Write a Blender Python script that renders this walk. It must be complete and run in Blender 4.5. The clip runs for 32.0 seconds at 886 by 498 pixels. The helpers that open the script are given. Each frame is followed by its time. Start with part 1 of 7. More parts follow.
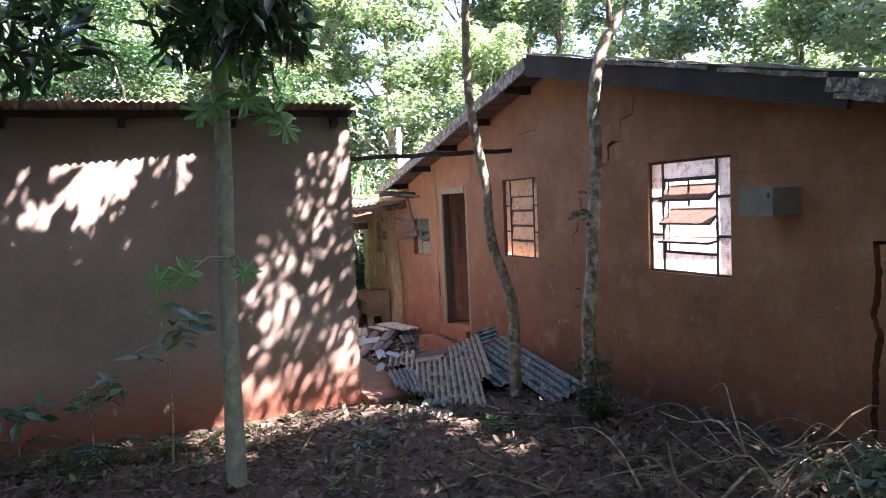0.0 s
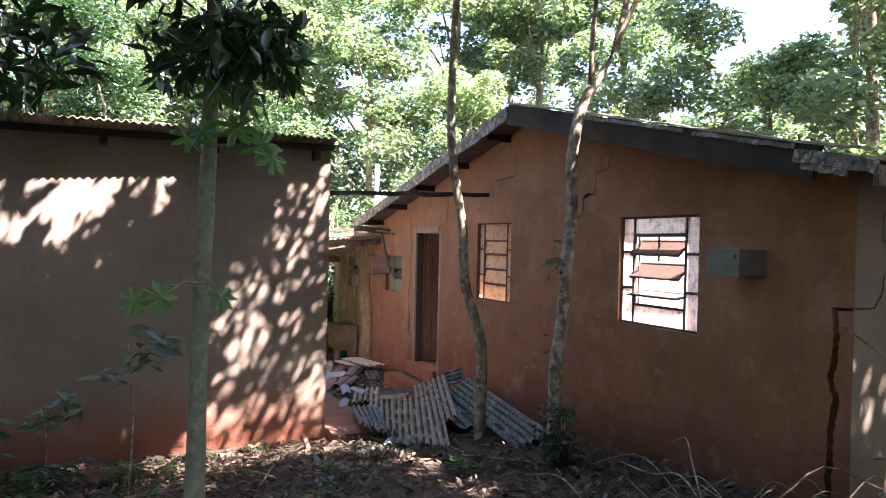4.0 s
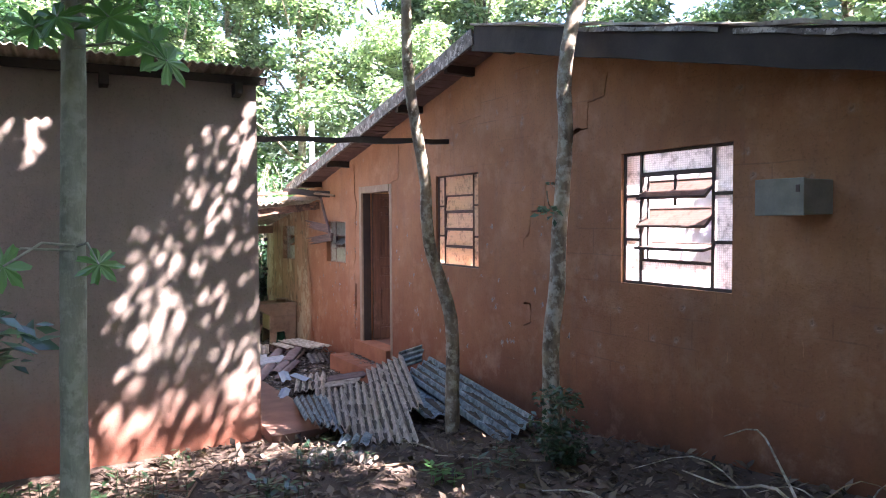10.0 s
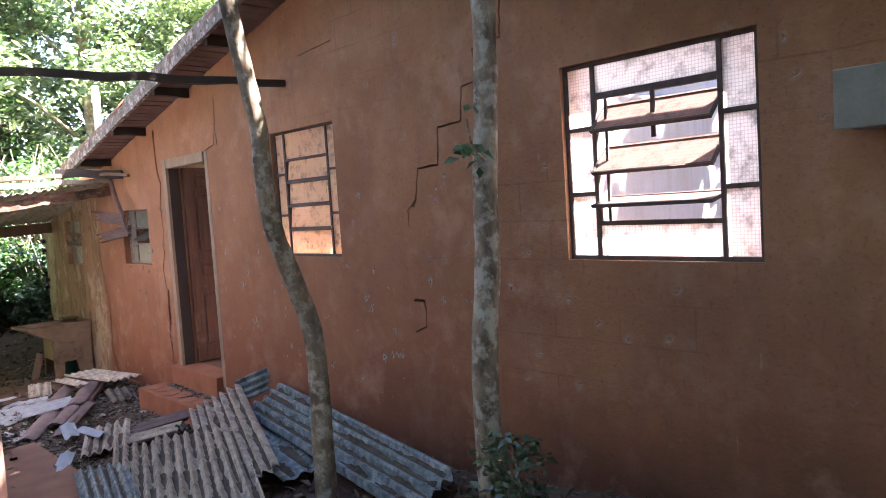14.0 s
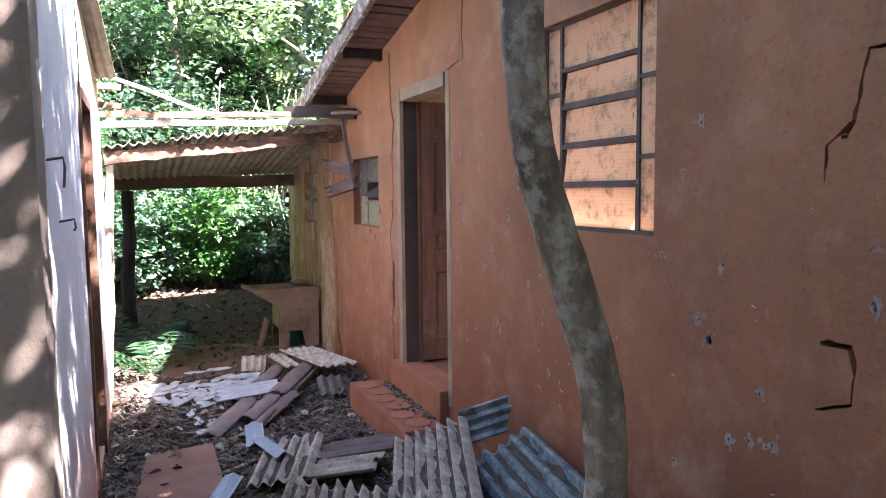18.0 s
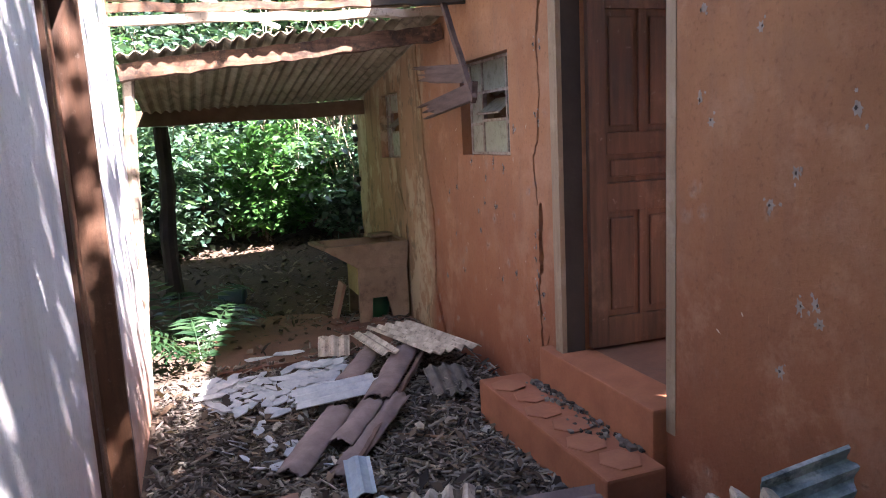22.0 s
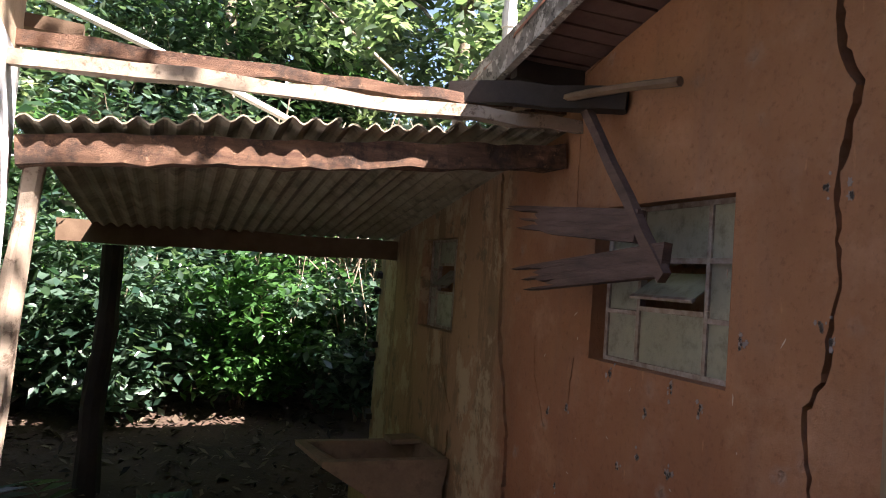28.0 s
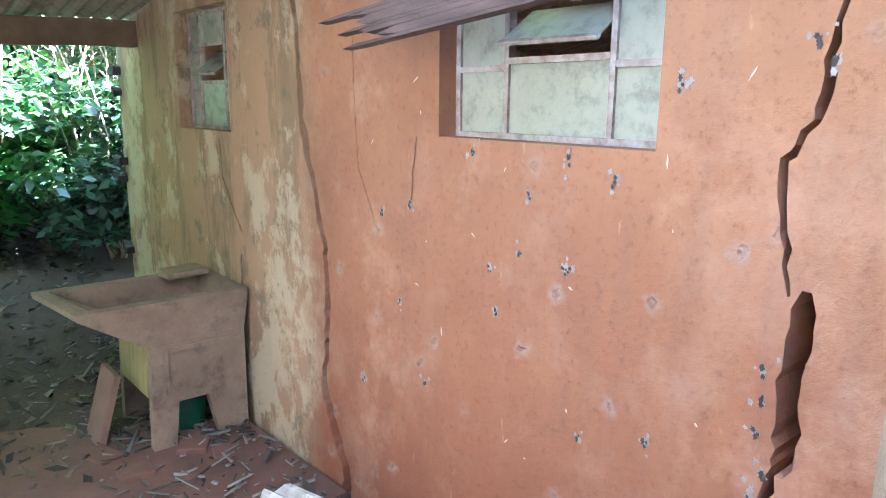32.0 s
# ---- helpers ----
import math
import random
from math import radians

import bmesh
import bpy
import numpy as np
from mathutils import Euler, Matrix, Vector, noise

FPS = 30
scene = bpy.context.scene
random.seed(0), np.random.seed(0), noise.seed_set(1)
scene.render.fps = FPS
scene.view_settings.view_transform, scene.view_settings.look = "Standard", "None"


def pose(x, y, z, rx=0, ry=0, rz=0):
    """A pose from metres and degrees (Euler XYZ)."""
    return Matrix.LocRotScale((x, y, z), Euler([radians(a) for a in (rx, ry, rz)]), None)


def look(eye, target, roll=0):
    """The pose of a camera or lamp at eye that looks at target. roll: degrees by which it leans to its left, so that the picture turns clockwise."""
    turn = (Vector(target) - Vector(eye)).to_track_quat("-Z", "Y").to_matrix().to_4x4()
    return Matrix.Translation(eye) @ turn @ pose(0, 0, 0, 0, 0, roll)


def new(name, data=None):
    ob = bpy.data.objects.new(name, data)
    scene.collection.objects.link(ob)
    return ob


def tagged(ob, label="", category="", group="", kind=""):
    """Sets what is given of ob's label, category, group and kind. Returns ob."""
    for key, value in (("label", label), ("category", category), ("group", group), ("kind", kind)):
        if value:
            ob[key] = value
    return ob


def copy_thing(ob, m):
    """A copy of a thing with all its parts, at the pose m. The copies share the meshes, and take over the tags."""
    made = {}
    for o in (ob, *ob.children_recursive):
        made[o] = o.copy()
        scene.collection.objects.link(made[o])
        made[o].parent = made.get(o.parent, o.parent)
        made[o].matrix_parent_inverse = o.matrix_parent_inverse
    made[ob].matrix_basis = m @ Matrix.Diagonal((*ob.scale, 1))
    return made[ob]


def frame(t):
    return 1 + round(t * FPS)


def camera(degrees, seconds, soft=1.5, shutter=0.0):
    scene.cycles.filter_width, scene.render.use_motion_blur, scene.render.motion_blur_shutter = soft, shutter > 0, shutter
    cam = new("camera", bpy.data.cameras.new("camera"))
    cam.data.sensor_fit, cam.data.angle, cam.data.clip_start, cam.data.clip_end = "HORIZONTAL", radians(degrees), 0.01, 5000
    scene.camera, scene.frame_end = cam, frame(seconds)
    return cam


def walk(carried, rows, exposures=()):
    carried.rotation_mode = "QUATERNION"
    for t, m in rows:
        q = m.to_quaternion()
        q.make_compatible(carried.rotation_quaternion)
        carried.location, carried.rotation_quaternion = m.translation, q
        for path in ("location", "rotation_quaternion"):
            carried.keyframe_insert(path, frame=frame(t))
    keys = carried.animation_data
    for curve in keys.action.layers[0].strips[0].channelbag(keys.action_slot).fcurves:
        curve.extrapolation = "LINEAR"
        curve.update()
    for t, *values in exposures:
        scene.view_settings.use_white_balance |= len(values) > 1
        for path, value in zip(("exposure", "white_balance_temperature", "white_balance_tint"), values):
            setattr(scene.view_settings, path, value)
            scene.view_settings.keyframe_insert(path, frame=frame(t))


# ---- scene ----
cam = camera(64.3, 32.0, soft=1.0)
PATH = [
    (0, (0.05, 0.166, 2.137), (0.818, 2.009, 2.017), -2.4),
    (0.5, (-0.048, 0.189, 2.139), (0.499, 2.107, 1.992), -1.6),
    (1, (-0.094, 0.208, 2.125), (0.15, 2.189, 1.986), -2.6),
    (1.5, (-0.105, 0.16, 2.124), (-0.036, 2.154, 1.996), -1.6),
    (2, (-0.122, 0.156, 2.111), (0.022, 2.148, 2.0), 0.2),
    (2.5, (-0.131, 0.131, 2.148), (-0.028, 2.128, 2.084), 0.7),
    (3, (-0.136, 0.105, 2.13), (0.063, 2.095, 2.077), 0.6),
    (3.5, (-0.181, 0.087, 2.15), (0.33, 2.02, 2.122), 0.9),
    (4, (-0.034, 0.113, 2.154), (0.816, 1.923, 2.142), 1.4),
    (4.5, (-0.022, 0.056, 2.13), (1.045, 1.748, 2.118), 1.6),
    (6.5, (0.29, 0.108, 2.148), (1.363, 1.79, 2.008), 2.7),
    (7, (0.252, 0.345, 2.072), (1.368, 2.004, 2.014), -0.9),
    (7.5, (0.304, 0.53, 2.122), (1.42, 2.183, 1.968), 1.6),
    (8, (0.407, 0.649, 2.047), (1.452, 2.352, 1.959), 2.6),
    (8.5, (0.44, 0.771, 2.043), (1.44, 2.499, 1.926), 0.2),
    (9, (0.337, 0.991, 2.002), (1.416, 2.673, 1.933), -0.5),
    (9.5, (0.355, 1.229, 2.026), (1.444, 2.902, 1.898), 0.5),
    (10, (0.376, 1.457, 1.952), (1.387, 3.18, 1.871), -0.3),
    (10.5, (0.395, 1.703, 1.974), (1.455, 3.395, 1.856), 0.9),
    (11, (0.463, 1.992, 1.885), (1.685, 3.575, 1.907), -0.6),
    (11.5, (0.457, 2.219, 1.957), (1.805, 3.693, 1.849), -1.5),
    (12, (0.606, 2.412, 1.867), (1.948, 3.883, 1.683), -0.7),
    (12.5, (0.784, 2.637, 1.85), (2.055, 4.178, 1.747), -0.8),
    (13, (0.988, 2.857, 1.82), (2.317, 4.343, 1.657), -1.0),
    (13.5, (1.097, 3.097, 1.85), (2.495, 4.524, 1.744), -2.3),
    (14, (1.303, 3.279, 1.805), (2.688, 4.716, 1.673), -3.7),
    (14.5, (1.383, 3.457, 1.758), (2.555, 5.077, 1.681), -3.8),
    (16.5, (2.309, 4.656, 1.713), (3.152, 6.468, 1.651), -0.6),
    (17, (2.391, 4.811, 1.689), (3.125, 6.667, 1.554), 0.2),
    (17.5, (2.409, 5.09, 1.676), (3.195, 6.929, 1.625), -0.1),
    (18, (2.459, 5.254, 1.649), (3.247, 7.085, 1.482), -0.6),
    (18.5, (2.568, 5.416, 1.629), (3.222, 7.305, 1.591), -0.1),
    (19, (2.628, 5.563, 1.634), (3.142, 7.493, 1.538), -0.9),
    (19.5, (2.685, 5.887, 1.58), (3.27, 7.797, 1.475), -0.2),
    (20, (2.677, 6.134, 1.57), (3.21, 8.051, 1.37), -2.3),
    (20.5, (2.734, 6.404, 1.542), (3.052, 8.378, 1.469), -5.9),
    (21, (2.741, 6.58, 1.509), (3.05, 8.547, 1.325), -3.1),
    (21.5, (2.666, 6.959, 1.443), (3.223, 8.87, 1.249), -1.9),
    (22, (2.542, 7.202, 1.475), (3.2, 9.063, 1.155), -2.9),
    (22.5, (2.612, 7.526, 1.416), (3.373, 9.36, 1.175), -1.6),
    (23, (2.598, 7.807, 1.444), (3.343, 9.635, 1.122), -0.2),
    (23.5, (2.592, 8.233, 1.465), (3.317, 10.081, 1.225), 0.3),
    (24, (2.631, 8.475, 1.489), (3.382, 10.321, 1.32), 2.6),
    (24.5, (2.695, 8.657, 1.525), (3.568, 10.456, 1.551), 1.9),
    (25, (2.741, 8.851, 1.552), (3.59, 10.662, 1.549), 2.9),
    (25.5, (2.741, 9.113, 1.579), (3.527, 10.951, 1.638), 0.1),
    (27.5, (2.636, 9.309, 1.634), (2.894, 11.287, 1.785), 3.0),
    (28, (2.743, 9.306, 1.612), (3.447, 11.176, 1.696), 4.1),
    (28.5, (2.773, 9.242, 1.57), (3.751, 10.986, 1.535), 3.0),
    (29, (2.809, 9.205, 1.527), (3.941, 10.846, 1.371), 1.7),
    (29.5, (2.826, 9.162, 1.476), (4.009, 10.757, 1.239), -0.8),
    (30, (2.848, 9.153, 1.44), (4.022, 10.726, 1.055), -0.3),
    (30.2, (2.851, 9.21, 1.419), (4.054, 10.767, 1.063), 1.6),
    (30.5, (2.835, 9.39, 1.416), (4.111, 10.88, 1.028), 1.5),
    (31, (2.864, 9.6, 1.449), (4.241, 10.997, 1.061), 0.5),
    (31.5, (2.913, 9.833, 1.401), (4.236, 11.268, 0.966), -0.8),
    (32, (2.932, 10.11, 1.44), (4.202, 11.6, 1.027), 0.6),
]
walk(cam, [(t, look(eye, target, roll)) for t, eye, target, roll in PATH],
     exposures=[(0, 3.82, 6250, 29), (1, 4.03, 6180, 30), (3, 4.0, 6280, 33), (4, 3.64, 6550, 25), (9, 4.04, 6020, 28), (12, 4.33, 6250, 28), (13, 4.31, 6330, 26), (14, 4.29, 6450, 29), (17, 4.32, 5900, 24), (18, 4.33, 6000, 25), (19, 3.86, 6100, 25), (20, 3.70, 6430, 26), (21, 3.25, 6950, 23), (21.5, 3.38, 6700, 23),
                (22, 3.92, 6200, 25), (23, 4.46, 6080, 29), (24, 4.44, 5800, 29), (25.5, 3.88, 5500, 29), (27.5, 1.88, 6900, 20), (28, 2.52, 6550, 21), (29, 4.63, 5180, 13), (30, 5.20, 5050, 9), (31, 5.30, 5100, 9), (32, 5.58, 5130, 6)])

# ---- light ----
SUN_TO = Vector((0.36, -0.50, 0.79)).normalized()
world = bpy.data.worlds.new("sky")
scene.world = world
world.use_nodes = True
wn = world.node_tree.nodes
sky = wn.new("ShaderNodeTexSky")
sky.sky_type = 'NISHITA'
sky.sun_disc = False
sky.sun_elevation = math.asin(SUN_TO.z)
sky.sun_rotation = math.atan2(SUN_TO.x, SUN_TO.y)
world.node_tree.links.new(sky.outputs[0], wn["Background"].inputs[0])
wn["Background"].inputs[1].default_value = 0.062
sun_data = bpy.data.lights.new("sun", 'SUN')
sun_data.energy, sun_data.angle, sun_data.color = 5.0, radians(0.53), (1.0, 0.94, 0.85)
sun_ob = new("sun", sun_data)
sun_ob.matrix_world = look(SUN_TO * 50, (0, 0, 0))


# ---- materials ----
def mat(name):
    m = bpy.data.materials.new(name)
    m.use_nodes = True
    nt = m.node_tree
    return m, nt, nt.nodes["Principled BSDF"]


def node(nt, kind, **kw):
    n = nt.nodes.new("ShaderNode" + kind)
    for k, v in kw.items():
        n.inputs[k.replace("_", " ")].default_value = v
    return n


def coords(nt):
    """World-metre coordinates of the surface."""
    return nt.nodes.new("ShaderNodeNewGeometry").outputs["Position"]


def noise_tex(nt, scale, detail=6.0, rough=0.6, vec=None, stretch=None):
    n = node(nt, "TexNoise", Scale=scale, Detail=detail, Roughness=rough)
    v = vec if vec is not None else coords(nt)
    if stretch:
        mp = node(nt, "Mapping")
        mp.inputs["Scale"].default_value = stretch
        nt.links.new(v, mp.inputs["Vector"])
        v = mp.outputs[0]
    nt.links.new(v, n.inputs["Vector"])
    return n.outputs["Fac"]


def ramp(nt, fac, stops):
    r = nt.nodes.new("ShaderNodeValToRGB")
    el = r.color_ramp.elements
    while len(el) < len(stops):
        el.new(0.5)
    for e, (p, c) in zip(el, stops):
        e.position = p
        e.color = (*c, 1) if len(c) == 3 else c
    nt.links.new(fac, r.inputs[0])
    return r.outputs[0]


def mixc(nt, fac, a, b, mode='MIX'):
    m = nt.nodes.new("ShaderNodeMix")
    m.data_type = 'RGBA'
    m.blend_type = mode
    for sock, v in ((m.inputs[0], fac), (m.inputs[6], a), (m.inputs[7], b)):
        if isinstance(v, (int, float)):
            sock.default_value = v
        elif isinstance(v, tuple):
            sock.default_value = (*v, 1)
        else:
            nt.links.new(v, sock)
    return m.outputs[2]


def bump(nt, bsdf, height, strength=0.4, dist=0.01):
    b = node(nt, "Bump", Strength=strength, Distance=dist)
    nt.links.new(height, b.inputs["Height"])
    nt.links.new(b.outputs[0], bsdf.inputs["Normal"])


def math_node(nt, op, a, b=0.0):
    m = nt.nodes.new("ShaderNodeMath")
    m.operation = op
    for i, v in enumerate((a, b)):
        if isinstance(v, (int, float)):
            m.inputs[i].default_value = v
        else:
            nt.links.new(v, m.inputs[i])
    return m.outputs[0]


def set_base(nt, bsdf, col, rough=0.85):
    if isinstance(col, tuple):
        bsdf.inputs["Base Color"].default_value = (*col, 1)
    else:
        nt.links.new(col, bsdf.inputs["Base Color"])
    bsdf.inputs["Roughness"].default_value = rough


def simple(name, c1, c2, scale=6.0, rough=0.8, bump_s=0.4, metal=0.0, stretch=None, fine=60.0, dist=0.004):
    m, nt, b = mat(name)
    big = noise_tex(nt, scale, stretch=stretch)
    small = noise_tex(nt, fine, 4, 0.7, stretch=stretch)
    col = ramp(nt, big, [(0.3, c1), (0.7, c2)])
    col = mixc(nt, math_node(nt, 'MULTIPLY', small, 0.5), col, tuple(v * 0.55 for v in c1))
    set_base(nt, b, col, rough)
    b.inputs["Metallic"].default_value = metal
    bump(nt, b, small, bump_s, dist)
    return m


def z_mask(nt, lo, hi):
    """0 above hi, 1 below lo, in metres of height."""
    sep = nt.nodes.new("ShaderNodeSeparateXYZ")
    nt.links.new(coords(nt), sep.inputs[0])
    mr = nt.nodes.new("ShaderNodeMapRange")
    for i, v in ((1, lo), (2, hi), (3, 1.0), (4, 0.0)):
        mr.inputs[i].default_value = v
    nt.links.new(sep.outputs["Z"], mr.inputs[0])
    return mr.outputs[0]


def plaster(name, c1, c2, dirt, splash, lo=0.1, hi=1.5, pocks=0.0):
    """Old paint on plaster: blotches, fine grain, and red earth splashed up from the foot of the wall."""
    m, nt, b = mat(name)
    big = noise_tex(nt, 0.9, 5, 0.6)
    mid = noise_tex(nt, 4.5, 8, 0.7)
    fine = noise_tex(nt, 45, 6, 0.75)
    streak = noise_tex(nt, 1.0, 6, 0.65, stretch=(7, 7, 0.8))
    col = ramp(nt, big, [(0.32, c1), (0.68, c2)])
    col = mixc(nt, ramp(nt, streak, [(0.5, (0, 0, 0)), (0.75, (0.55, 0.55, 0.55))]), col, dirt)
    col = mixc(nt, ramp(nt, mid, [(0.52, (0, 0, 0)), (0.72, (0.35, 0.35, 0.35))]), col, tuple(min(1, v * 1.25) for v in c2))
    earth = math_node(nt, 'ADD', z_mask(nt, lo, hi), math_node(nt, 'MULTIPLY', math_node(nt, 'SUBTRACT', mid, 0.5), 0.8))
    cl = nt.nodes.new("ShaderNodeClamp")
    nt.links.new(earth, cl.inputs[0])
    col = mixc(nt, math_node(nt, 'MULTIPLY', cl.outputs[0], 0.85), col, splash)
    speck = ramp(nt, fine, [(0.54, (0, 0, 0)), (0.70, (0.56, 0.56, 0.56))])
    col = mixc(nt, speck, col, tuple(v * 0.5 for v in c1))
    h = math_node(nt, 'ADD', math_node(nt, 'MULTIPLY', mid, 1.0), math_node(nt, 'MULTIPLY', fine, 0.35))
    if pocks:
        vor = nt.nodes.new("ShaderNodeTexVoronoi")
        vor.voronoi_dimensions = '2D'
        vor.inputs["Scale"].default_value = pocks
        sp = nt.nodes.new("ShaderNodeSeparateXYZ")
        nt.links.new(coords(nt), sp.inputs[0])
        cb = nt.nodes.new("ShaderNodeCombineXYZ")
        wob = math_node(nt, 'MULTIPLY', math_node(nt, 'SUBTRACT', noise_tex(nt, 30, 2, 0.5), 0.5), 0.06)
        nt.links.new(math_node(nt, 'ADD', sp.outputs["Y"], wob), cb.inputs[0])
        nt.links.new(math_node(nt, 'SUBTRACT', sp.outputs["Z"], wob), cb.inputs[1])
        nt.links.new(cb.outputs[0], vor.inputs["Vector"])
        few = ramp(nt, noise_tex(nt, 1.7, 3, 0.6), [(0.46, (0, 0, 0)), (0.6, (1, 1, 1))])
        scar = math_node(nt, 'MULTIPLY', ramp(nt, vor.outputs["Distance"], [(0.05, (1, 1, 1)), (0.13, (0, 0, 0))]), few)
        pit = math_node(nt, 'MULTIPLY', ramp(nt, vor.outputs["Distance"], [(0.025, (1, 1, 1)), (0.05, (0, 0, 0))]), few)
        lime = noise_tex(nt, 2.6, 9, 0.68, stretch=(1, 1.0, 0.9))
        col = mixc(nt, ramp(nt, lime, [(0.52, (0, 0, 0)), (0.64, (0.16, 0.16, 0.16)), (0.78, (0.42, 0.42, 0.42))]), col, (0.47, 0.30, 0.21))
        soot = noise_tex(nt, 1.6, 7, 0.68)
        col = mixc(nt, ramp(nt, soot, [(0.58, (0, 0, 0)), (0.7, (0.4, 0.4, 0.4))]), col, (0.19, 0.10, 0.065))
        scar = math_node(nt, 'MULTIPLY', scar, ramp(nt, noise_tex(nt, 34, 4, 0.7), [(0.38, (0.2, 0.2, 0.2)), (0.6, (1, 1, 1))]))
        col = mixc(nt, math_node(nt, 'MULTIPLY', scar, 0.45), col, (0.33, 0.27, 0.24))
        col = mixc(nt, math_node(nt, 'MULTIPLY', pit, 0.35), col, (0.14, 0.09, 0.07))
        h = math_node(nt, 'SUBTRACT', h, math_node(nt, 'MULTIPLY', pit, 0.5))
        scuff = noise_tex(nt, 3.0, 5, 0.7, stretch=(1, 5, 1.2))
        col = mixc(nt, ramp(nt, scuff, [(0.66, (0, 0, 0)), (0.72, (0.4, 0.4, 0.4))]), col, tuple(min(1, v * 1.6) for v in c2))
    set_base(nt, b, col, 0.9)
    bump(nt, b, h, 0.7, 0.014)
    return m


# red earth splash, its tone deepened to hold some foot-of-wall shade
M_OCHRE = plaster("ochre_plaster", (0.24, 0.106, 0.050), (0.37, 0.18, 0.088), (0.20, 0.115, 0.075), (0.185, 0.048, 0.02), -0.1, 1.6, pocks=3.4)
M_OLD = M_OCHRE.copy()
M_OLD.name = "weathered_plaster"


def streaks(m):
    """Rain streaks of lime, mould and bare ochre over the far end of an old wall; the near end keeps its paint."""
    nt = m.node_tree
    b = nt.nodes["Principled BSDF"]
    kept = b.inputs["Base Color"].links[0].from_socket
    aged = mixc(nt, 0.72, kept, (0.36, 0.23, 0.13))
    run = noise_tex(nt, 1.0, 8, 0.72, stretch=(4, 4, 0.9))
    blot = noise_tex(nt, 2.6, 9, 0.7, stretch=(1, 1, 0.7))
    col = mixc(nt, ramp(nt, run, [(0.48, (0, 0, 0)), (0.56, (0.7, 0.7, 0.7))]), aged, (0.17, 0.115, 0.06))
    col = mixc(nt, ramp(nt, blot, [(0.52, (0, 0, 0)), (0.57, (0.65, 0.65, 0.65))]), col, (0.48, 0.38, 0.25))
    col = mixc(nt, ramp(nt, noise_tex(nt, 6, 8, 0.7), [(0.56, (0, 0, 0)), (0.64, (0.7, 0.7, 0.7))]), col, (0.13, 0.105, 0.065))
    sep = nt.nodes.new("ShaderNodeSeparateXYZ")
    nt.links.new(coords(nt), sep.inputs[0])
    edge = math_node(nt, 'ADD', sep.outputs["Y"], math_node(nt, 'MULTIPLY', noise_tex(nt, 5, 6, 0.7), 0.4))
    fade = nt.nodes.new("ShaderNodeMapRange")
    for i, v in ((1, 12.70), (2, 12.92), (3, 0.0), (4, 1.0)):
        fade.inputs[i].default_value = v
    nt.links.new(edge, fade.inputs[0])
    nt.links.new(mixc(nt, fade.outputs[0], kept, col), b.inputs["Base Color"])


def foot_shade_damp(m):
    """Shade at the wall's foot painted into the plaster, mixed with wet earth crept up unevenly."""
    nt = m.node_tree
    b = nt.nodes["Principled BSDF"]
    old = b.inputs["Base Color"].links[0].from_socket
    sep = nt.nodes.new("ShaderNodeSeparateXYZ")
    nt.links.new(coords(nt), sep.inputs[0])
    creep = math_node(nt, 'ADD', sep.outputs["Z"], math_node(nt, 'MULTIPLY', noise_tex(nt, 1.1, 7, 0.62), -1.5))
    damp_shade = nt.nodes.new("ShaderNodeMapRange")
    for i, v in ((1, -0.52), (2, 0.12), (3, 0.78), (4, 0.0)):
        damp_shade.inputs[i].default_value = v
    nt.links.new(creep, damp_shade.inputs[0])
    reach = nt.nodes.new("ShaderNodeMapRange")
    for i, v in ((1, 6.4), (2, 8.2), (3, 1.0), (4, 0.0)):
        reach.inputs[i].default_value = v
    nt.links.new(math_node(nt, 'ADD', sep.outputs["Y"], math_node(nt, 'MULTIPLY', noise_tex(nt, 0.8, 4, 0.6), 0.8)), reach.inputs[0])
    # dark brown carries both the shade near the ground and the damp
    nt.links.new(mixc(nt, math_node(nt, 'MULTIPLY', damp_shade.outputs[0], reach.outputs[0]), old, (0.065, 0.024, 0.013)), b.inputs["Base Color"])


def courses(m):
    """Joints of the blocks behind, showing faintly through worn plaster."""
    nt = m.node_tree
    b = nt.nodes["Principled BSDF"]
    old = b.inputs["Base Color"].links[0].from_socket
    sep = nt.nodes.new("ShaderNodeSeparateXYZ")
    nt.links.new(coords(nt), sep.inputs[0])
    flat = nt.nodes.new("ShaderNodeCombineXYZ")
    nt.links.new(sep.outputs["Y"], flat.inputs[0])
    nt.links.new(math_node(nt, 'ADD', sep.outputs["Z"], math_node(nt, 'MULTIPLY', noise_tex(nt, 3, 4, 0.6), 0.02)), flat.inputs[1])
    br = nt.nodes.new("ShaderNodeTexBrick")
    for k, v in (("Scale", 1.0), ("Mortar Size", 0.007), ("Mortar Smooth", 0.6), ("Brick Width", 0.40), ("Row Height", 0.21)):
        br.inputs[k].default_value = v
    nt.links.new(flat.outputs[0], br.inputs["Vector"])
    worn = ramp(nt, noise_tex(nt, 1.7, 5, 0.65), [(0.50, (0, 0, 0)), (0.64, (0.4, 0.4, 0.4))])
    gable = nt.nodes.new("ShaderNodeMapRange")
    for k, v in (("From Min", 7.4), ("From Max", 8.4), ("To Min", 1.0), ("To Max", 0.0)):
        gable.inputs[k].default_value = v
    nt.links.new(sep.outputs["Y"], gable.inputs[0])
    shown = math_node(nt, 'MULTIPLY', math_node(nt, 'MULTIPLY', br.outputs["Fac"], worn), gable.outputs[0])
    nt.links.new(mixc(nt, shown, old, (0.13, 0.07, 0.045)), b.inputs["Base Color"])


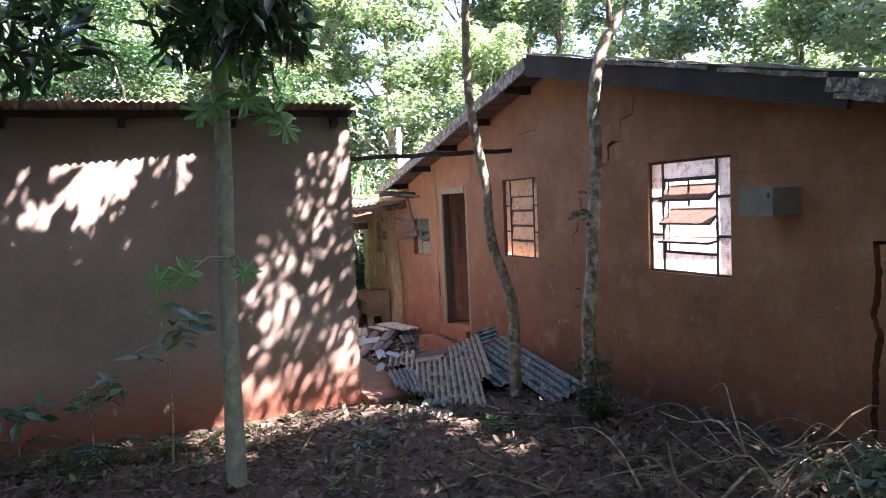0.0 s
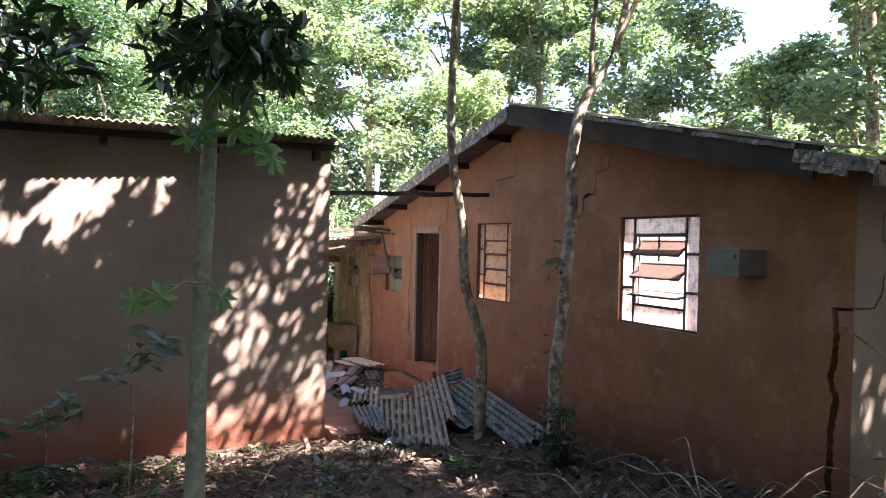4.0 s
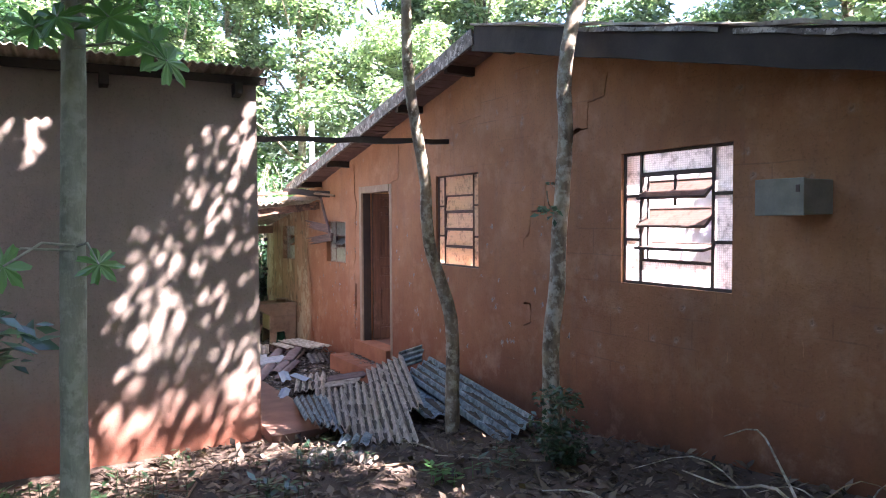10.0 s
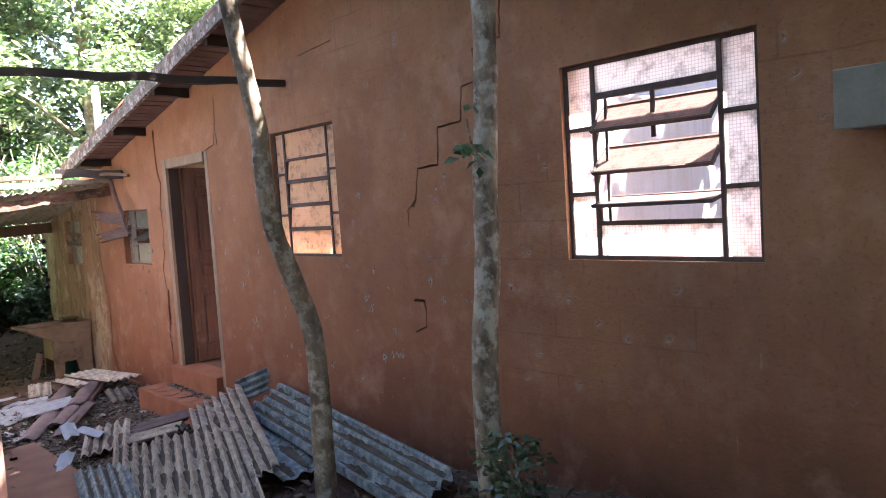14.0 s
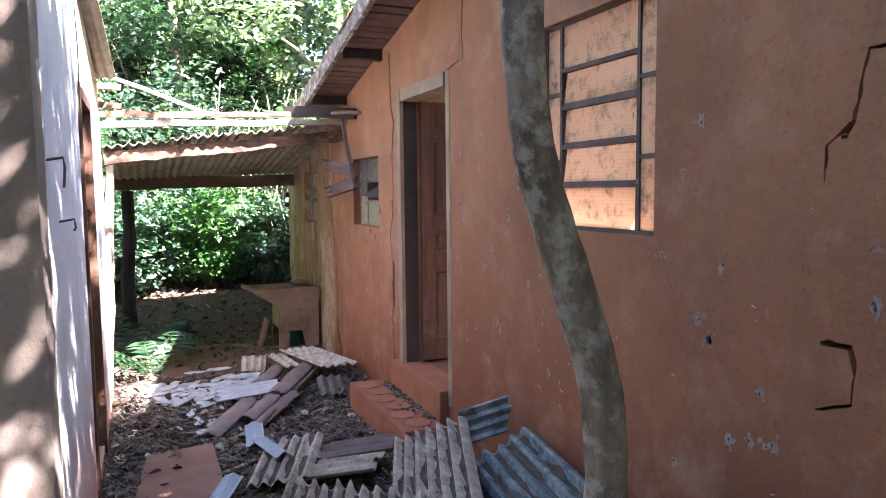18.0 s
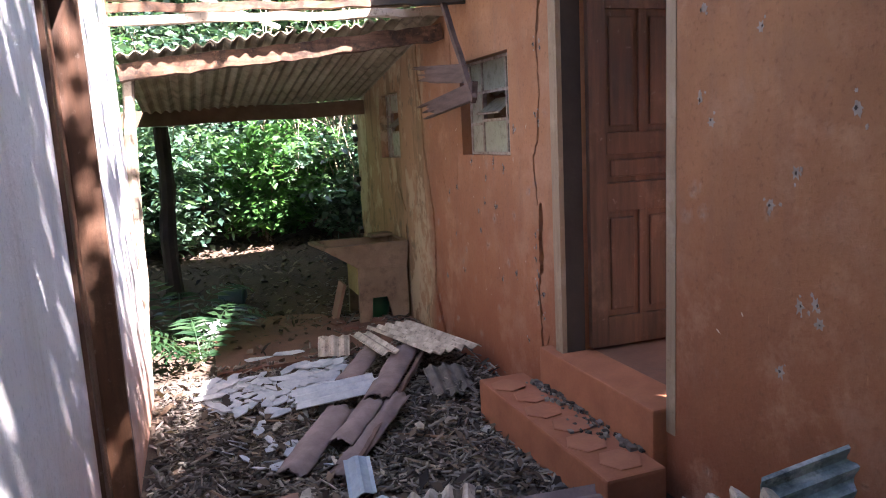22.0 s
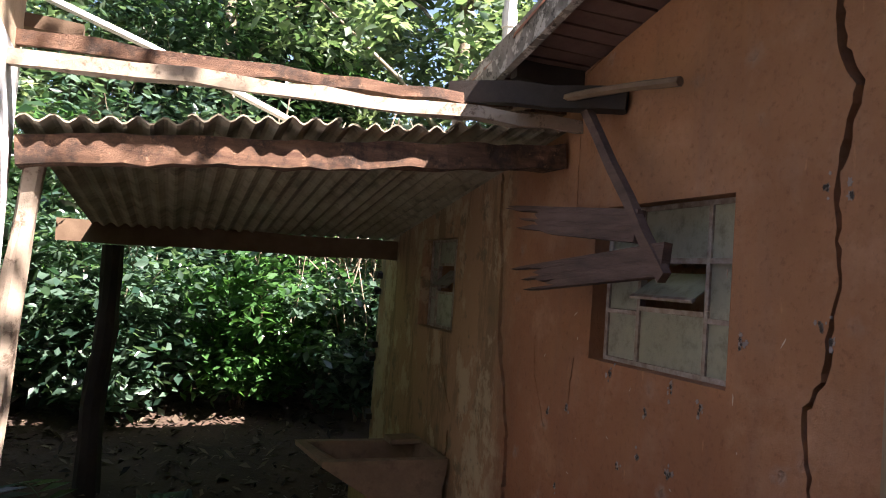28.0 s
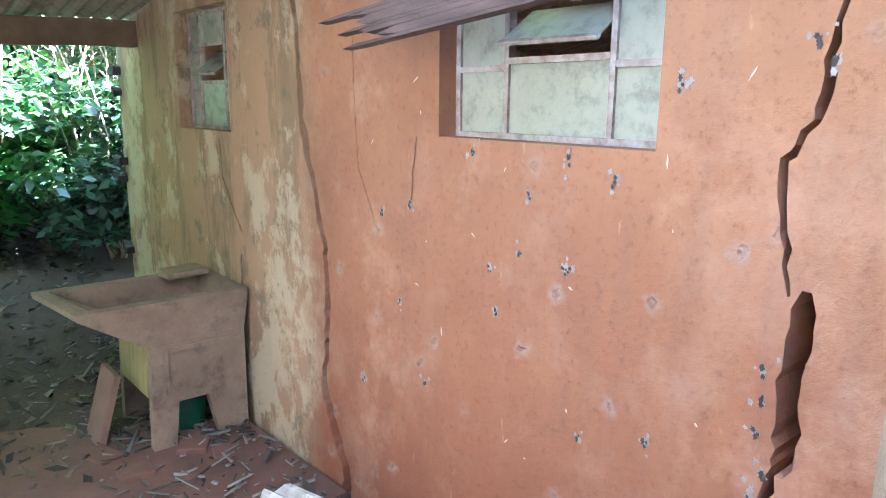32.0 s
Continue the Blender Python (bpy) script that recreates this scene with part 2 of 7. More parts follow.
streaks(M_OLD)
courses(M_OCHRE)
foot_shade_damp(M_OCHRE)
# here too the splash colour is darkened for the shade it lies in
M_GREY = plaster("grey_plaster", (0.19, 0.152, 0.125), (0.27, 0.216, 0.178), (0.19, 0.14, 0.11), (0.21, 0.056, 0.024), 0.0, 0.75)
M_MUD = plaster("bare_mud_plaster", (0.36, 0.27, 0.18), (0.44, 0.34, 0.24), (0.25, 0.18, 0.12), (0.3, 0.15, 0.08), -2, -1)
M_WHITE = plaster("white_plaster", (0.62, 0.64, 0.68), (0.74, 0.74, 0.75), (0.42, 0.38, 0.34), (0.42, 0.17, 0.08), -0.1, 0.9)
M_INNER = plaster("orange_inner_paint", (0.68, 0.48, 0.27), (0.76, 0.56, 0.33), (0.42, 0.28, 0.17), (0.40, 0.13, 0.05), 0.2, 0.6)
M_PALE = plaster("pale_blue_inner_paint", (0.62, 0.66, 0.76), (0.7, 0.73, 0.8), (0.4, 0.38, 0.36), (0.40, 0.16, 0.08), 0.1, 0.8)
M_WOOD = simple("weathered_timber", (0.14, 0.085, 0.05), (0.24, 0.16, 0.10), 3, 0.85, 0.6, stretch=(3, 3, 3))
M_DARKWOOD = simple("dark_old_timber", (0.02, 0.015, 0.012), (0.065, 0.048, 0.038), 3, 0.85, 0.6)
M_DOOR = simple("brown_door_wood", (0.036, 0.016, 0.009), (0.175, 0.082, 0.046), 2.0, 0.55, 0.5, stretch=(8, 8, 0.7))


def worn(m, colour, scale, lo, hi, most):
    """Dust and rubbed patches over a finished material."""
    nt = m.node_tree
    b = nt.nodes["Principled BSDF"]
    old = b.inputs["Base Color"].links[0].from_socket
    nt.links.new(mixc(nt, ramp(nt, noise_tex(nt, scale, 8, 0.7), [(lo, (0, 0, 0)), (hi, (most, most, most))]), old, colour), b.inputs["Base Color"])


worn(M_DOOR, (0.27, 0.165, 0.11), 3.5, 0.54, 0.74, 0.5)
worn(M_DOOR, (0.30, 0.26, 0.23), 26, 0.62, 0.72, 0.5)
M_FRAME = simple("pale_frame_wood", (0.24, 0.175, 0.115), (0.36, 0.27, 0.185), 3, 0.8, 0.5, stretch=(8, 8, 0.8))
worn(M_FRAME, (0.13, 0.085, 0.06), 30, 0.60, 0.68, 0.7)
worn(M_FRAME, (0.42, 0.34, 0.26), 5, 0.52, 0.68, 0.5)
M_PAINTWOOD = simple("chipped_verge_board", (0.09, 0.075, 0.06), (0.36, 0.32, 0.28), 9, 0.85, 0.8)
worn(M_PAINTWOOD, (0.55, 0.50, 0.44), 14, 0.53, 0.58, 0.75)
worn(M_PAINTWOOD, (0.03, 0.025, 0.02), 22, 0.56, 0.62, 0.8)
M_REDLOG = simple("reddish_split_log", (0.09, 0.042, 0.026), (0.25, 0.14, 0.085), 5, 0.9, 0.9, stretch=(1, 6, 8))
worn(M_REDLOG, (0.035, 0.022, 0.016), 9, 0.48, 0.60, 0.85)
worn(M_REDLOG, (0.36, 0.20, 0.12), 20, 0.58, 0.66, 0.6)
M_PALEWOOD = simple("sun_bleached_timber", (0.34, 0.26, 0.19), (0.52, 0.43, 0.34), 4, 0.85, 0.6)
worn(M_PALEWOOD, (0.11, 0.07, 0.045), 15, 0.55, 0.63, 0.75)
M_SOFFIT = simple("brown_soffit_boards", (0.13, 0.075, 0.06), (0.22, 0.14, 0.115), 5, 0.85, 0.5)
M_FIBRO = simple("fibre_cement", (0.22, 0.185, 0.145), (0.66, 0.575, 0.475), 11, 0.9, 0.6)
worn(M_FIBRO, (0.055, 0.048, 0.038), 24, 0.56, 0.66, 0.75)
M_FIBRO_BLUE = simple("bluish_fibre_cement", (0.055, 0.075, 0.08), (0.31, 0.38, 0.395), 16, 0.9, 0.6)
worn(M_FIBRO_BLUE, (0.44, 0.45, 0.43), 9, 0.52, 0.66, 0.65)
worn(M_FIBRO_BLUE, (0.045, 0.042, 0.038), 20, 0.57, 0.66, 0.75)
M_FIBRO_SHED = simple("mossy_fibre_cement", (0.24, 0.205, 0.14), (0.52, 0.46, 0.35), 4, 0.9, 0.5)
worn(M_FIBRO_SHED, (0.06, 0.05, 0.035), 3.5, 0.53, 0.68, 0.7)
worn(M_FIBRO_SHED, (0.10, 0.085, 0.055), 22, 0.56, 0.66, 0.6)
M_FIBRO_WHITE = simple("pale_fibre_cement_flakes", (0.30, 0.33, 0.36), (0.56, 0.575, 0.585), 9, 0.9, 0.5)
M_DARKSHEET = simple("dirty_dark_sheet", (0.06, 0.052, 0.045), (0.19, 0.17, 0.15), 9, 0.95, 0.6)
M_FIBRO_PALEBLUE = simple("pale_bluish_sheet", (0.26, 0.32, 0.37), (0.44, 0.51, 0.56), 8, 0.9, 0.5)
M_CLAYTILE = simple("dusty_clay_tile", (0.135, 0.098, 0.092), (0.27, 0.205, 0.195), 7, 0.9, 0.5)
M_REDTILE = simple("red_roof_tile", (0.26, 0.10, 0.055), (0.38, 0.17, 0.10), 5, 0.9, 0.5)
M_IRON = simple("rusty_iron", (0.06, 0.045, 0.04), (0.16, 0.11, 0.09), 12, 0.8, 0.6)
M_IRONPALE = simple("paint_flaked_iron", (0.20, 0.13, 0.10), (0.56, 0.50, 0.44), 22, 0.8, 0.6)
M_CONCRETE = simple("old_concrete", (0.18, 0.12, 0.075), (0.32, 0.225, 0.15), 4, 0.9, 0.4)
M_MOSSCEMENT = simple("mossy_cement", (0.24, 0.19, 0.07), (0.36, 0.29, 0.12), 6, 0.9, 0.4, stretch=(6, 6, 0.8))
M_STEP = simple("red_cement_step", (0.25, 0.088, 0.043), (0.37, 0.138, 0.068), 5, 0.8, 0.3)
M_STEPTILE = simple("worn_red_step_tile", (0.28, 0.105, 0.055), (0.40, 0.165, 0.09), 7, 0.75, 0.3)
M_EARTH = simple("red_earth", (0.045, 0.029, 0.02), (0.105, 0.064, 0.043), 2, 0.95, 0.6, fine=30, dist=0.02)
M_CONCRETE_RED = simple("red_stained_cement", (0.17, 0.09, 0.062), (0.27, 0.15, 0.105), 4, 0.9, 0.4)
M_FLOORRED = simple("dark_worn_red_cement", (0.12, 0.055, 0.034), (0.21, 0.10, 0.065), 3, 0.8, 0.4)
worn(M_FLOORRED, (0.07, 0.045, 0.034), 2.2, 0.5, 0.7, 0.6)
worn(M_CONCRETE, (0.075, 0.05, 0.034), 7, 0.52, 0.66, 0.6)
worn(M_OCHRE, (0.60, 0.36, 0.235), 2.2, 0.55, 0.70, 0.28)
M_SOIL = simple("dark_soil", (0.035, 0.028, 0.021), (0.13, 0.105, 0.078), 14, 0.95, 0.8)
M_CHIP = simple("bare_grey_plaster", (0.22, 0.18, 0.16), (0.41, 0.36, 0.34), 30, 0.9, 0.5)
M_SCRATCH = simple("pale_bare_scratch", (0.50, 0.38, 0.29), (0.62, 0.5, 0.4), 30, 0.9, 0.3)
M_PURPLEWOOD = simple("purplish_grey_wood", (0.06, 0.034, 0.026), (0.175, 0.11, 0.085), 4, 0.85, 0.6, stretch=(4, 1, 6))
M_METALBOX = simple("grey_metal_box", (0.17, 0.165, 0.13), (0.28, 0.27, 0.22), 6, 0.6, 0.3)
M_PIPE = simple("white_plastic_pipe", (0.6, 0.6, 0.58), (0.72, 0.72, 0.7), 6, 0.4, 0.1)
M_GREENPLASTIC = simple("green_plastic", (0.01, 0.09, 0.05), (0.02, 0.13, 0.07), 6, 0.4, 0.1)
M_BLACKPLASTIC = simple("dark_plastic", (0.02, 0.045, 0.045), (0.04, 0.085, 0.085), 6, 0.45, 0.1)


def bark_mat(name, c1, c2, lichen):
    m, nt, b = mat(name)
    big = noise_tex(nt, 5, 6, 0.65, stretch=(2, 2, 0.8))
    fine = noise_tex(nt, 50, 5, 0.7, stretch=(1, 1, 0.4))
    col = ramp(nt, big, [(0.35, c1), (0.65, c2)])
    patch = noise_tex(nt, 13, 6, 0.65)
    col = mixc(nt, ramp(nt, patch, [(0.48, (0, 0, 0)), (0.60, (0.75, 0.75, 0.75))]), col, lichen)
    set_base(nt, b, col, 0.9)
    bump(nt, b, fine, 0.7, 0.01)
    return m


M_BARK = bark_mat("grey_bark", (0.085, 0.060, 0.040), (0.31, 0.25, 0.17), (0.44, 0.41, 0.33))
M_BARKGREEN = bark_mat("smooth_green_grey_bark", (0.17, 0.18, 0.135), (0.26, 0.27, 0.21), (0.31, 0.32, 0.26))


def leaf_mat(name, c1, c2, trans=0.4, rough=0.28):
    m, nt, b = mat(name)
    geo = nt.nodes.new("ShaderNodeNewGeometry")
    col = ramp(nt, geo.outputs["Random Per Island"], [(0.0, c1), (1.0, c2)])
    set_base(nt, b, col, rough)
    b.inputs["Specular IOR Level"].default_value = 0.8 if rough < 0.5 else 0.3
    tr = nt.nodes.new("ShaderNodeBsdfTranslucent")
    nt.links.new(mixc(nt, 1.0, col, (1.4, 1.5, 0.8), 'MULTIPLY'), tr.inputs[0])
    mx = nt.nodes.new("ShaderNodeMixShader")
    mx.inputs[0].default_value = trans
    nt.links.new(b.outputs[0], mx.inputs[1])
    nt.links.new(tr.outputs[0], mx.inputs[2])
    nt.links.new(mx.outputs[0], nt.nodes["Material Output"].inputs[0])
    return m


M_LEAF = leaf_mat("green_leaves", (0.046, 0.095, 0.052), (0.25, 0.325, 0.225), 0.45, 0.42)
M_LEAFDARK = leaf_mat("dark_green_leaves", (0.012, 0.04, 0.016), (0.038, 0.08, 0.034), 0.28)
# paler leaf colour standing in for leaves caught by the sun
M_LEAFBRIGHT = leaf_mat("sunlit_green_leaves", (0.075, 0.135, 0.078), (0.37, 0.45, 0.33), 0.45, 0.42)
M_LEAFMID = leaf_mat("mid_green_leaves", (0.018, 0.056, 0.038), (0.135, 0.215, 0.155), 0.4)
M_LEAFLOBED = leaf_mat("broad_green_leaves", (0.045, 0.13, 0.04), (0.09, 0.21, 0.065), 0.4)
M_LITTER = leaf_mat("dry_leaves", (0.014, 0.009, 0.007), (0.17, 0.125, 0.088), 0.1, 0.7)

M_CHIPS = leaf_mat("grey_brown_chips", (0.02, 0.015, 0.012), (0.24, 0.21, 0.18), 0.0, 0.9)


def glass_mat(name, tint, trans=0.6, clear=(0.92, 0.92, 0.92), wired=0.45):
    m, nt, b = mat(name)
    dirt = noise_tex(nt, 14, 6, 0.7)
    wav = noise_tex(nt, 160, 2, 0.5)
    set_base(nt, b, ramp(nt, dirt, [(0.35, tuple(v * 0.75 for v in tint)), (0.6, tint)]), 0.25)
    bump(nt, b, wav, 0.5, 0.003)
    tr = nt.nodes.new("ShaderNodeBsdfTranslucent")
    sep = nt.nodes.new("ShaderNodeSeparateXYZ")
    nt.links.new(coords(nt), sep.inputs[0])
    wire = math_node(nt, 'MAXIMUM', *(math_node(nt, 'GREATER_THAN', math_node(nt, 'FRACT', math_node(nt, 'MULTIPLY', sep.outputs[ax], 62.0)), 0.78) for ax in ("Y", "Z")))
    tc = ramp(nt, dirt, [(0.30, tuple(v * 0.36 for v in clear)), (0.5, clear)])
    nt.links.new(mixc(nt, math_node(nt, 'MULTIPLY', wire, wired), tc, tuple(v * 0.45 for v in clear)), tr.inputs[0])
    mx = nt.nodes.new("ShaderNodeMixShader")
    mx.inputs[0].default_value = trans
    nt.links.new(b.outputs[0], mx.inputs[1])
    nt.links.new(tr.outputs[0], mx.inputs[2])
    nt.links.new(mx.outputs[0], nt.nodes["Material Output"].inputs[0])
    return m


M_GLASS = glass_mat("wired_milky_glass", (0.55, 0.55, 0.54), 0.93, (1.0, 1.0, 1.0))
# the amber is light off the orange hall walls, put into the glass colour
M_GLASSAMBERLIT = glass_mat("amber_light_dusty_glass", (0.60, 0.46, 0.33), 0.88, (1.0, 0.91, 0.79), 0.2)
M_GLASSDIRTY = glass_mat("brown_filmed_wired_glass", (0.30, 0.205, 0.17), 0.5, (0.55, 0.43, 0.39))
M_GLASSGREEN = glass_mat("olive_dusty_glass", (0.36, 0.35, 0.26), 0.2, wired=0.0)


# ---- mesh helpers ----
def part(name, bm, material, parent=None, label="", smooth=False):
    me = bpy.data.meshes.new(name)
    bm.to_mesh(me)
    bm.free()
    if material:
        me.materials.append(material)
    if smooth:
        me.shade_smooth()
    ob = new(name, me)
    if parent:
        ob.parent = parent
    if label:
        ob["label"] = label
    return ob


def thing(name, label, category, group="", at=None):
    e = new(name)
    e.empty_display_size = 0.1
    if at is not None:
        e.matrix_basis = at
    return tagged(e, label, category, group)


def box(bm, x0, x1, y0, y1, z0, z1, bevel=0.0, jitter=0.0):
    """A box; with jitter its corners are knocked about a little."""
    vs = [bm.verts.new((x, y, z)) for x in (x0, x1) for y in (y0, y1) for z in (z0, z1)]
    if jitter:
        for v in vs:
            v.co += Vector([random.uniform(-jitter, jitter) for _ in range(3)])
    fs = [bm.faces.new([vs[i] for i in q]) for q in ((0, 1, 3, 2), (4, 6, 7, 5), (0, 4, 5, 1), (2, 3, 7, 6), (0, 2, 6, 4), (1, 5, 7, 3))]
    if bevel:
        es = list({e for f in fs for e in f.edges})
        bmesh.ops.bevel(bm, geom=es, offset=bevel, segments=2, affect='EDGES', profile=0.6)
    return vs


def bbox(*a, **k):
    bm = bmesh.new()
    box(bm, *a, **k)
    return bm


def tube(bm, pts, radii, sides=8, wob=0.0):
    """A limb of round section along points."""
    rings = []
    n = len(pts)
    for i, p in enumerate(pts):
        p = Vector(p)
        d = (Vector(pts[min(i + 1, n - 1)]) - Vector(pts[max(i - 1, 0)])).normalized()
        s = d.orthogonal().normalized() if abs(d.z) < 0.9 else Vector((1, 0, 0)).cross(d).normalized()
        u = d.cross(s)
        rings.append([bm.verts.new(p + (s * math.cos(a) + u * math.sin(a)) * radii[i] * (1 + random.uniform(-wob, wob)))
                      for a in (2 * math.pi * k / sides for k in range(sides))])
    for r, q in zip(rings, rings[1:]):
        for k in range(sides):
            bm.faces.new((r[k], r[(k + 1) % sides], q[(k + 1) % sides], q[k]))
    bm.faces.new(rings[0][::-1])
    bm.faces.new(rings[-1])
    return bm


def smooth_line(pts, steps=4):
    """Points along a Catmull-Rom line through pts."""
    p = [Vector(q) for q in pts]
    p = [2 * p[0] - p[1]] + p + [2 * p[-1] - p[-2]]
    out = []
    for i in range(1, len(p) - 2):
        for s in range(steps):
            t = s / steps
            out.append(0.5 * ((2 * p[i]) + (p[i + 1] - p[i - 1]) * t + (2 * p[i - 1] - 5 * p[i] + 4 * p[i + 1] - p[i + 2]) * t * t
                              + (3 * p[i] - p[i - 1] - 3 * p[i + 1] + p[i + 2]) * t ** 3))
    out.append(p[-2])
    return out


def beam(bm, a, b, w, h, wob=0.006, n=8, roll=0.0):
    """A sawn or split timber from a to b, w wide and h deep, not quite straight."""
    a, b = Vector(a), Vector(b)
    d = (b - a).normalized()
    side = d.cross(Vector((0, 0, 1)))
    side = side.normalized() if side.length > 0.05 else Vector((1, 0, 0))
    up = side.cross(d)
    if roll:
        q = Matrix.Rotation(roll, 3, d)
        side, up = q @ side, q @ up
    rings = []
    for i in range(n + 1):
        c = a.lerp(b, i / n) + Vector([random.uniform(-wob, wob) for _ in range(3)])
        rings.append([bm.verts.new(c + side * (sx * w / 2 + random.uniform(-wob, wob) * 0.6) + up * (sz * h / 2 + random.uniform(-wob, wob) * 0.6))
                      for sx, sz in ((-1, -1), (1, -1), (1, 1), (-1, 1))])
    for r, q in zip(rings, rings[1:]):
        for k in range(4):
            bm.faces.new((r[k], r[(k + 1) % 4], q[(k + 1) % 4], q[k]))
    bm.faces.new(rings[0][::-1])
    bm.faces.new(rings[-1])
    return bm


def corrugated(width, length, pitch=0.076, amp=0.012, thick=0.006, nl=10, sag=0.0, ragged=0.0, twist=0.0):
    """A corrugated sheet, its waves across x, lying along y, with real thickness and broken ends."""
    bm = bmesh.new()
    nx = max(6, int(width / pitch * 6))
    lo, hi = [], []
    ends = [(random.uniform(0, ragged), random.uniform(0, ragged)) for _ in range(nx + 1)]
    if ragged:
        for k in range(2):
            ends = [tuple((ends[max(i - 1, 0)][c] + ends[i][c] * 2 + ends[min(i + 1, nx)][c]) / 4 for c in (0, 1)) for i in range(nx + 1)]
    for j in range(nl + 1):
        rl, rh = [], []
        for i in range(nx + 1):
            x = width * (i / nx - 0.5)
            y0, y1 = -length / 2 + ends[i][0], length / 2 - ends[i][1]
            v = j / nl
            y = y0 + (y1 - y0) * v
            z = amp * math.cos(2 * math.pi * x / pitch) - sag * 4 * v * (1 - v) + twist * (v - 0.5) * x
            rl.append(bm.verts.new((x, y, z - thick / 2)))
            rh.append(bm.verts.new((x, y, z + thick / 2)))
        lo.append(rl)
        hi.append(rh)
    for j in range(nl):
        for i in range(nx):
            bm.faces.new((hi[j][i], hi[j][i + 1], hi[j + 1][i + 1], hi[j + 1][i]))
            bm.faces.new((lo[j][i], lo[j + 1][i], lo[j + 1][i + 1], lo[j][i + 1]))
    for i in range(nx):
        bm.faces.new((lo[0][i], lo[0][i + 1], hi[0][i + 1], hi[0][i]))
        bm.faces.new((lo[nl][i + 1], lo[nl][i], hi[nl][i], hi[nl][i + 1]))
    for j in range(nl):
        bm.faces.new((lo[j + 1][0], lo[j][0], hi[j][0], hi[j + 1][0]))
        bm.faces.new((lo[j][nx], lo[j + 1][nx], hi[j + 1][nx], hi[j][nx]))
    return bm


def wall_bm(us, tops, holes, thick, base=-0.6):
    """A wall in u (along) and z, from depth 0 to thick. us and tops: the line of its top; holes: (u0, u1, z0, z1), right through."""
    def top(u):
        return float(np.interp(u, us, tops))
    cut_u = sorted({us[0], us[-1], *us, *(h[0] for h in holes), *(h[1] for h in holes)})
    cut_z = sorted({base, *(h[2] for h in holes), *(h[3] for h in holes)})
    bm = bmesh.new()
    def quad(pts):
        bm.faces.new([bm.verts.new(p) for p in pts])
    def hole_at(u, z):
        return any(h[0] < u < h[1] and h[2] < z < h[3] for h in holes)
    for u0, u1 in zip(cut_u, cut_u[1:]):
        zs = cut_z + [None]
        um = (u0 + u1) / 2
        for z0, z1 in zip(zs, zs[1:]):
            a1, b1 = (top(u0), top(u1)) if z1 is None else (z1, z1)
            zm = (z0 + (z1 if z1 is not None else top(um))) / 2
            if hole_at(um, zm):
                continue
            quad([(0, u0, z0), (0, u0, a1), (0, u1, b1), (0, u1, z0)])
            quad([(thick, u0, z0), (thick, u1, z0), (thick, u1, b1), (thick, u0, a1)])
            if z1 is None:
                quad([(0, u0, a1), (thick, u0, a1), (thick, u1, b1), (0, u1, b1)])
    for u, s in ((us[0], 1), (us[-1], -1)):
        p = [(0, u, base), (thick, u, base), (thick, u, top(u)), (0, u, top(u))]
        quad(p[::s])
    quad([(0, us[0], base), (0, us[-1], base), (thick, us[-1], base), (thick, us[0], base)])
    for h in holes:
        quad([(0, h[0], h[2]), (thick, h[0], h[2]), (thick, h[0], h[3]), (0, h[0], h[3])][::-1])
        quad([(0, h[1], h[2]), (thick, h[1], h[2]), (thick, h[1], h[3]), (0, h[1], h[3])])
        quad([(0, h[0], h[2]), (thick, h[0], h[2]), (thick, h[1], h[2]), (0, h[1], h[2])])
        quad([(0, h[0], h[3]), (thick, h[0], h[3]), (thick, h[1], h[3]), (0, h[1], h[3])][::-1])
    bmesh.ops.remove_doubles(bm, verts=bm.verts, dist=0.0005)
    bmesh.ops.recalc_face_normals(bm, faces=bm.faces)
    return bm


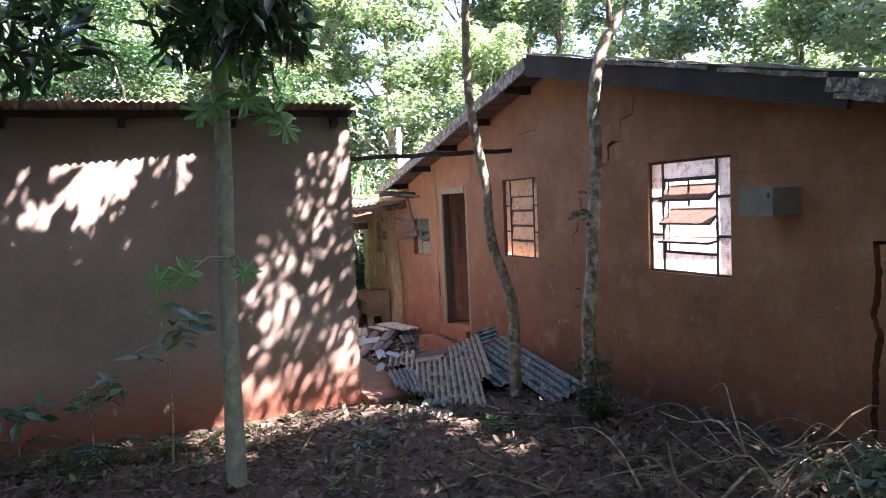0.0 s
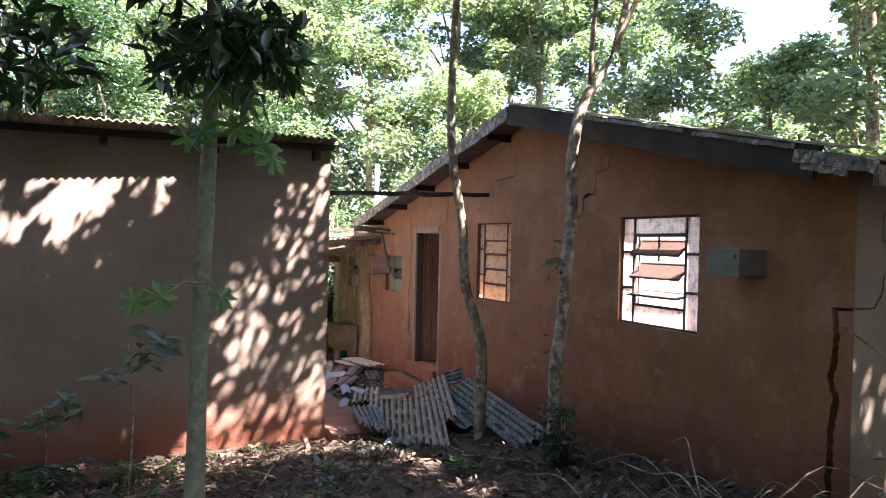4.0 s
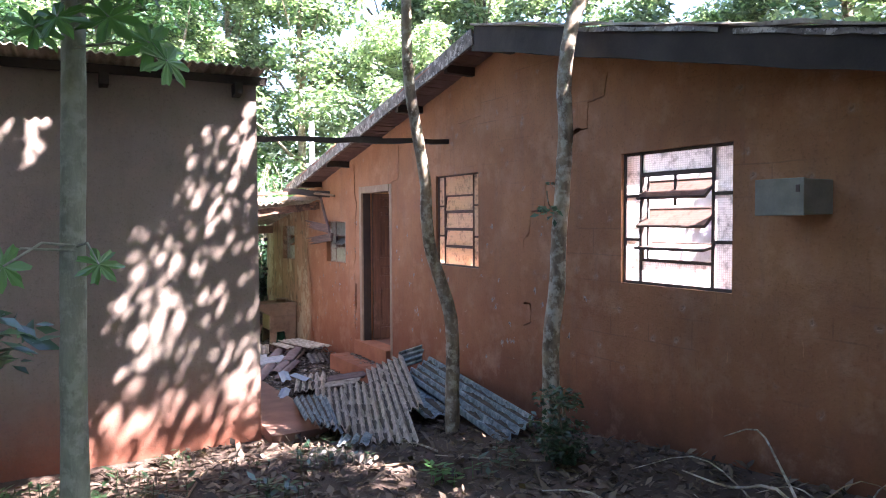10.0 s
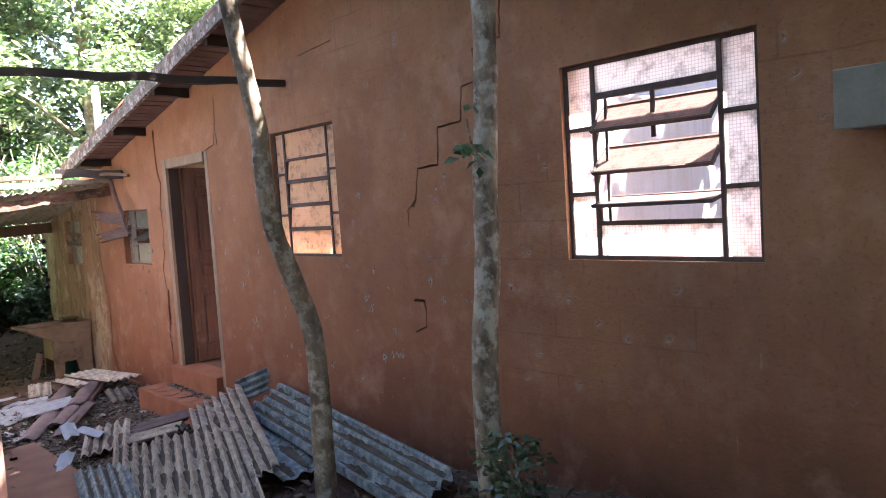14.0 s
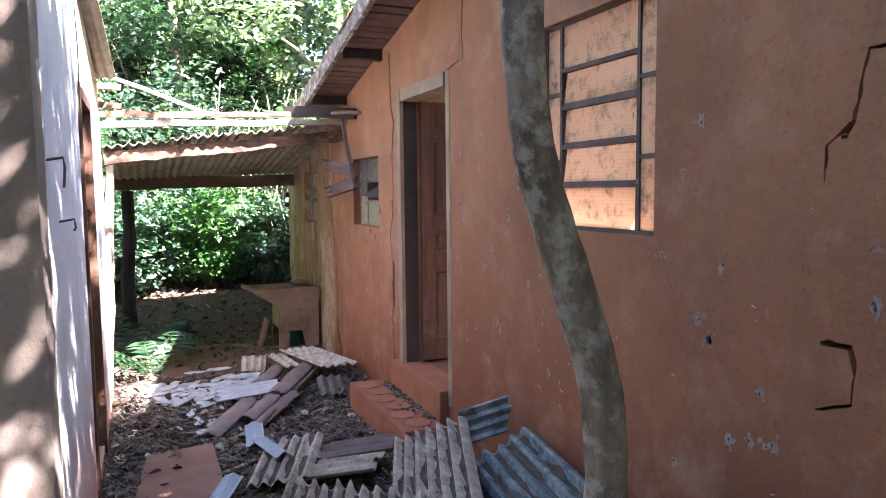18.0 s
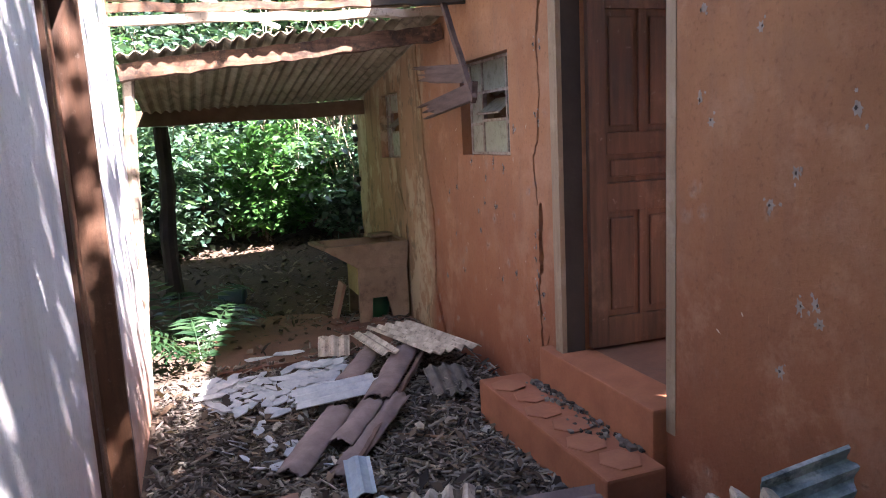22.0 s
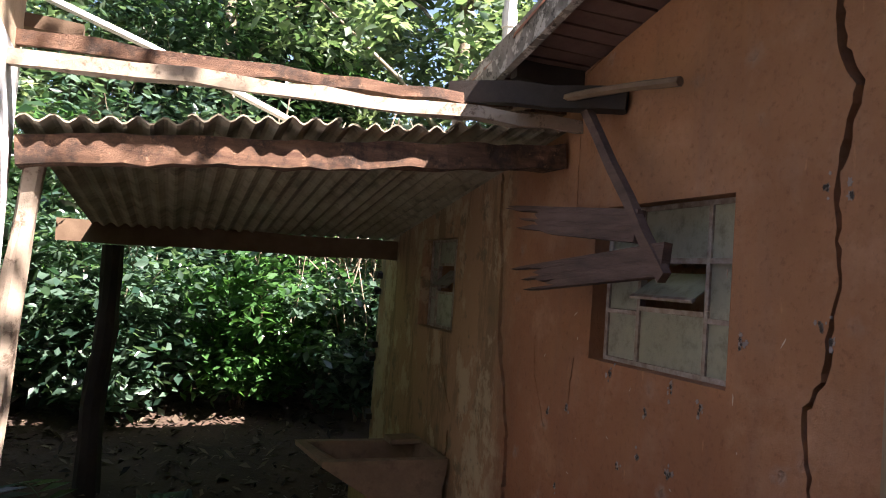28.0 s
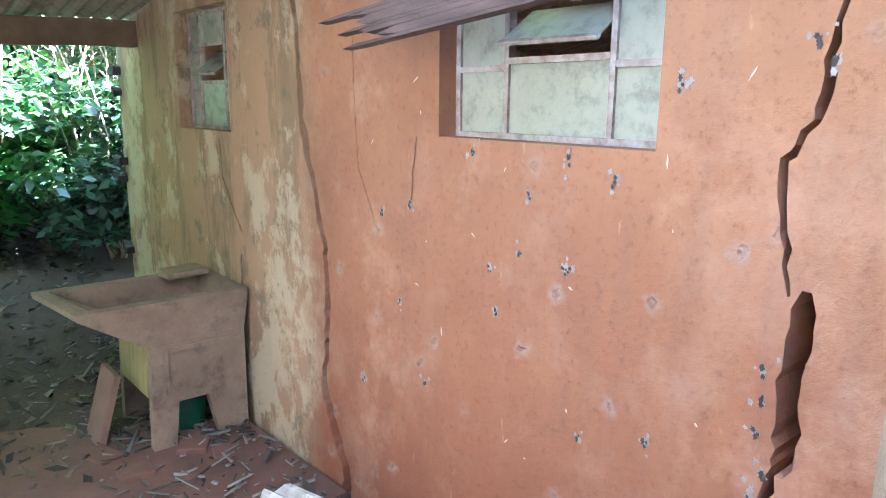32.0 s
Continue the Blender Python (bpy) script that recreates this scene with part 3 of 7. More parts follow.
def leaf_cloud(name, centres, sizes, n, leaf, parent=None, material=None, flat=0.3, label="", lenratio=2.0, seed=1, squash=0.75):
    """Leaves spread through soft round clumps: each a small folded blade of two triangles pairs."""
    rng = np.random.default_rng(seed)
    c = np.asarray(centres, float)
    s = np.asarray(sizes, float)
    w = s ** 2
    pick = rng.choice(len(c), n, p=w / w.sum())
    d = rng.normal(size=(n, 3))
    d /= np.linalg.norm(d, axis=1)[:, None]
    r = rng.uniform(0.35, 1.0, n) ** 0.6
    p = c[pick] + d * (s[pick] * r)[:, None] * np.array([1, 1, squash])
    ax = rng.normal(size=(n, 3))
    ax[:, 2] = ax[:, 2] * flat - 0.35
    ax /= np.linalg.norm(ax, axis=1)[:, None]
    up = rng.normal(size=(n, 3)) * 0.6 + np.array([0, 0, 1.0])
    sd = np.cross(ax, up)
    sd /= np.linalg.norm(sd, axis=1)[:, None]
    nrm = np.cross(sd, ax)
    ln = (leaf * rng.uniform(0.6, 1.35, n))[:, None]
    wd = ln / lenratio
    v = np.empty((n, 4, 3))
    v[:, 0] = p
    v[:, 1] = p + ax * ln * 0.5 + sd * wd * 0.5 + nrm * wd * 0.18
    v[:, 2] = p + ax * ln
    v[:, 3] = p + ax * ln * 0.5 - sd * wd * 0.5 + nrm * wd * 0.18
    me = bpy.data.meshes.new(name)
    base = np.arange(n)[:, None] * 4
    tri = np.concatenate([base + [0, 1, 2], base + [0, 2, 3]], 1).reshape(-1, 3)
    me.vertices.add(n * 4)
    me.vertices.foreach_set("co", v.reshape(-1))
    me.loops.add(len(tri) * 3)
    me.loops.foreach_set("vertex_index", tri.reshape(-1))
    me.polygons.add(len(tri))
    me.polygons.foreach_set("loop_start", np.arange(len(tri)) * 3)
    me.update(calc_edges=True)
    me.materials.append(material or M_LEAF)
    ob = new(name, me)
    if parent:
        ob.parent = parent
    if label:
        ob["label"] = label
    return ob


# ---- ground ----
GY = [-60, -3, 0, 3, 5, 6.3, 7.8, 9.5, 11, 13, 14, 15, 17, 24, 60]
GZ = [0.9, 0.68, 0.60, 0.46, 0.27, 0.12, -0.06, -0.11, -0.15, -0.19, -0.12, 0.10, 0.35, 0.8, 1.2]


def gz(x, y):
    side = max(-0.10, min(0.0, (x - 1.8) * 0.075)) * max(0.0, min(1.0, (8.6 - y) / 1.5))
    return float(np.interp(y, GY, GZ)) + side + 0.035 * noise.noise((x * 0.9, y * 0.9, 0)) + 0.012 * noise.noise((x * 4, y * 4, 3))


def build_ground():
    fine = [(-8 + 0.14 * i) for i in range(int(16 / 0.14))]
    xs = [-70, -45, -30, -20, -14, -10] + fine + [8.2, 10, 14, 20, 30, 45, 70]
    ys = [-70, -45, -30, -20, -12, -8, -6] + [(-4 + 0.16 * i) for i in range(int(24 / 0.16))] + [21, 24, 30, 45, 70]
    bm = bmesh.new()
    grid = [[bm.verts.new((x, y, gz(x, y))) for x in xs] for y in ys]
    for a, b in zip(grid, grid[1:]):
        for i in range(len(xs) - 1):
            bm.faces.new((a[i], a[i + 1], b[i + 1], b[i]))
    ob = part("ground", bm, M_EARTH, smooth=True)
    tagged(ob, "red earth yard strewn with dry leaves", "ground", kind="structure")


build_ground()

# ---- house ----
WX = 4.35
RIDGE_Y, RIDGE_Z = 7.03, 3.56
SLOPE_L = (3.56 - 2.36) / (12.6 - 7.03)
HOLES = [(9.56, 10.43, 0.2, 2.34), (4.48, 5.49, 1.46, 2.46), (7.51, 8.38, 1.452, 2.447), (11.03, 11.80, 1.33, 1.945), (13.325, 13.97, 1.283, 1.873)]


CRACKS = [  # (points along the wall and up, half width)
    ([(10.70, 2.75), (10.69, 2.42), (10.677, 2.30), (10.612, 2.19), (10.64, 2.08), (10.662, 1.97)], 0.014),
    ([(10.662, 1.99), (10.668, 1.88), (10.652, 1.66), (10.673, 1.585), (10.675, 1.435), (10.72, 1.36), (10.735, 1.33), (10.728, 1.22), (10.70, 1.06)], 0.009),
    ([(10.672, 1.075), (10.674, 0.97), (10.676, 0.84), (10.68, 0.67)], 0.025),
    ([(10.69, 0.70), (10.71, 0.575), (10.692, 0.425), (10.686, 0.186), (10.69, 0.0)], 0.011),
    ([(10.60, 0.34), (10.63, 0.27), (10.60, 0.20)], 0.006),
    ([(5.646, 3.12), (5.68, 2.935), (5.87, 2.91), (5.88, 2.70), (6.07, 2.70), (6.09, 2.49), (6.20, 2.48), (6.22, 2.28), (6.42, 2.265), (6.44, 2.04), (6.625, 2.03), (6.66, 1.83), (6.745, 1.765), (6.75, 1.66)], 0.006),
    ([(5.96, 2.71), (6.08, 2.67), (6.08, 2.51)], 0.018),
    ([(6.75, 1.172), (6.648, 1.172), (6.63, 1.10)], 0.013),
    ([(6.63, 1.10), (6.64, 1.005), (6.755, 0.962)], 0.005),
    ([(6.655, 1.84), (6.68, 1.80), (6.70, 1.79)], 0.011),
    ([(11.30, 3.0), (11.28, 2.75), (11.95, 2.55), (11.97, 2.2), (11.96, 1.9)], 0.004),
    ([(7.46, 3.26), (7.46, 3.01), (7.91, 2.98)], 0.004),
    ([(9.3, 2.9), (9.32, 2.6), (9.3, 2.45)], 0.007),
    ([(3.273, 1.79), (3.25, 1.685), (3.245, 1.475), (3.284, 1.31), (3.23, 1.185), (3.264, 1.03), (3.274, 0.84), (3.28, 0.4)], 0.024),
    ([(3.28, 1.795), (3.20, 1.79), (3.10, 1.795)], 0.012),
    ([(12.278, 1.69), (12.27, 1.45), (12.25, 1.2), (12.16, 1.04), (12.12, 0.94)], 0.0022),
    ([(11.91, 1.325), (11.93, 1.21), (11.936, 1.11)], 0.004),
    ([(9.34, 2.67), (9.37, 2.46), (9.55, 2.43)], 0.004),
]


def carve(ob, lines, x0, depth, seed=2):
    """Cuts jagged cracks into a wall that lies in y and z."""
    rng = random.Random(seed)
    bm = bmesh.new()
    for pts, hw in lines:
        jag = min(hw, 0.011)
        fine_pts = []
        for (a, b), (c, d) in zip(pts, pts[1:]):
            n = max(2, int(math.hypot(c - a, d - b) / 0.028))
            for k in range(n):
                f = k / n
                fine_pts.append((a + (c - a) * f + rng.uniform(-1, 1) * jag * 0.7, b + (d - b) * f + rng.uniform(-1, 1) * jag * 0.5))
        fine_pts.append(pts[-1])
        left, right = [], []
        m = len(fine_pts)
        for k, (y, z) in enumerate(fine_pts):
            a, b = fine_pts[max(k - 1, 0)], fine_pts[min(k + 1, m - 1)]
            dy, dz = b[0] - a[0], b[1] - a[1]
            ln = math.hypot(dy, dz) or 1
            w = (hw + jag * rng.uniform(-0.45, 0.3)) * (0.35 if k in (0, m - 1) else 1)
            left.append((y - dz / ln * w, z + dy / ln * w))
            right.append((y + dz / ln * w, z - dy / ln * w))
        rings = [[bm.verts.new((x, *p)) for x in (x0 - 0.05, x0 + depth) for p in (l, r)] for l, r in zip(left, right)]
        for p, q in zip(rings, rings[1:]):
            for i0, i1 in ((0, 1), (1, 3), (3, 2), (2, 0)):
                bm.faces.new((p[i0], p[i1], q[i1], q[i0]))
        for e in (rings[0], rings[-1]):
            bm.faces.new((e[0], e[1], e[3], e[2]))
    bmesh.ops.recalc_face_normals(bm, faces=bm.faces)
    cutter = part("cutter", bm, None)
    mod = ob.modifiers.new("crack", 'BOOLEAN')
    mod.operation, mod.object, mod.solver, mod.use_self = 'DIFFERENCE', cutter, 'EXACT', True
    bpy.context.view_layer.update()
    cut = bpy.data.meshes.new_from_object(ob.evaluated_get(bpy.context.evaluated_depsgraph_get()))
    ob.modifiers.clear()
    ob.data = cut
    gone = cutter.data
    bpy.data.objects.remove(cutter)
    bpy.data.meshes.remove(gone)


def build_house():
    us = [3.13, RIDGE_Y, 12.30]
    tops = [RIDGE_Z + 0.085 - (RIDGE_Y - 3.13) * 0.235, RIDGE_Z + 0.085, 2.486]
    bm = wall_bm(us, tops, HOLES[:4], 0.16)
    for v in bm.verts:
        v.co.x += WX
    ob = part("wall_west", bm, M_OCHRE)
    tagged(ob, "cracked ochre plaster gable wall stained with red earth", "wall", kind="structure")
    carve(ob, CRACKS, WX, 0.14)
    bm = wall_bm([12.30, 15.0], [2.514, 2.2], HOLES[4:], 0.16)
    for v in bm.verts:
        v.co.x += WX
    ob = part("wall_west_annex", bm, M_OLD)
    tagged(ob, "mould-streaked weathered plaster wall parted from the house by a crack", "wall", kind="structure")
    carve(ob, [([(12.74, 2.2), (12.72, 1.89), (12.67, 1.72), (12.66, 1.5), (12.65, 1.32), (12.57, 1.12), (12.495, 0.86), (12.49, 0.57), (12.52, 0.28)], 0.019),
               ([(12.545, 0.30), (12.47, 0.14), (12.37, -0.04), (12.36, -0.25)], 0.03), ([(12.66, 1.36), (12.60, 1.24)], 0.026),
               ([(13.464, 1.25), (13.45, 1.06), (13.334, 0.90), (13.256, 0.81)], 0.006), ([(13.275, 0.70), (13.31, 0.19), (13.34, -0.3)], 0.012)], WX, 0.2)
    eave = thing("wall_plate", "rotten dark timber stubs in the broken wall end", "timber")
    for z, l, d in ((1.60, 0.10, 0.05), (1.47, 0.06, 0.04), (1.02, 0.09, 0.05), (0.93, 0.13, 0.04), (0.45, 0.05, 0.05)):
        part("timber", beam(bmesh.new(), (WX - 0.03, 14.93, z), (WX - 0.02, 15.0 + l, z + 0.01), d, d, 0.01, 3), M_DARKWOOD, eave)
    ob = part("wall_south", bbox(WX + 0.163, 9.0, 3.126, 3.297, -0.5, 2.70), M_GREY)
    tagged(ob, "bare grey plaster end wall split from the gable by a crack", "wall", kind="structure")
    part("plaster_skin", bbox(WX + 0.004, WX + 0.163, 3.126, 3.129, -0.5, 2.70), M_GREY, ob)
    for pts, hw in (([(4.36, 1.80), (4.55, 1.802), (4.63, 1.90), (4.644, 2.02)], 0.012), ([(4.62, 2.45), (4.62, 2.25), (4.9, 2.22)], 0.004)):
        bm = bmesh.new()
        for (a, b), (c, d) in zip(pts, pts[1:]):
            beam(bm, (a, 3.1255, b), (c, 3.1255, d), 0.004, hw, 0.002, 6)
        part("crack_line", bm, M_DARKWOOD, ob, "dark open joint in the plaster")
    # the other sides and the partitions
    bm = wall_bm([3.16, 6.9, 15.0], [2.7, 3.6, 2.12], [(3.6, 5.2, 1.1, 2.3), (8.5, 9.6, 0.3, 2.3)], 0.15)
    for v in bm.verts:
        v.co.x += 9.0
    tagged(part("wall_east", bm, M_PALE), "pale inner wall with open window and doorway", "wall", kind="structure")
    # partition_mid and partition_hall_end are kept low so sun reaches the hall
    for nm, y, x0, x1, z, m in (("wall_north", 14.85, WX + 0.16, 9.0, 2.125, M_OLD),
                                ("partition_hall", 10.5, WX + 0.16, 7.4, 2.6, M_INNER), ("partition_mid", 6.47, WX + 0.16, 9.0, 2.62, M_PALE), ("partition_hall_end", 6.605, WX + 0.16, 9.0, 2.6, M_INNER),
                                ("partition_near", 9.2, 7.9, 9.0, 2.8, M_INNER)):
        tagged(part(nm, bbox(x0, x1, y, y + 0.13, -0.5, z), m), "plastered wall of the abandoned house", "wall", kind="structure")
    tagged(part("floor", bbox(WX + 0.16, 9.0, 3.3, 14.85, -0.3, 0.28), M_FLOORRED), "worn red cement floor inside the house", "floor", kind="structure")


build_house()


def build_roof():
    """A strip along the gable, and unseen pieces over the rooms sized to block or admit sun; the rest is left open."""
    def slope_z(y):
        return RIDGE_Z + 0.12 - abs(y - RIDGE_Y) * (0.235 if y < RIDGE_Y else SLOPE_L)
    roof = thing("house_roof", "sagging old roof edge of grey sheets and dark battens", "roof")
    # inner sheets over the hall are unseen, added to keep sun off panes and door
    for nm, x0, x1, y0, y1 in (("roof_sheet", 4.03, 4.70, RIDGE_Y, 12.55), ("roof_sheet", 4.0, 4.62, 2.78, RIDGE_Y), ("roof_sheet", 4.62, 9.1, 2.78, 3.32), ("roof_sheet", 4.66, 5.38, RIDGE_Y - 0.04, 7.64), ("roof_sheet", 4.66, 7.35, 7.62, 12.5), ("roof_sheet", 4.58, 5.38, 6.4, RIDGE_Y), ("roof_sheet", 7.36, 9.1, 10.62, 12.5),
                               ("roof_sheet", 4.53, 9.1, 12.56, 14.9)):
        ym, ln = (y0 + y1) / 2, math.hypot(y1 - y0, slope_z(y1) - slope_z(y0)) if y0 != 12.56 else y1 - y0
        bm = corrugated(x1 - x0, ln, 0.15, 0.02, 0.012, 14)
        ob = part(nm, bm, M_FIBRO_SHED if y0 >= RIDGE_Y else M_DARKWOOD, roof)
        ang = math.atan2(slope_z(y1) - slope_z(y0), y1 - y0)
        z = (slope_z(y0) + slope_z(y1)) / 2 if y0 != 12.56 else 2.15
        ob.matrix_basis = Matrix.Translation(((x0 + x1) / 2, ym, z + (0.03 if x0 == 4.66 else 0))) @ Matrix.Rotation(ang, 4, 'X')
    bm = bmesh.new()
    beam(bm, (3.99, RIDGE_Y, slope_z(RIDGE_Y) - 0.02), (3.99, 12.6, slope_z(12.6) - 0.02), 0.035, 0.15, n=14)
    part("verge_board", bm, M_PAINTWOOD, roof, "verge board with flaking pale paint")
    bm = bmesh.new()
    beam(bm, (4.0, 3.15, slope_z(3.15) - 0.04), (4.0, RIDGE_Y, slope_z(RIDGE_Y) - 0.04), 0.04, 0.22, n=12)
    # near-black timber colour stands in for the shading of this board
    part("verge_board", bm, M_DARKWOOD, roof, "verge board, its shading put into a very dark timber colour")
    for y0, y1, dz, h in ((3.30, 2.75, -0.01, 0.085), (3.26, 2.92, -0.075, 0.04), (5.6, 4.3, 0.045, 0.03), (4.2, 3.3, 0.04, 0.03)):
        bm = bmesh.new()
        beam(bm, (3.972, y0, slope_z(y0) + dz), (3.972, y1, slope_z(y1) + dz + 0.005), 0.02, h, 0.006, 9)
        part("loose_board", bm, M_PAINTWOOD, roof, "pale weathered board nailed over the verge")
    bm = bmesh.new()
    beam(bm, (3.97, 2.755, 2.625), (9.1, 2.755, 2.60), 0.03, 0.13, 0.007, n=22)
    part("fascia_board", bm, M_PAINTWOOD, roof, "pale mossy fascia board along the near eave")
    bm = bmesh.new()
    beam(bm, (3.98, 2.78, 2.715), (9.1, 2.78, 2.70), 0.1, 0.03, 0.01, n=24)
    part("eave_slab", bm, M_FIBRO, roof, "weathered sheet edge above the fascia")
    bm = bmesh.new()
    beam(bm, (4.0, 2.85, slope_z(2.85) + 0.085), (4.0, RIDGE_Y, slope_z(RIDGE_Y) + 0.09), 0.09, 0.018, 0.009, 18)
    part("verge_cap", bm, M_FIBRO, roof, "chipped pale capping along the roof edge")
    rng = random.Random(3)
    y = RIDGE_Y + 0.12
    while y < 12.35:
        w = rng.uniform(0.07, 0.11)
        ob = part("soffit_board", bbox(4.03, 4.36, -w / 2, w / 2, -0.008, 0.008, jitter=0.004), M_SOFFIT, roof)
        ob.matrix_basis = Matrix.Translation((0, y + w / 2, slope_z(y + w / 2) - 0.045)) @ Matrix.Rotation(-math.atan(SLOPE_L), 4, 'X')
        y += w + rng.uniform(0.004, 0.014)
    bm = bmesh.new()
    for k in range(9):
        a = math.pi * k / 8
        for r in (0.085, 0.07):
            for yy in (0, 0.36):
                rr = r * (0.86 if yy else 1.0)
                bm.verts.new((rr * math.cos(a), yy, rr * math.sin(a) * 0.8))
    bm.verts.ensure_lookup_table()
    V = bm.verts
    for k in range(8):
        i0, i1 = 4 * k, 4 * (k + 1)
        bm.faces.new((V[i0], V[i0 + 1], V[i1 + 1], V[i1]))
        bm.faces.new((V[i0 + 2], V[i1 + 2], V[i1 + 3], V[i0 + 3]))
        bm.faces.new((V[i0], V[i1], V[i1 + 2], V[i0 + 2]))
        bm.faces.new((V[i0 + 1], V[i0 + 3], V[i1 + 3], V[i1 + 1]))
    first = part("tile", bm, M_REDTILE, roof, smooth=True)
    for k in range(19):
        y = RIDGE_Y + 0.25 + k * 0.29
        ob = first if k == 0 else first.copy()
        if k:
            scene.collection.objects.link(ob)
        ob.matrix_basis = Matrix.Translation((4.06 + rng.uniform(-0.015, 0.015), y, slope_z(y) + 0.0)) @ Matrix.Rotation(math.pi - 0.0, 4, 'Z') @ Matrix.Rotation(math.atan(SLOPE_L) + 0.05, 4, 'X') @ Matrix.Rotation(rng.uniform(-0.06, 0.06), 4, 'Z')
    for y in (4.0, 5.2, 6.3, 6.9, 7.6, 8.7, 9.8, 10.9, 12.0):
        bm = bmesh.new()
        beam(bm, (4.02, y, slope_z(y) - 0.085), (4.58, y, slope_z(y) - 0.085), 0.06, 0.09, n=4)
        part("batten", bm, M_DARKWOOD, roof)


build_roof()


# ---- left outbuilding ----
LX, LY0, LY1, LXL = 2.18, 7.82, 12.12, -2.38


def build_outbuilding():
    # front wall slightly skewed: y grows towards its far end
    bm = bmesh.new()
    w = LX - LXL
    vs = box(bm, 0, w, 0, 0.14, -0.6, 3.18)
    ob = part("wall_south_out", bm, M_GREY)
    ob.matrix_basis = Matrix.Translation((LXL, 8.15, 0)) @ Matrix.Rotation(math.atan2(LY0 - 8.15, w), 4, 'Z')
    ob.name = "wall_front"
    tagged(ob, "grey plaster outbuilding wall with red earth splashed on its foot", "wall", kind="structure")
    bm = wall_bm([LY0 + 0.13, LY1], [2.95, 2.26], [(9.60, 10.46, -0.05, 2.20)], 0.14)
    for v in bm.verts:
        v.co.x += LX - 0.14
    for v in bm.verts:
        v.co.x = 2 * (LX - 0.07) - v.co.x
    bmesh.ops.reverse_faces(bm, faces=bm.faces)
    ob = part("wall_side", bm, M_WHITE)
    tagged(ob, "whitewashed plaster side wall with a long crack and a doorway", "wall", kind="structure")
    carve(ob, [([(11.25, 2.5), (11.1, 2.2), (11.0, 2.05)], 0.03), ([(11.0, 2.05), (10.9, 1.92), (10.88, 1.75), (10.86, 1.62), (10.72, 1.52), (10.62, 1.3), (10.55, 1.1), (10.52, 0.9), (10.48, 0.4)], 0.009)], LX - 0.08, 0.13)
    bm = bmesh.new()
    line = smooth_line([(LX - 0.035, 11.25, 2.5), (LX - 0.035, 11.1, 2.2), (LX - 0.035, 11.0, 2.05), (LX - 0.035, 10.9, 1.92), (LX - 0.035, 10.88, 1.75), (LX - 0.035, 10.86, 1.62), (LX - 0.035, 10.72, 1.52), (LX - 0.035, 10.62, 1.3), (LX - 0.035, 10.55, 1.1), (LX - 0.035, 10.52, 0.9), (LX - 0.035, 10.48, 0.4)], 4)
    tube(bm, line, [0.03 if k < 10 else 0.022 for k in range(len(line))], 7, 0.35)
    part("crack_core", bm, M_CONCRETE, ob, "crumbling brown core showing in the crack")
    bm = wall_bm([LY0 + 0.13, LY1 + 0.03], [3.17, 2.57], [], 0.13, 2.0)
    for v in bm.verts:
        v.co.x += LX - 0.135
        if v.co.z == 2.0:
            v.co.z = 2.95 - (v.co.y - 7.98) * 0.169 + 0.002
    tagged(part("wall_side_band", bm, M_MUD), "bare mud band under the outbuilding eave", "wall", kind="structure")
    fr = thing("door_frame", "dark brown door frame of the outbuilding", "door frame")
    fr["kind"] = "structure"
    for y0, y1, z0, z1 in ((9.56, 9.63, -0.1, 2.25), (10.43, 10.50, -0.1, 2.25), (9.63, 10.43, 2.18, 2.25)):
        part("jamb", bbox(LX - 0.13, LX + 0.015, y0, y1, z0, z1, jitter=0.003), M_DOOR, fr)
    d = thing("door_2", "dark brown plank door set in the outbuilding", "door")
    d["kind"] = "structure"
    for k in range(6):
        part("plank", bbox(LX - 0.115, LX - 0.085, 9.635 + k * 0.131, 9.635 + k * 0.131 + 0.127, -0.08, 2.16, jitter=0.002), M_DOOR, d)
    for y, z in ((7.96, 1.76), (8.28, 1.54)):
        hk = thing("wall_hook", "bent rusty iron hook in the white wall", "hook", "wall hooks")
        part("rod", tube(bmesh.new(), [(LX - 0.02, y, z), (LX + 0.05, y + 0.02, z + 0.012), (LX + 0.055, y + 0.01, z - 0.02), (LX + 0.05, y, z - (0.09 if z > 1.7 else 0.03))], [0.005] * 4, 6), M_IRON, hk)
    cb = thing("cable", "thin black cable hanging by the outbuilding door", "cable")
    part("wire", tube(bmesh.new(), smooth_line([(LX + 0.02, 9.25, 2.75), (LX + 0.03, 9.3, 2.4), (LX + 0.025, 9.33, 2.15), (LX + 0.03, 9.31, 1.98)], 4), [0.004] * 13, 5), M_BLACKPLASTIC, cb)
    for y, z in ((12.16, 2.58), (12.17, 2.42)):
        st = thing("rafter_stub", "grey weathered rafter end beyond the wall", "timber", "rafter stubs")
        part("timber", beam(bmesh.new(), (2.02, y, z), (2.36, y + 0.02, z), 0.07, 0.05, 0.004, 3), M_WOOD, st)
    tagged(part("wall_back", bbox(LXL, LX - 0.14, LY1 - 0.14, LY1, -0.5, 2.6), M_GREY), "outbuilding back wall", "wall", kind="structure")
    tagged(part("wall_far", bbox(LXL, LXL + 0.14, 8.3, LY1 - 0.14, -0.5, 2.6), M_GREY), "outbuilding far wall", "wall", kind="structure")
    roof = thing("outbuilding_roof", "low corrugated sheet roof on dark timbers", "roof")
    ang = math.atan2(-0.62, 4.3)
    bm = corrugated(w + 0.16, 4.5, 0.076, 0.012, 0.008, 4)
    ob = part("roof_sheet", bm, M_FIBRO_SHED, roof)
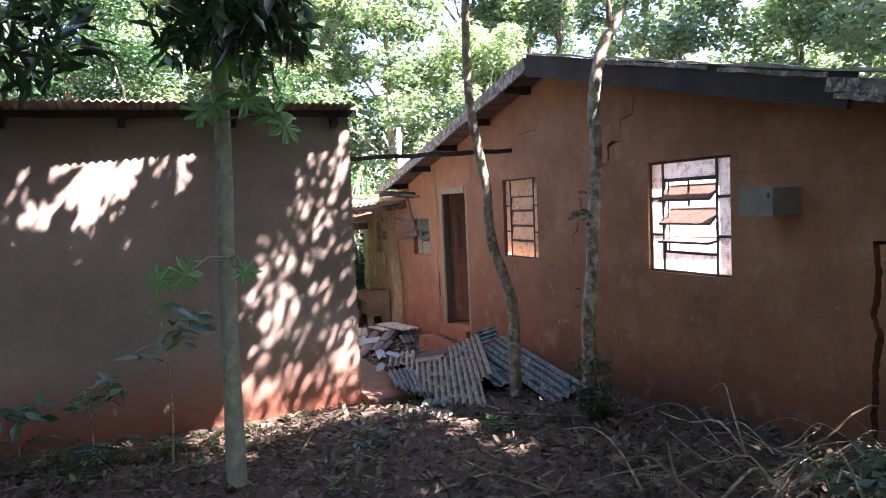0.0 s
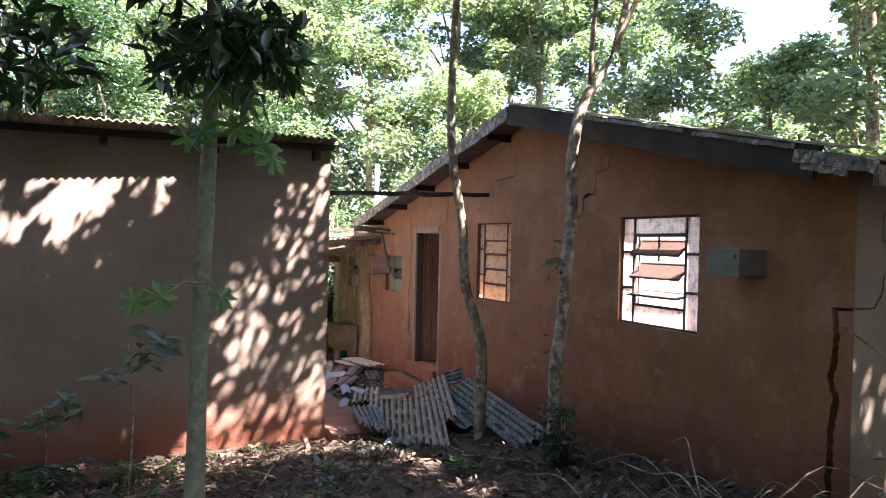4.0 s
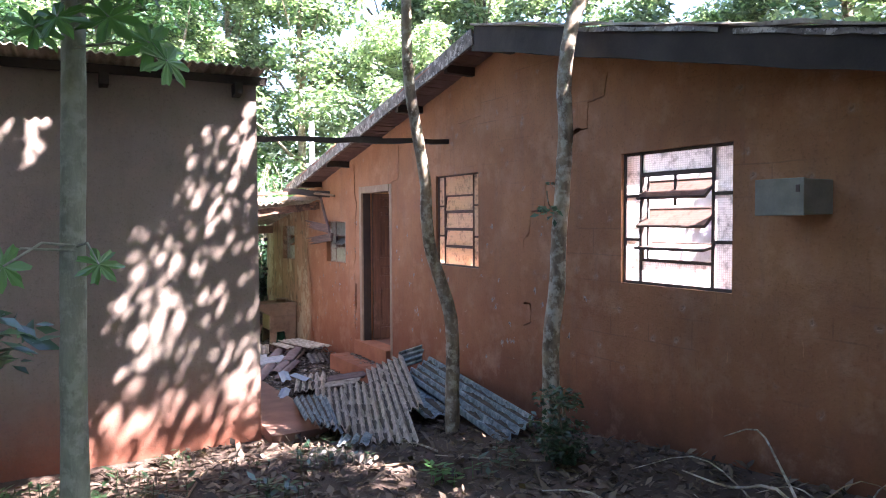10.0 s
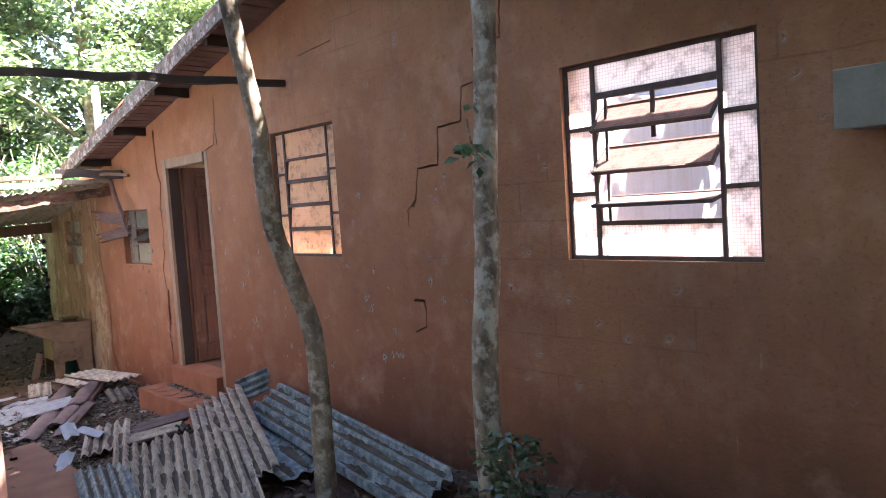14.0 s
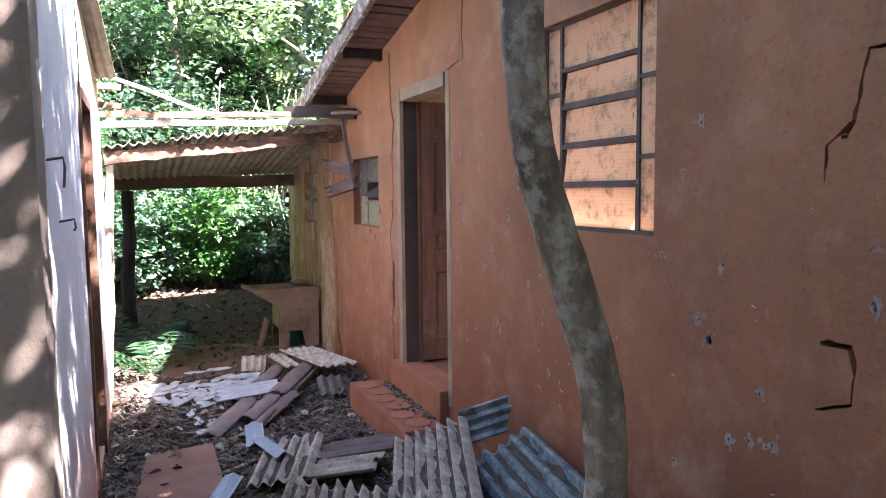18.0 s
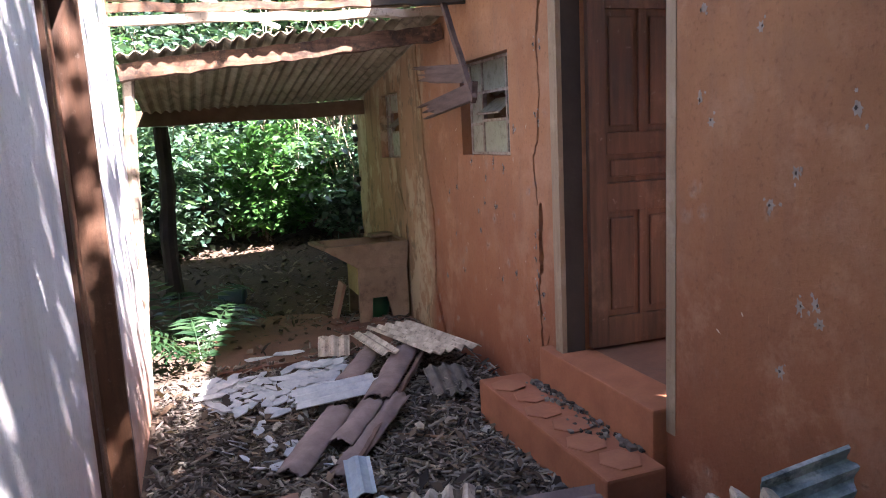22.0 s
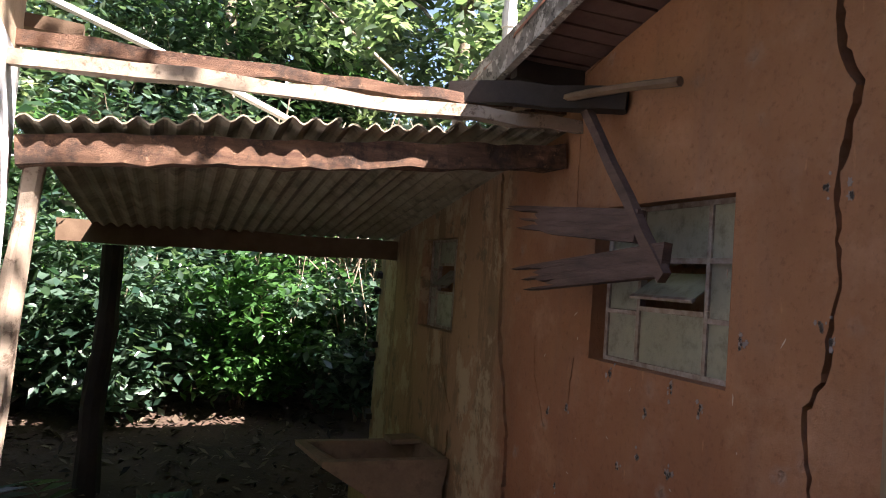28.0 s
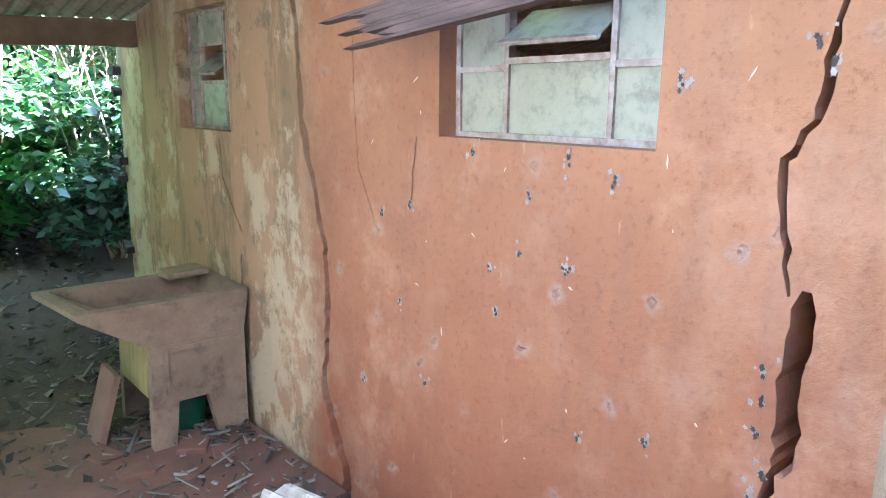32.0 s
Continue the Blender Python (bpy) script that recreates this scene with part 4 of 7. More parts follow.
    ob.matrix_basis = Matrix.Translation(((LX + LXL) / 2, 9.88, 2.96)) @ Matrix.Rotation(-0.03, 4, 'Z') @ Matrix.Rotation(ang, 4, 'X')
    bm = bmesh.new()
    beam(bm, (LXL - 0.05, 8.06, 3.185), (LX + 0.06, 7.76, 3.195), 0.05, 0.07)
    part("eave_batten", bm, M_DARKWOOD, roof)
    for i in range(5):
        f = (i + 0.12) / 4.3
        x = LXL + w * f
        y = 8.15 + (LY0 - 8.15) * f
        bm = bmesh.new()
        beam(bm, (x, y - 0.12, 3.12), (x, y + 0.4, 3.06), 0.07, 0.1, n=3)
        part("rafter_end", bm, M_DARKWOOD, roof)


build_outbuilding()


# ---- shed roof between the two ----
def build_shed():
    shed = thing("lean_to_roof", "rusty-edged corrugated lean-to roof on log posts", "lean-to")
    for k, (x0, x1, ya, yb, dz) in enumerate(((2.2, 2.78, 12.0, 14.75, 0.0), (2.74, 3.3, 11.97, 14.75, 0.008), (3.26, 3.82, 12.03, 14.75, 0.016), (3.78, 4.345, 11.99, 14.75, 0.026))):
        bm = corrugated(x1 - x0, yb - ya, 0.088, 0.014, 0.007, 8, ragged=0.02 if k < 2 else 0.07)
        for v in bm.verts:
            v.co.x += (x0 + x1) / 2
            v.co.y += (ya + yb) / 2
            f, g = (v.co.y - 12.0) / 2.75, (v.co.x - 2.2) / 2.15
            v.co.z += (2.05 + 0.25 * g) * (1 - f) + (1.80 + 0.06 * g) * f + dz
        part("roof_sheet", bm, M_FIBRO_SHED, shed)
    bm = bmesh.new()
    beam(bm, (2.2, 12.1, 1.95), (4.34, 12.1, 2.19), 0.09, 0.105, 0.009, 26)
    part("front_log", bm, M_REDLOG, shed, "split reddish log under the sheet edge")
    bm = bmesh.new()
    beam(bm, (1.99, 14.6, 1.755), (4.34, 14.6, 1.80), 0.09, 0.145, 0.006, 12)
    part("back_beam", bm, M_WOOD, shed)
    bm = bmesh.new()
    tube(bm, smooth_line([(2.31, 14.6, -0.1), (2.30, 14.62, 0.6), (2.34, 14.6, 1.1), (2.34, 14.6, 1.68)], 3), [0.09, 0.085, 0.08, 0.078, 0.074, 0.075, 0.078, 0.07, 0.068, 0.07], 9, 0.1)
    part("post", bm, M_DARKWOOD, shed)
    bm = bmesh.new()
    tube(bm, smooth_line([(2.13, 12.16, -0.25), (2.18, 12.17, 0.6), (2.205, 12.16, 1.3), (2.25, 12.15, 1.95)], 3), [0.045, 0.042, 0.04, 0.044, 0.038, 0.04, 0.038, 0.036, 0.034, 0.036], 10, 0.2)
    part("post", bm, M_PALEWOOD, shed, "pale barkless pole with dark cracks")
    for i, (z0, z1, m) in enumerate(((2.32, 2.41, M_REDLOG), (2.23, 2.32, M_PALEWOOD))):
        t = thing("cross_beam", "bowed weathered timber spanning wall to eave", "beam", "cross beams")
        bm = bmesh.new()
        pts = [(2.1, 12.06 - 0.12 * i, z0), (3.0, 12.08, z0), (4.34, 12.1 - 0.12 * i, z1)]
        beam(bm, pts[0], pts[2], 0.05, 0.052, 0.009, 14)
        part("timber", bm, m, t)


build_shed()

t = thing("tie_beam", "long dark timber from the outbuilding to the gable wall", "beam")
part("timber", beam(bmesh.new(), (2.1, 8.02, 2.72), (4.36, 8.10, 2.81), 0.045, 0.05, 0.008, 10), M_DARKWOOD, t)


# ---- windows and door ----
def louvre_window(name, y0, y1, z0, z1, frame_m, glass_m, cols, rows, tilt, label, setback=0.03):
    """A steel casement: side lights, a top and bottom light, and tilting panes between."""
    w = thing(name, label, "window")
    w["kind"] = "structure"
    x = WX + setback
    b = 0.018
    def bar(ya, yb, za, zb, d=0.03):
        part("window_frame", bbox(x, x + d, ya, yb, za, zb, jitter=0.0015), frame_m, w)
    bar(y0, y0 + b, z0, z1); bar(y1 - b, y1, z0, z1); bar(y0 + b, y1 - b, z0, z0 + b); bar(y0 + b, y1 - b, z1 - b, z1)
    ya, yb = y0 + (y1 - y0) * cols[0], y0 + (y1 - y0) * cols[1]
    bar(ya - b / 2, ya + b / 2, z0 + b, z1 - b); bar(yb - b / 2, yb + b / 2, z0 + b, z1 - b)
    h = z1 - z0
    def pane(pa, pb, za, zb):
        part("pane", bbox(x + 0.010, x + 0.015, pa, pb, za, zb), glass_m, w)
    for pa, pb in ((y0 + b, ya - b / 2), (yb + b / 2, y1 - b)):
        cuts = [0.0, 0.33, 0.66, 1.0] if len(rows) > 3 else [0.0, 0.40, 0.72, 1.0]
        for i in range(3):
            pane(pa, pb, z0 + h * cuts[i] + b / 2, z0 + h * cuts[i + 1] - b / 2)
            if i:
                bar(pa, pb, z0 + h * cuts[i] - b / 2, z0 + h * cuts[i] + b / 2)
    for i in range(len(rows) - 1):
        za, zb = z0 + h * rows[i], z0 + h * rows[i + 1]
        a = tilt[i]
        if a is None:
            pane(ya + b / 2, yb - b / 2, za + b / 2, zb - b / 2)
        else:
            ph = zb - za - 0.012
            p = part("sash", bbox(-0.006, 0.006, ya + 0.012, yb - 0.012, -ph / 2, -ph / 2 + 0.014, jitter=0.001), frame_m, w)
            q = part("pane", bbox(-0.0025, 0.0025, ya + 0.014, yb - 0.014, -ph / 2 + 0.014, ph / 2), glass_m, p)
            p.matrix_basis = Matrix.Translation((x + 0.02, 0, (za + zb) / 2)) @ Matrix.Rotation(radians(a), 4, 'Y')
        if i:
            bar(ya + b / 2, yb - b / 2, za - b / 2, za + b / 2)
    return w


def open_louvres():
    """The large steel window: fixed wired lights round three hopper panes that hang open, with daylight between them."""
    y0, y1, z0, z1 = 4.48, 5.49, 1.46, 2.46
    w = thing("window_1", "rusty steel window, wired panes, three brown louvres hanging open", "window")
    w["kind"] = "structure"
    x, b = WX + 0.03, 0.022
    ya, yb, zl, zh = y0 + 0.18, y1 - 0.175, z0 + 0.185, z0 + 0.825
    def bar(p, q, r, t, d=0.03, nm="window_frame"):
        return part(nm, bbox(x, x + d, p, q, r, t, jitter=0.002), M_IRON, w)
    bar(y0, y0 + b, z0, z1); bar(y1 - b, y1, z0, z1); bar(y0 + b, y1 - b, z0, z0 + b); bar(y0 + b, y1 - b, z1 - b, z1)
    bar(ya - b / 2, ya + b / 2, z0 + b, z1 - b); bar(yb - b / 2, yb + b / 2, z0 + b, z1 - b)
    bar(ya + b / 2, yb - b / 2, zl - b / 2, zl + b / 2); bar(ya + b / 2, yb - b / 2, zh - 0.016, zh + 0.016)
    def pane(p, q, r, t):
        part("pane", bbox(x + 0.010, x + 0.015, p, q, r, t), M_GLASS, w)
    pane(ya + b / 2, yb - b / 2, z0 + b, zl - b / 2)
    pane(ya + b / 2, yb - b / 2, zh + 0.016, z1 - b)
    for p, q, cuts in ((y0 + b, ya - b / 2, (0.0, 0.335, 0.665, 1.0)), (yb + b / 2, y1 - b, (0.0, 0.34, 0.67, 1.0))):
        for k in range(3):
            r, t = z0 + cuts[k], z0 + cuts[k + 1]
            pane(p, q, r + (b if k == 0 else b / 2), t - (b if k == 2 else b / 2))
            if k:
                bar(p, q, r - b / 2, r + b / 2)
    for zc, ph, a in ((0.295, 0.19, 78), (0.505, 0.20, 47), (0.712, 0.20, 47)):
        wd = (yb - ya) / 2 - 0.014
        m = Matrix.Translation((x + 0.012, (ya + yb) / 2, z0 + zc)) @ Matrix.Rotation(radians(a), 4, 'Y')
        first = None
        for p, q, r, t in ((-wd, wd, -ph / 2, -ph / 2 + 0.012), (-wd, wd, ph / 2 - 0.012, ph / 2), (-wd, -wd + 0.012, -ph / 2 + 0.012, ph / 2 - 0.012), (wd - 0.012, wd, -ph / 2 + 0.012, ph / 2 - 0.012)):
            ob = part("sash", bbox(-0.008, 0.008, p, q, r, t, jitter=0.0015), M_IRON, w)
            ob.matrix_basis = m
            first = first or ob
        part("pane", bbox(-0.0025, 0.0025, -wd + 0.012, wd - 0.012, -ph / 2 + 0.012, ph / 2 - 0.012), M_GLASSDIRTY, first, "brown dirt-filmed wired pane")
    bar(yb - 0.075, yb - 0.063, zl + b / 2, zh - 0.016, 0.012, "stay")
    bar((ya + yb) / 2 - 0.012, (ya + yb) / 2 + 0.012, z0 + 0.59, zh - 0.016, 0.01, "stay")


open_louvres()
louvre_window("window_2", 7.51, 8.38, 1.452, 2.447, M_IRON, M_GLASSAMBERLIT, (0.165, 0.835), (0.0, 0.21, 0.4, 0.59, 0.77, 1.0), (None, 7, 5, 8, None), "rusty steel window with closed amber-lit louvres")
louvre_window("window_3", 11.03, 11.80, 1.33, 1.945, M_IRONPALE, M_GLASSGREEN, (0.24, 0.72), (0.0, 0.36, 0.66, 1.0), (None, 55, None), "small dusty green glass window with one tilted pane", 0.07)
louvre_window("window_4", 13.325, 13.97, 1.283, 1.873, M_IRONPALE, M_GLASSGREEN, (0.3, 0.78), (0.0, 0.40, 0.72, 1.0), (None, 50, None), "small dusty green glass window with a broken pane", 0.07)


def build_door():
    fr = thing("door_frame", "pale weathered wooden door frame", "door frame")
    fr["kind"] = "structure"
    x0, x1 = WX - 0.02, WX + 0.12
    for y0, y1, z0, z1, x0 in ((9.515, 9.57, 0.18, 2.42, WX - 0.006), (10.425, 10.50, 0.18, 2.42, WX - 0.02)):
        part("jamb", bbox(x0, WX + 0.012, y0, y1, z0, z1, jitter=0.003), M_FRAME, fr)
        # reveal side of the jamb, coloured dark for the shadow it lies in
        part("shaded_reveal", bbox(WX + 0.012, x1, y0, y1, z0, z1, jitter=0.003), M_DARKWOOD, fr, "inner frame side, its shadow put into dark brown")
    part("lintel", bbox(WX - 0.02, x1, 9.57, 10.41, 2.33, 2.42, jitter=0.003), M_FRAME, fr)
    # the leaf stands open into the hall, at a right angle to the wall
    d = thing("door_1", "brown panelled wooden door standing open inward", "door")
    d["kind"] = "structure"
    L, z0, z1 = 0.80, 0.30, 2.33
    def add(nm, a, b, c, e, t0=-0.018, t1=0.018, lab="", m=M_DOOR):
        return part(nm, bbox(a, b, t0, t1, c, e, bevel=0.003), m, d, lab)
    add("stile", 0, 0.1, z0, z1); add("stile", L - 0.1, L, z0, z1)
    for c, e in ((z0, z0 + 0.16), (1.03, 1.18), (1.33, 1.44), (2.06, 2.12), (2.26, z1)):
        add("rail", 0.1, L - 0.1, c, e)
    for a in (0.295, 0.49):
        add("mullion", a, a + 0.045, z0 + 0.16, 1.03); add("mullion", a, a + 0.045, 1.44, 2.06)
    for a, b in ((0.1, 0.295), (0.34, 0.49), (0.535, L - 0.1)):
        for c, e in ((z0 + 0.16, 1.03), (1.44, 2.06)):
            add("panel", a, b, c, e, -0.002, 0.002)
            part("raised_panel", bbox(a + 0.025, b - 0.025, -0.013, 0.013, c + 0.035, e - 0.035, bevel=0.01), M_DOOR, d)
    for c, e in ((1.18, 1.33), (2.12, 2.26)):
        add("panel", 0.1, L - 0.1, c, e, -0.002, 0.002)
        part("raised_panel", bbox(0.13, L - 0.13, -0.013, 0.013, c + 0.03, e - 0.03, bevel=0.01), M_DOOR, d)
    part("lock_plate", bbox(L - 0.03, L - 0.01, -0.021, -0.018, 1.25, 1.50), M_IRONPALE, d, "dull metal lock plate")
    bm = bmesh.new()
    tube(bm, [(L - 0.07 + 0.045 * math.cos(a), -0.03, 1.36 + 0.045 * math.sin(a)) for a in np.linspace(0, 2 * math.pi, 17)], [0.006] * 17, 6)
    part("handle", bm, M_IRON, d, "iron ring pull")
    d.matrix_basis = Matrix.Translation((WX + 0.14, 10.40, 0)) @ Matrix.Rotation(radians(-2), 4, 'Z')
    s = thing("door_steps", "two red cement steps at the door", "steps")
    part("step", bbox(WX - 0.07, WX + 0.17, 9.575, 10.6, -0.4, 0.285, bevel=0.012, jitter=0.004), M_STEP, s)
    low = part("step", bbox(WX - 0.36, WX - 0.07, 9.47, 10.80, -0.4, 0.08, bevel=0.014, jitter=0.006), M_STEP, s)
    bm = bmesh.new()
    hexa = [[bm.verts.new((r * math.cos(a), r * math.sin(a), z)) for a in (math.pi / 3 * k for k in range(6))] for r, z in ((0.098, -0.004), (0.098, 0.002), (0.092, 0.004))]
    for p, q in zip(hexa, hexa[1:]):
        for k in range(6):
            bm.faces.new((p[k], p[(k + 1) % 6], q[(k + 1) % 6], q[k]))
    bm.faces.new(hexa[-1])
    first = part("tile", bm, M_STEPTILE, low)
    for k in range(6):
        ob = first if k == 0 else first.copy()
        if k:
            scene.collection.objects.link(ob)
        ob.matrix_basis = pose(WX - 0.235 + 0.02 * (-1) ** k, 9.60 + 0.205 * k, 0.084, 0, 0, 4 * k)


build_door()


def hall_wear():
    """Score lines and a crumbling foot on the hall's inner wall."""
    t = thing("baseboard", "crumbling dark skirting along the hall wall", "skirting")
    t["kind"] = "structure"
    part("skirting", bbox(5.15, 7.3, 10.484, 10.502, 0.28, 0.335, jitter=0.006), M_DARKWOOD, t)
    for x0, x1, z in ((5.62, 6.9, 1.005), (5.86, 6.2, 1.095)):
        part("score_line", bbox(x0, x1, 10.497, 10.502, z, z + 0.007, jitter=0.002), M_DARKWOOD, t, "dark score line in the plaster")
    rng = random.Random(3)
    for k in range(12):
        b = part("plaster_fragment", bbox(-0.03, 0.03, -0.02, 0.02, 0, 0.02, jitter=0.012), M_FIBRO if k % 6 == 0 else M_SOIL)
        tagged(b, "small plaster fragment on the red hall floor" if k % 6 == 0 else "dark earth crumb on the red hall floor", "rubble", "hall rubble")
        b.matrix_basis = pose(rng.uniform(5.4, 6.3), rng.uniform(10.28, 10.46), 0.281, 0, 0, rng.uniform(0, 180))


hall_wear()


# ---- washing tank ----
def build_tank():
    s = thing("laundry_tank", "old brown concrete laundry tank on splayed legs", "sink")
    x0, x1, y0, y1, z = 3.87, 4.31, 13.2, 13.68, 0.56
    bm = bmesh.new()
    rings = [[(x0 - 0.01, y0 + 0.005, 0.35), (x1, y0 + 0.005, 0.35), (x1, y1, 0.35), (x0 - 0.01, y1, 0.35)],
             [(3.585, y0 - 0.02, z - 0.03), (x1 + 0.02, y0 - 0.02, z - 0.03), (x1 + 0.02, y1 + 0.02, z - 0.03), (3.52, y1 + 0.02, z - 0.03)],
             [(3.58, y0 - 0.025, z), (x1 + 0.02, y0 - 0.025, z), (x1 + 0.02, y1 + 0.025, z), (3.515, y1 + 0.025, z)],
             [(3.64, y0 + 0.035, z), (x1 - 0.03, y0 + 0.035, z), (x1 - 0.03, y1 - 0.03, z), (3.58, y1 - 0.03, z)],
             [(3.90, y0 + 0.06, z - 0.17), (x1 - 0.06, y0 + 0.06, z - 0.17), (x1 - 0.06, y1 - 0.06, z - 0.17), (3.88, y1 - 0.06, z - 0.17)]]
    R = [[bm.verts.new(p) for p in ring] for ring in rings]
    for a, b in zip(R, R[1:]):
        for k in range(4):
            bm.faces.new((a[k], a[(k + 1) % 4], b[(k + 1) % 4], b[k]))
    bm.faces.new(R[0][::-1])
    bm.faces.new(R[-1])
    part("basin", bm, M_CONCRETE, s)
    for y in (y0, y1 - 0.05):
        bm = bmesh.new()
        pts = [(x0, 0.35), (x1, 0.35), (x1, -0.32), (x1 - 0.11, -0.32), (x1 - 0.19, 0.07), (x0 + 0.11, 0.07), (x0 + 0.07, -0.32), (x0 - 0.02, -0.32)]
        a = [bm.verts.new((px, y, pz)) for px, pz in pts]
        b = [bm.verts.new((px, y + 0.05, pz)) for px, pz in pts]
        bm.faces.new(a)
        bm.faces.new(b[::-1])
        for k in range(8):
            bm.faces.new((a[k], b[k], b[(k + 1) % 8], a[(k + 1) % 8]))
        bmesh.ops.recalc_face_normals(bm, faces=bm.faces)
        part("leg_slab", bm, M_CONCRETE, s)
    part("side_slab", bbox(x0 - 0.012, x0 + 0.03, y0 + 0.052, y1 - 0.052, 0.10, 0.348, jitter=0.003), M_MOSSCEMENT, s, "yellow-green stained side of the tank")
    part("front_moulding", bbox(x0 + 0.07, x1 - 0.03, y0 - 0.012, y0 - 0.001, 0.31, 0.335, bevel=0.003), M_CONCRETE, s)
    part("front_moulding", bbox(x0 + 0.05, x0 + 0.07, y0 - 0.012, y0 - 0.001, 0.12, 0.335, bevel=0.003), M_CONCRETE, s)
    part("soap_rest", bbox(4.08, 4.28, 13.52, 13.68, 0.562, 0.60, bevel=0.01, jitter=0.006), M_CONCRETE, s)


build_tank()


# ---- near trees ----
def trunk_tree(label, line, radii, mat_, crown_c, crown_s, n, leaf, leafm, seed, limbs=()):
    t = thing("tree", label, "tree")
    bm = bmesh.new()
    pts = smooth_line(line, 5)
    rr = np.interp(np.linspace(0, 1, len(pts)), np.linspace(0, 1, len(radii)), radii)
    tube(bm, pts, list(rr), 12, 0.05)
    part("trunk", bm, mat_, t, smooth=True)
    for ln, r0 in limbs:
        bm = bmesh.new()
        p = smooth_line(ln, 3)
        tube(bm, p, list(np.linspace(r0, r0 * 0.3, len(p))), 7, 0.05)
        part("limb", bm, mat_, t, smooth=True)
    leaf_cloud("crown", crown_c, crown_s, n, leaf, t, leafm, seed=seed)
    return t


# crown lies above the view; clumps placed so their shadows dapple the outbuilding wall
trunk_tree("slim grey-green tree with drooping dark leaves", [(0.545, 5.5, -0.1), (0.551, 5.5, 1.0), (0.571, 5.5, 2.0), (0.595, 5.5, 3.0), (0.62, 5.5, 5.6)], (0.078, 0.064, 0.060, 0.056, 0.042), M_BARKGREEN,
           [(0.6, 5.4, 5.4), (-0.3, 5.2, 5.2), (1.3, 5.0, 5.6), (0.5, 4.6, 5.8), (-0.9, 5.2, 5.0), (0.2, 5.3, 4.9), (0.9, 5.2, 4.9), (-0.2, 4.8, 6.0), (0.8, 4.6, 6.4), (1.5, 4.9, 6.0), (2.75, 5.5, 6.35), (2.4, 5.5, 5.8), (2.1, 5.5, 5.2), (3.1, 5.4, 6.7), (1.7, 5.4, 5.5), (0.0, 5.5, 6.6), (0.55, 5.5, 6.85), (-0.4, 5.5, 6.3), (0.9, 5.5, 7.0)] + [(x + 1.87, 5.4, z + 4.11) for x, z in ((-1.75, 1.85), (-1.5, 1.65), (-1.05, 2.05), (-0.75, 1.95), (-0.3, 2.05), (0.2, 2.5), (-2.15, 1.5), (-1.2, 2.4), (-0.8, 2.65), (0.0, 2.3))] + [(x, 5.25, z) for x in (0.4, 1.1, 1.8, 2.4) for z in (4.8, 5.5)], [0.5, 0.62, 0.6, 0.7, 0.7, 0.7, 0.5, 0.6, 0.7, 0.5, 0.5, 0.5, 0.45, 0.4, 0.45, 0.32, 0.27, 0.3, 0.22] + [0.13] * 10 + [0.45] * 8, 11200, 0.2, M_LEAFDARK, 3)
# last four clumps, y 7.8 to 9.3, are unseen, added to dapple the white wall
trunk_tree("bent grey-barked tree beside the gable wall", [(3.60, 6.8, -0.15), (3.60, 6.8, 0.45), (3.605, 6.8, 0.8), (3.585, 6.8, 1.1), (3.49, 6.8, 1.4), (3.385, 6.8, 1.7), (3.345, 6.8, 2.0), (3.335, 6.8, 2.3), (3.25, 6.8, 2.75), (3.17, 6.8, 3.3), (3.15, 6.75, 4.2), (3.1, 6.5, 5.6)],
           (0.068, 0.06, 0.057, 0.053, 0.05, 0.045, 0.035), M_BARK, [(3.2, 5.8, 6.3), (2.3, 5.2, 6.0), (4.2, 5.2, 6.6), (3.3, 4.3, 6.8), (2.6, 6.6, 6.6), (4.5, 6.1, 6.3), (5.1, 6.4, 6.9), (3.9, 5.6, 6.0), (4.2, 8.3, 6.0), (4.3, 8.8, 5.8), (4.2, 9.3, 6.1), (4.4, 7.8, 6.3)], [1.2, 1.1, 1.3, 1.2, 1.1, 0.95, 0.9, 0.9, 0.55, 0.55, 0.55, 0.55], 3800, 0.13, M_LEAF, 4)
# last six clumps and the third limb are unseen, added to shade the corridor
trunk_tree("straight lichen-grey tree close to the house wall", [(3.68, 5.5, 0.0), (3.665, 5.5, 0.55), (3.668, 5.5, 1.08), (3.72, 5.5, 1.45), (3.74, 5.5, 1.85), (3.775, 5.5, 2.2), (3.80, 5.5, 2.65), (3.785, 5.5, 2.95), (3.85, 5.5, 3.36), (3.97, 5.48, 3.65)],
           (0.072, 0.062, 0.058, 0.055, 0.05), M_BARK, [(4.6, 4.6, 6.2), (5.2, 3.6, 5.8), (4.0, 3.4, 6.6), (5.0, 5.8, 7.0), (4.3, 6.4, 5.8), (4.5, 6.9, 6.2), (4.2, 5.6, 5.6), (4.4, 5.0, 6.6), (4.2, 6.6, 5.2), (5.4, 5.2, 7.1), (5.75, 5.7, 7.3), (5.4, 6.2, 7.0), (5.8, 6.6, 7.3), (5.5, 7.0, 7.0), (6.1, 6.1, 7.2)], [1.0, 0.9, 0.9, 1.0, 0.75, 0.7, 0.7, 0.8, 0.6] + [0.62] * 6, 5700, 0.13, M_LEAF, 5,
           [([(3.955, 5.48, 3.6), (3.95, 5.4, 4.5), (3.9, 4.9, 5.6)], 0.03), ([(3.955, 5.48, 3.6), (4.18, 5.4, 4.05), (4.6, 4.9, 5.6)], 0.045), ([(4.18, 5.4, 4.05), (4.9, 5.8, 5.7), (5.6, 6.2, 7.0)], 0.035)])


sp = thing("sprout", "small leafy sprout on the straight tree's trunk", "sprout")
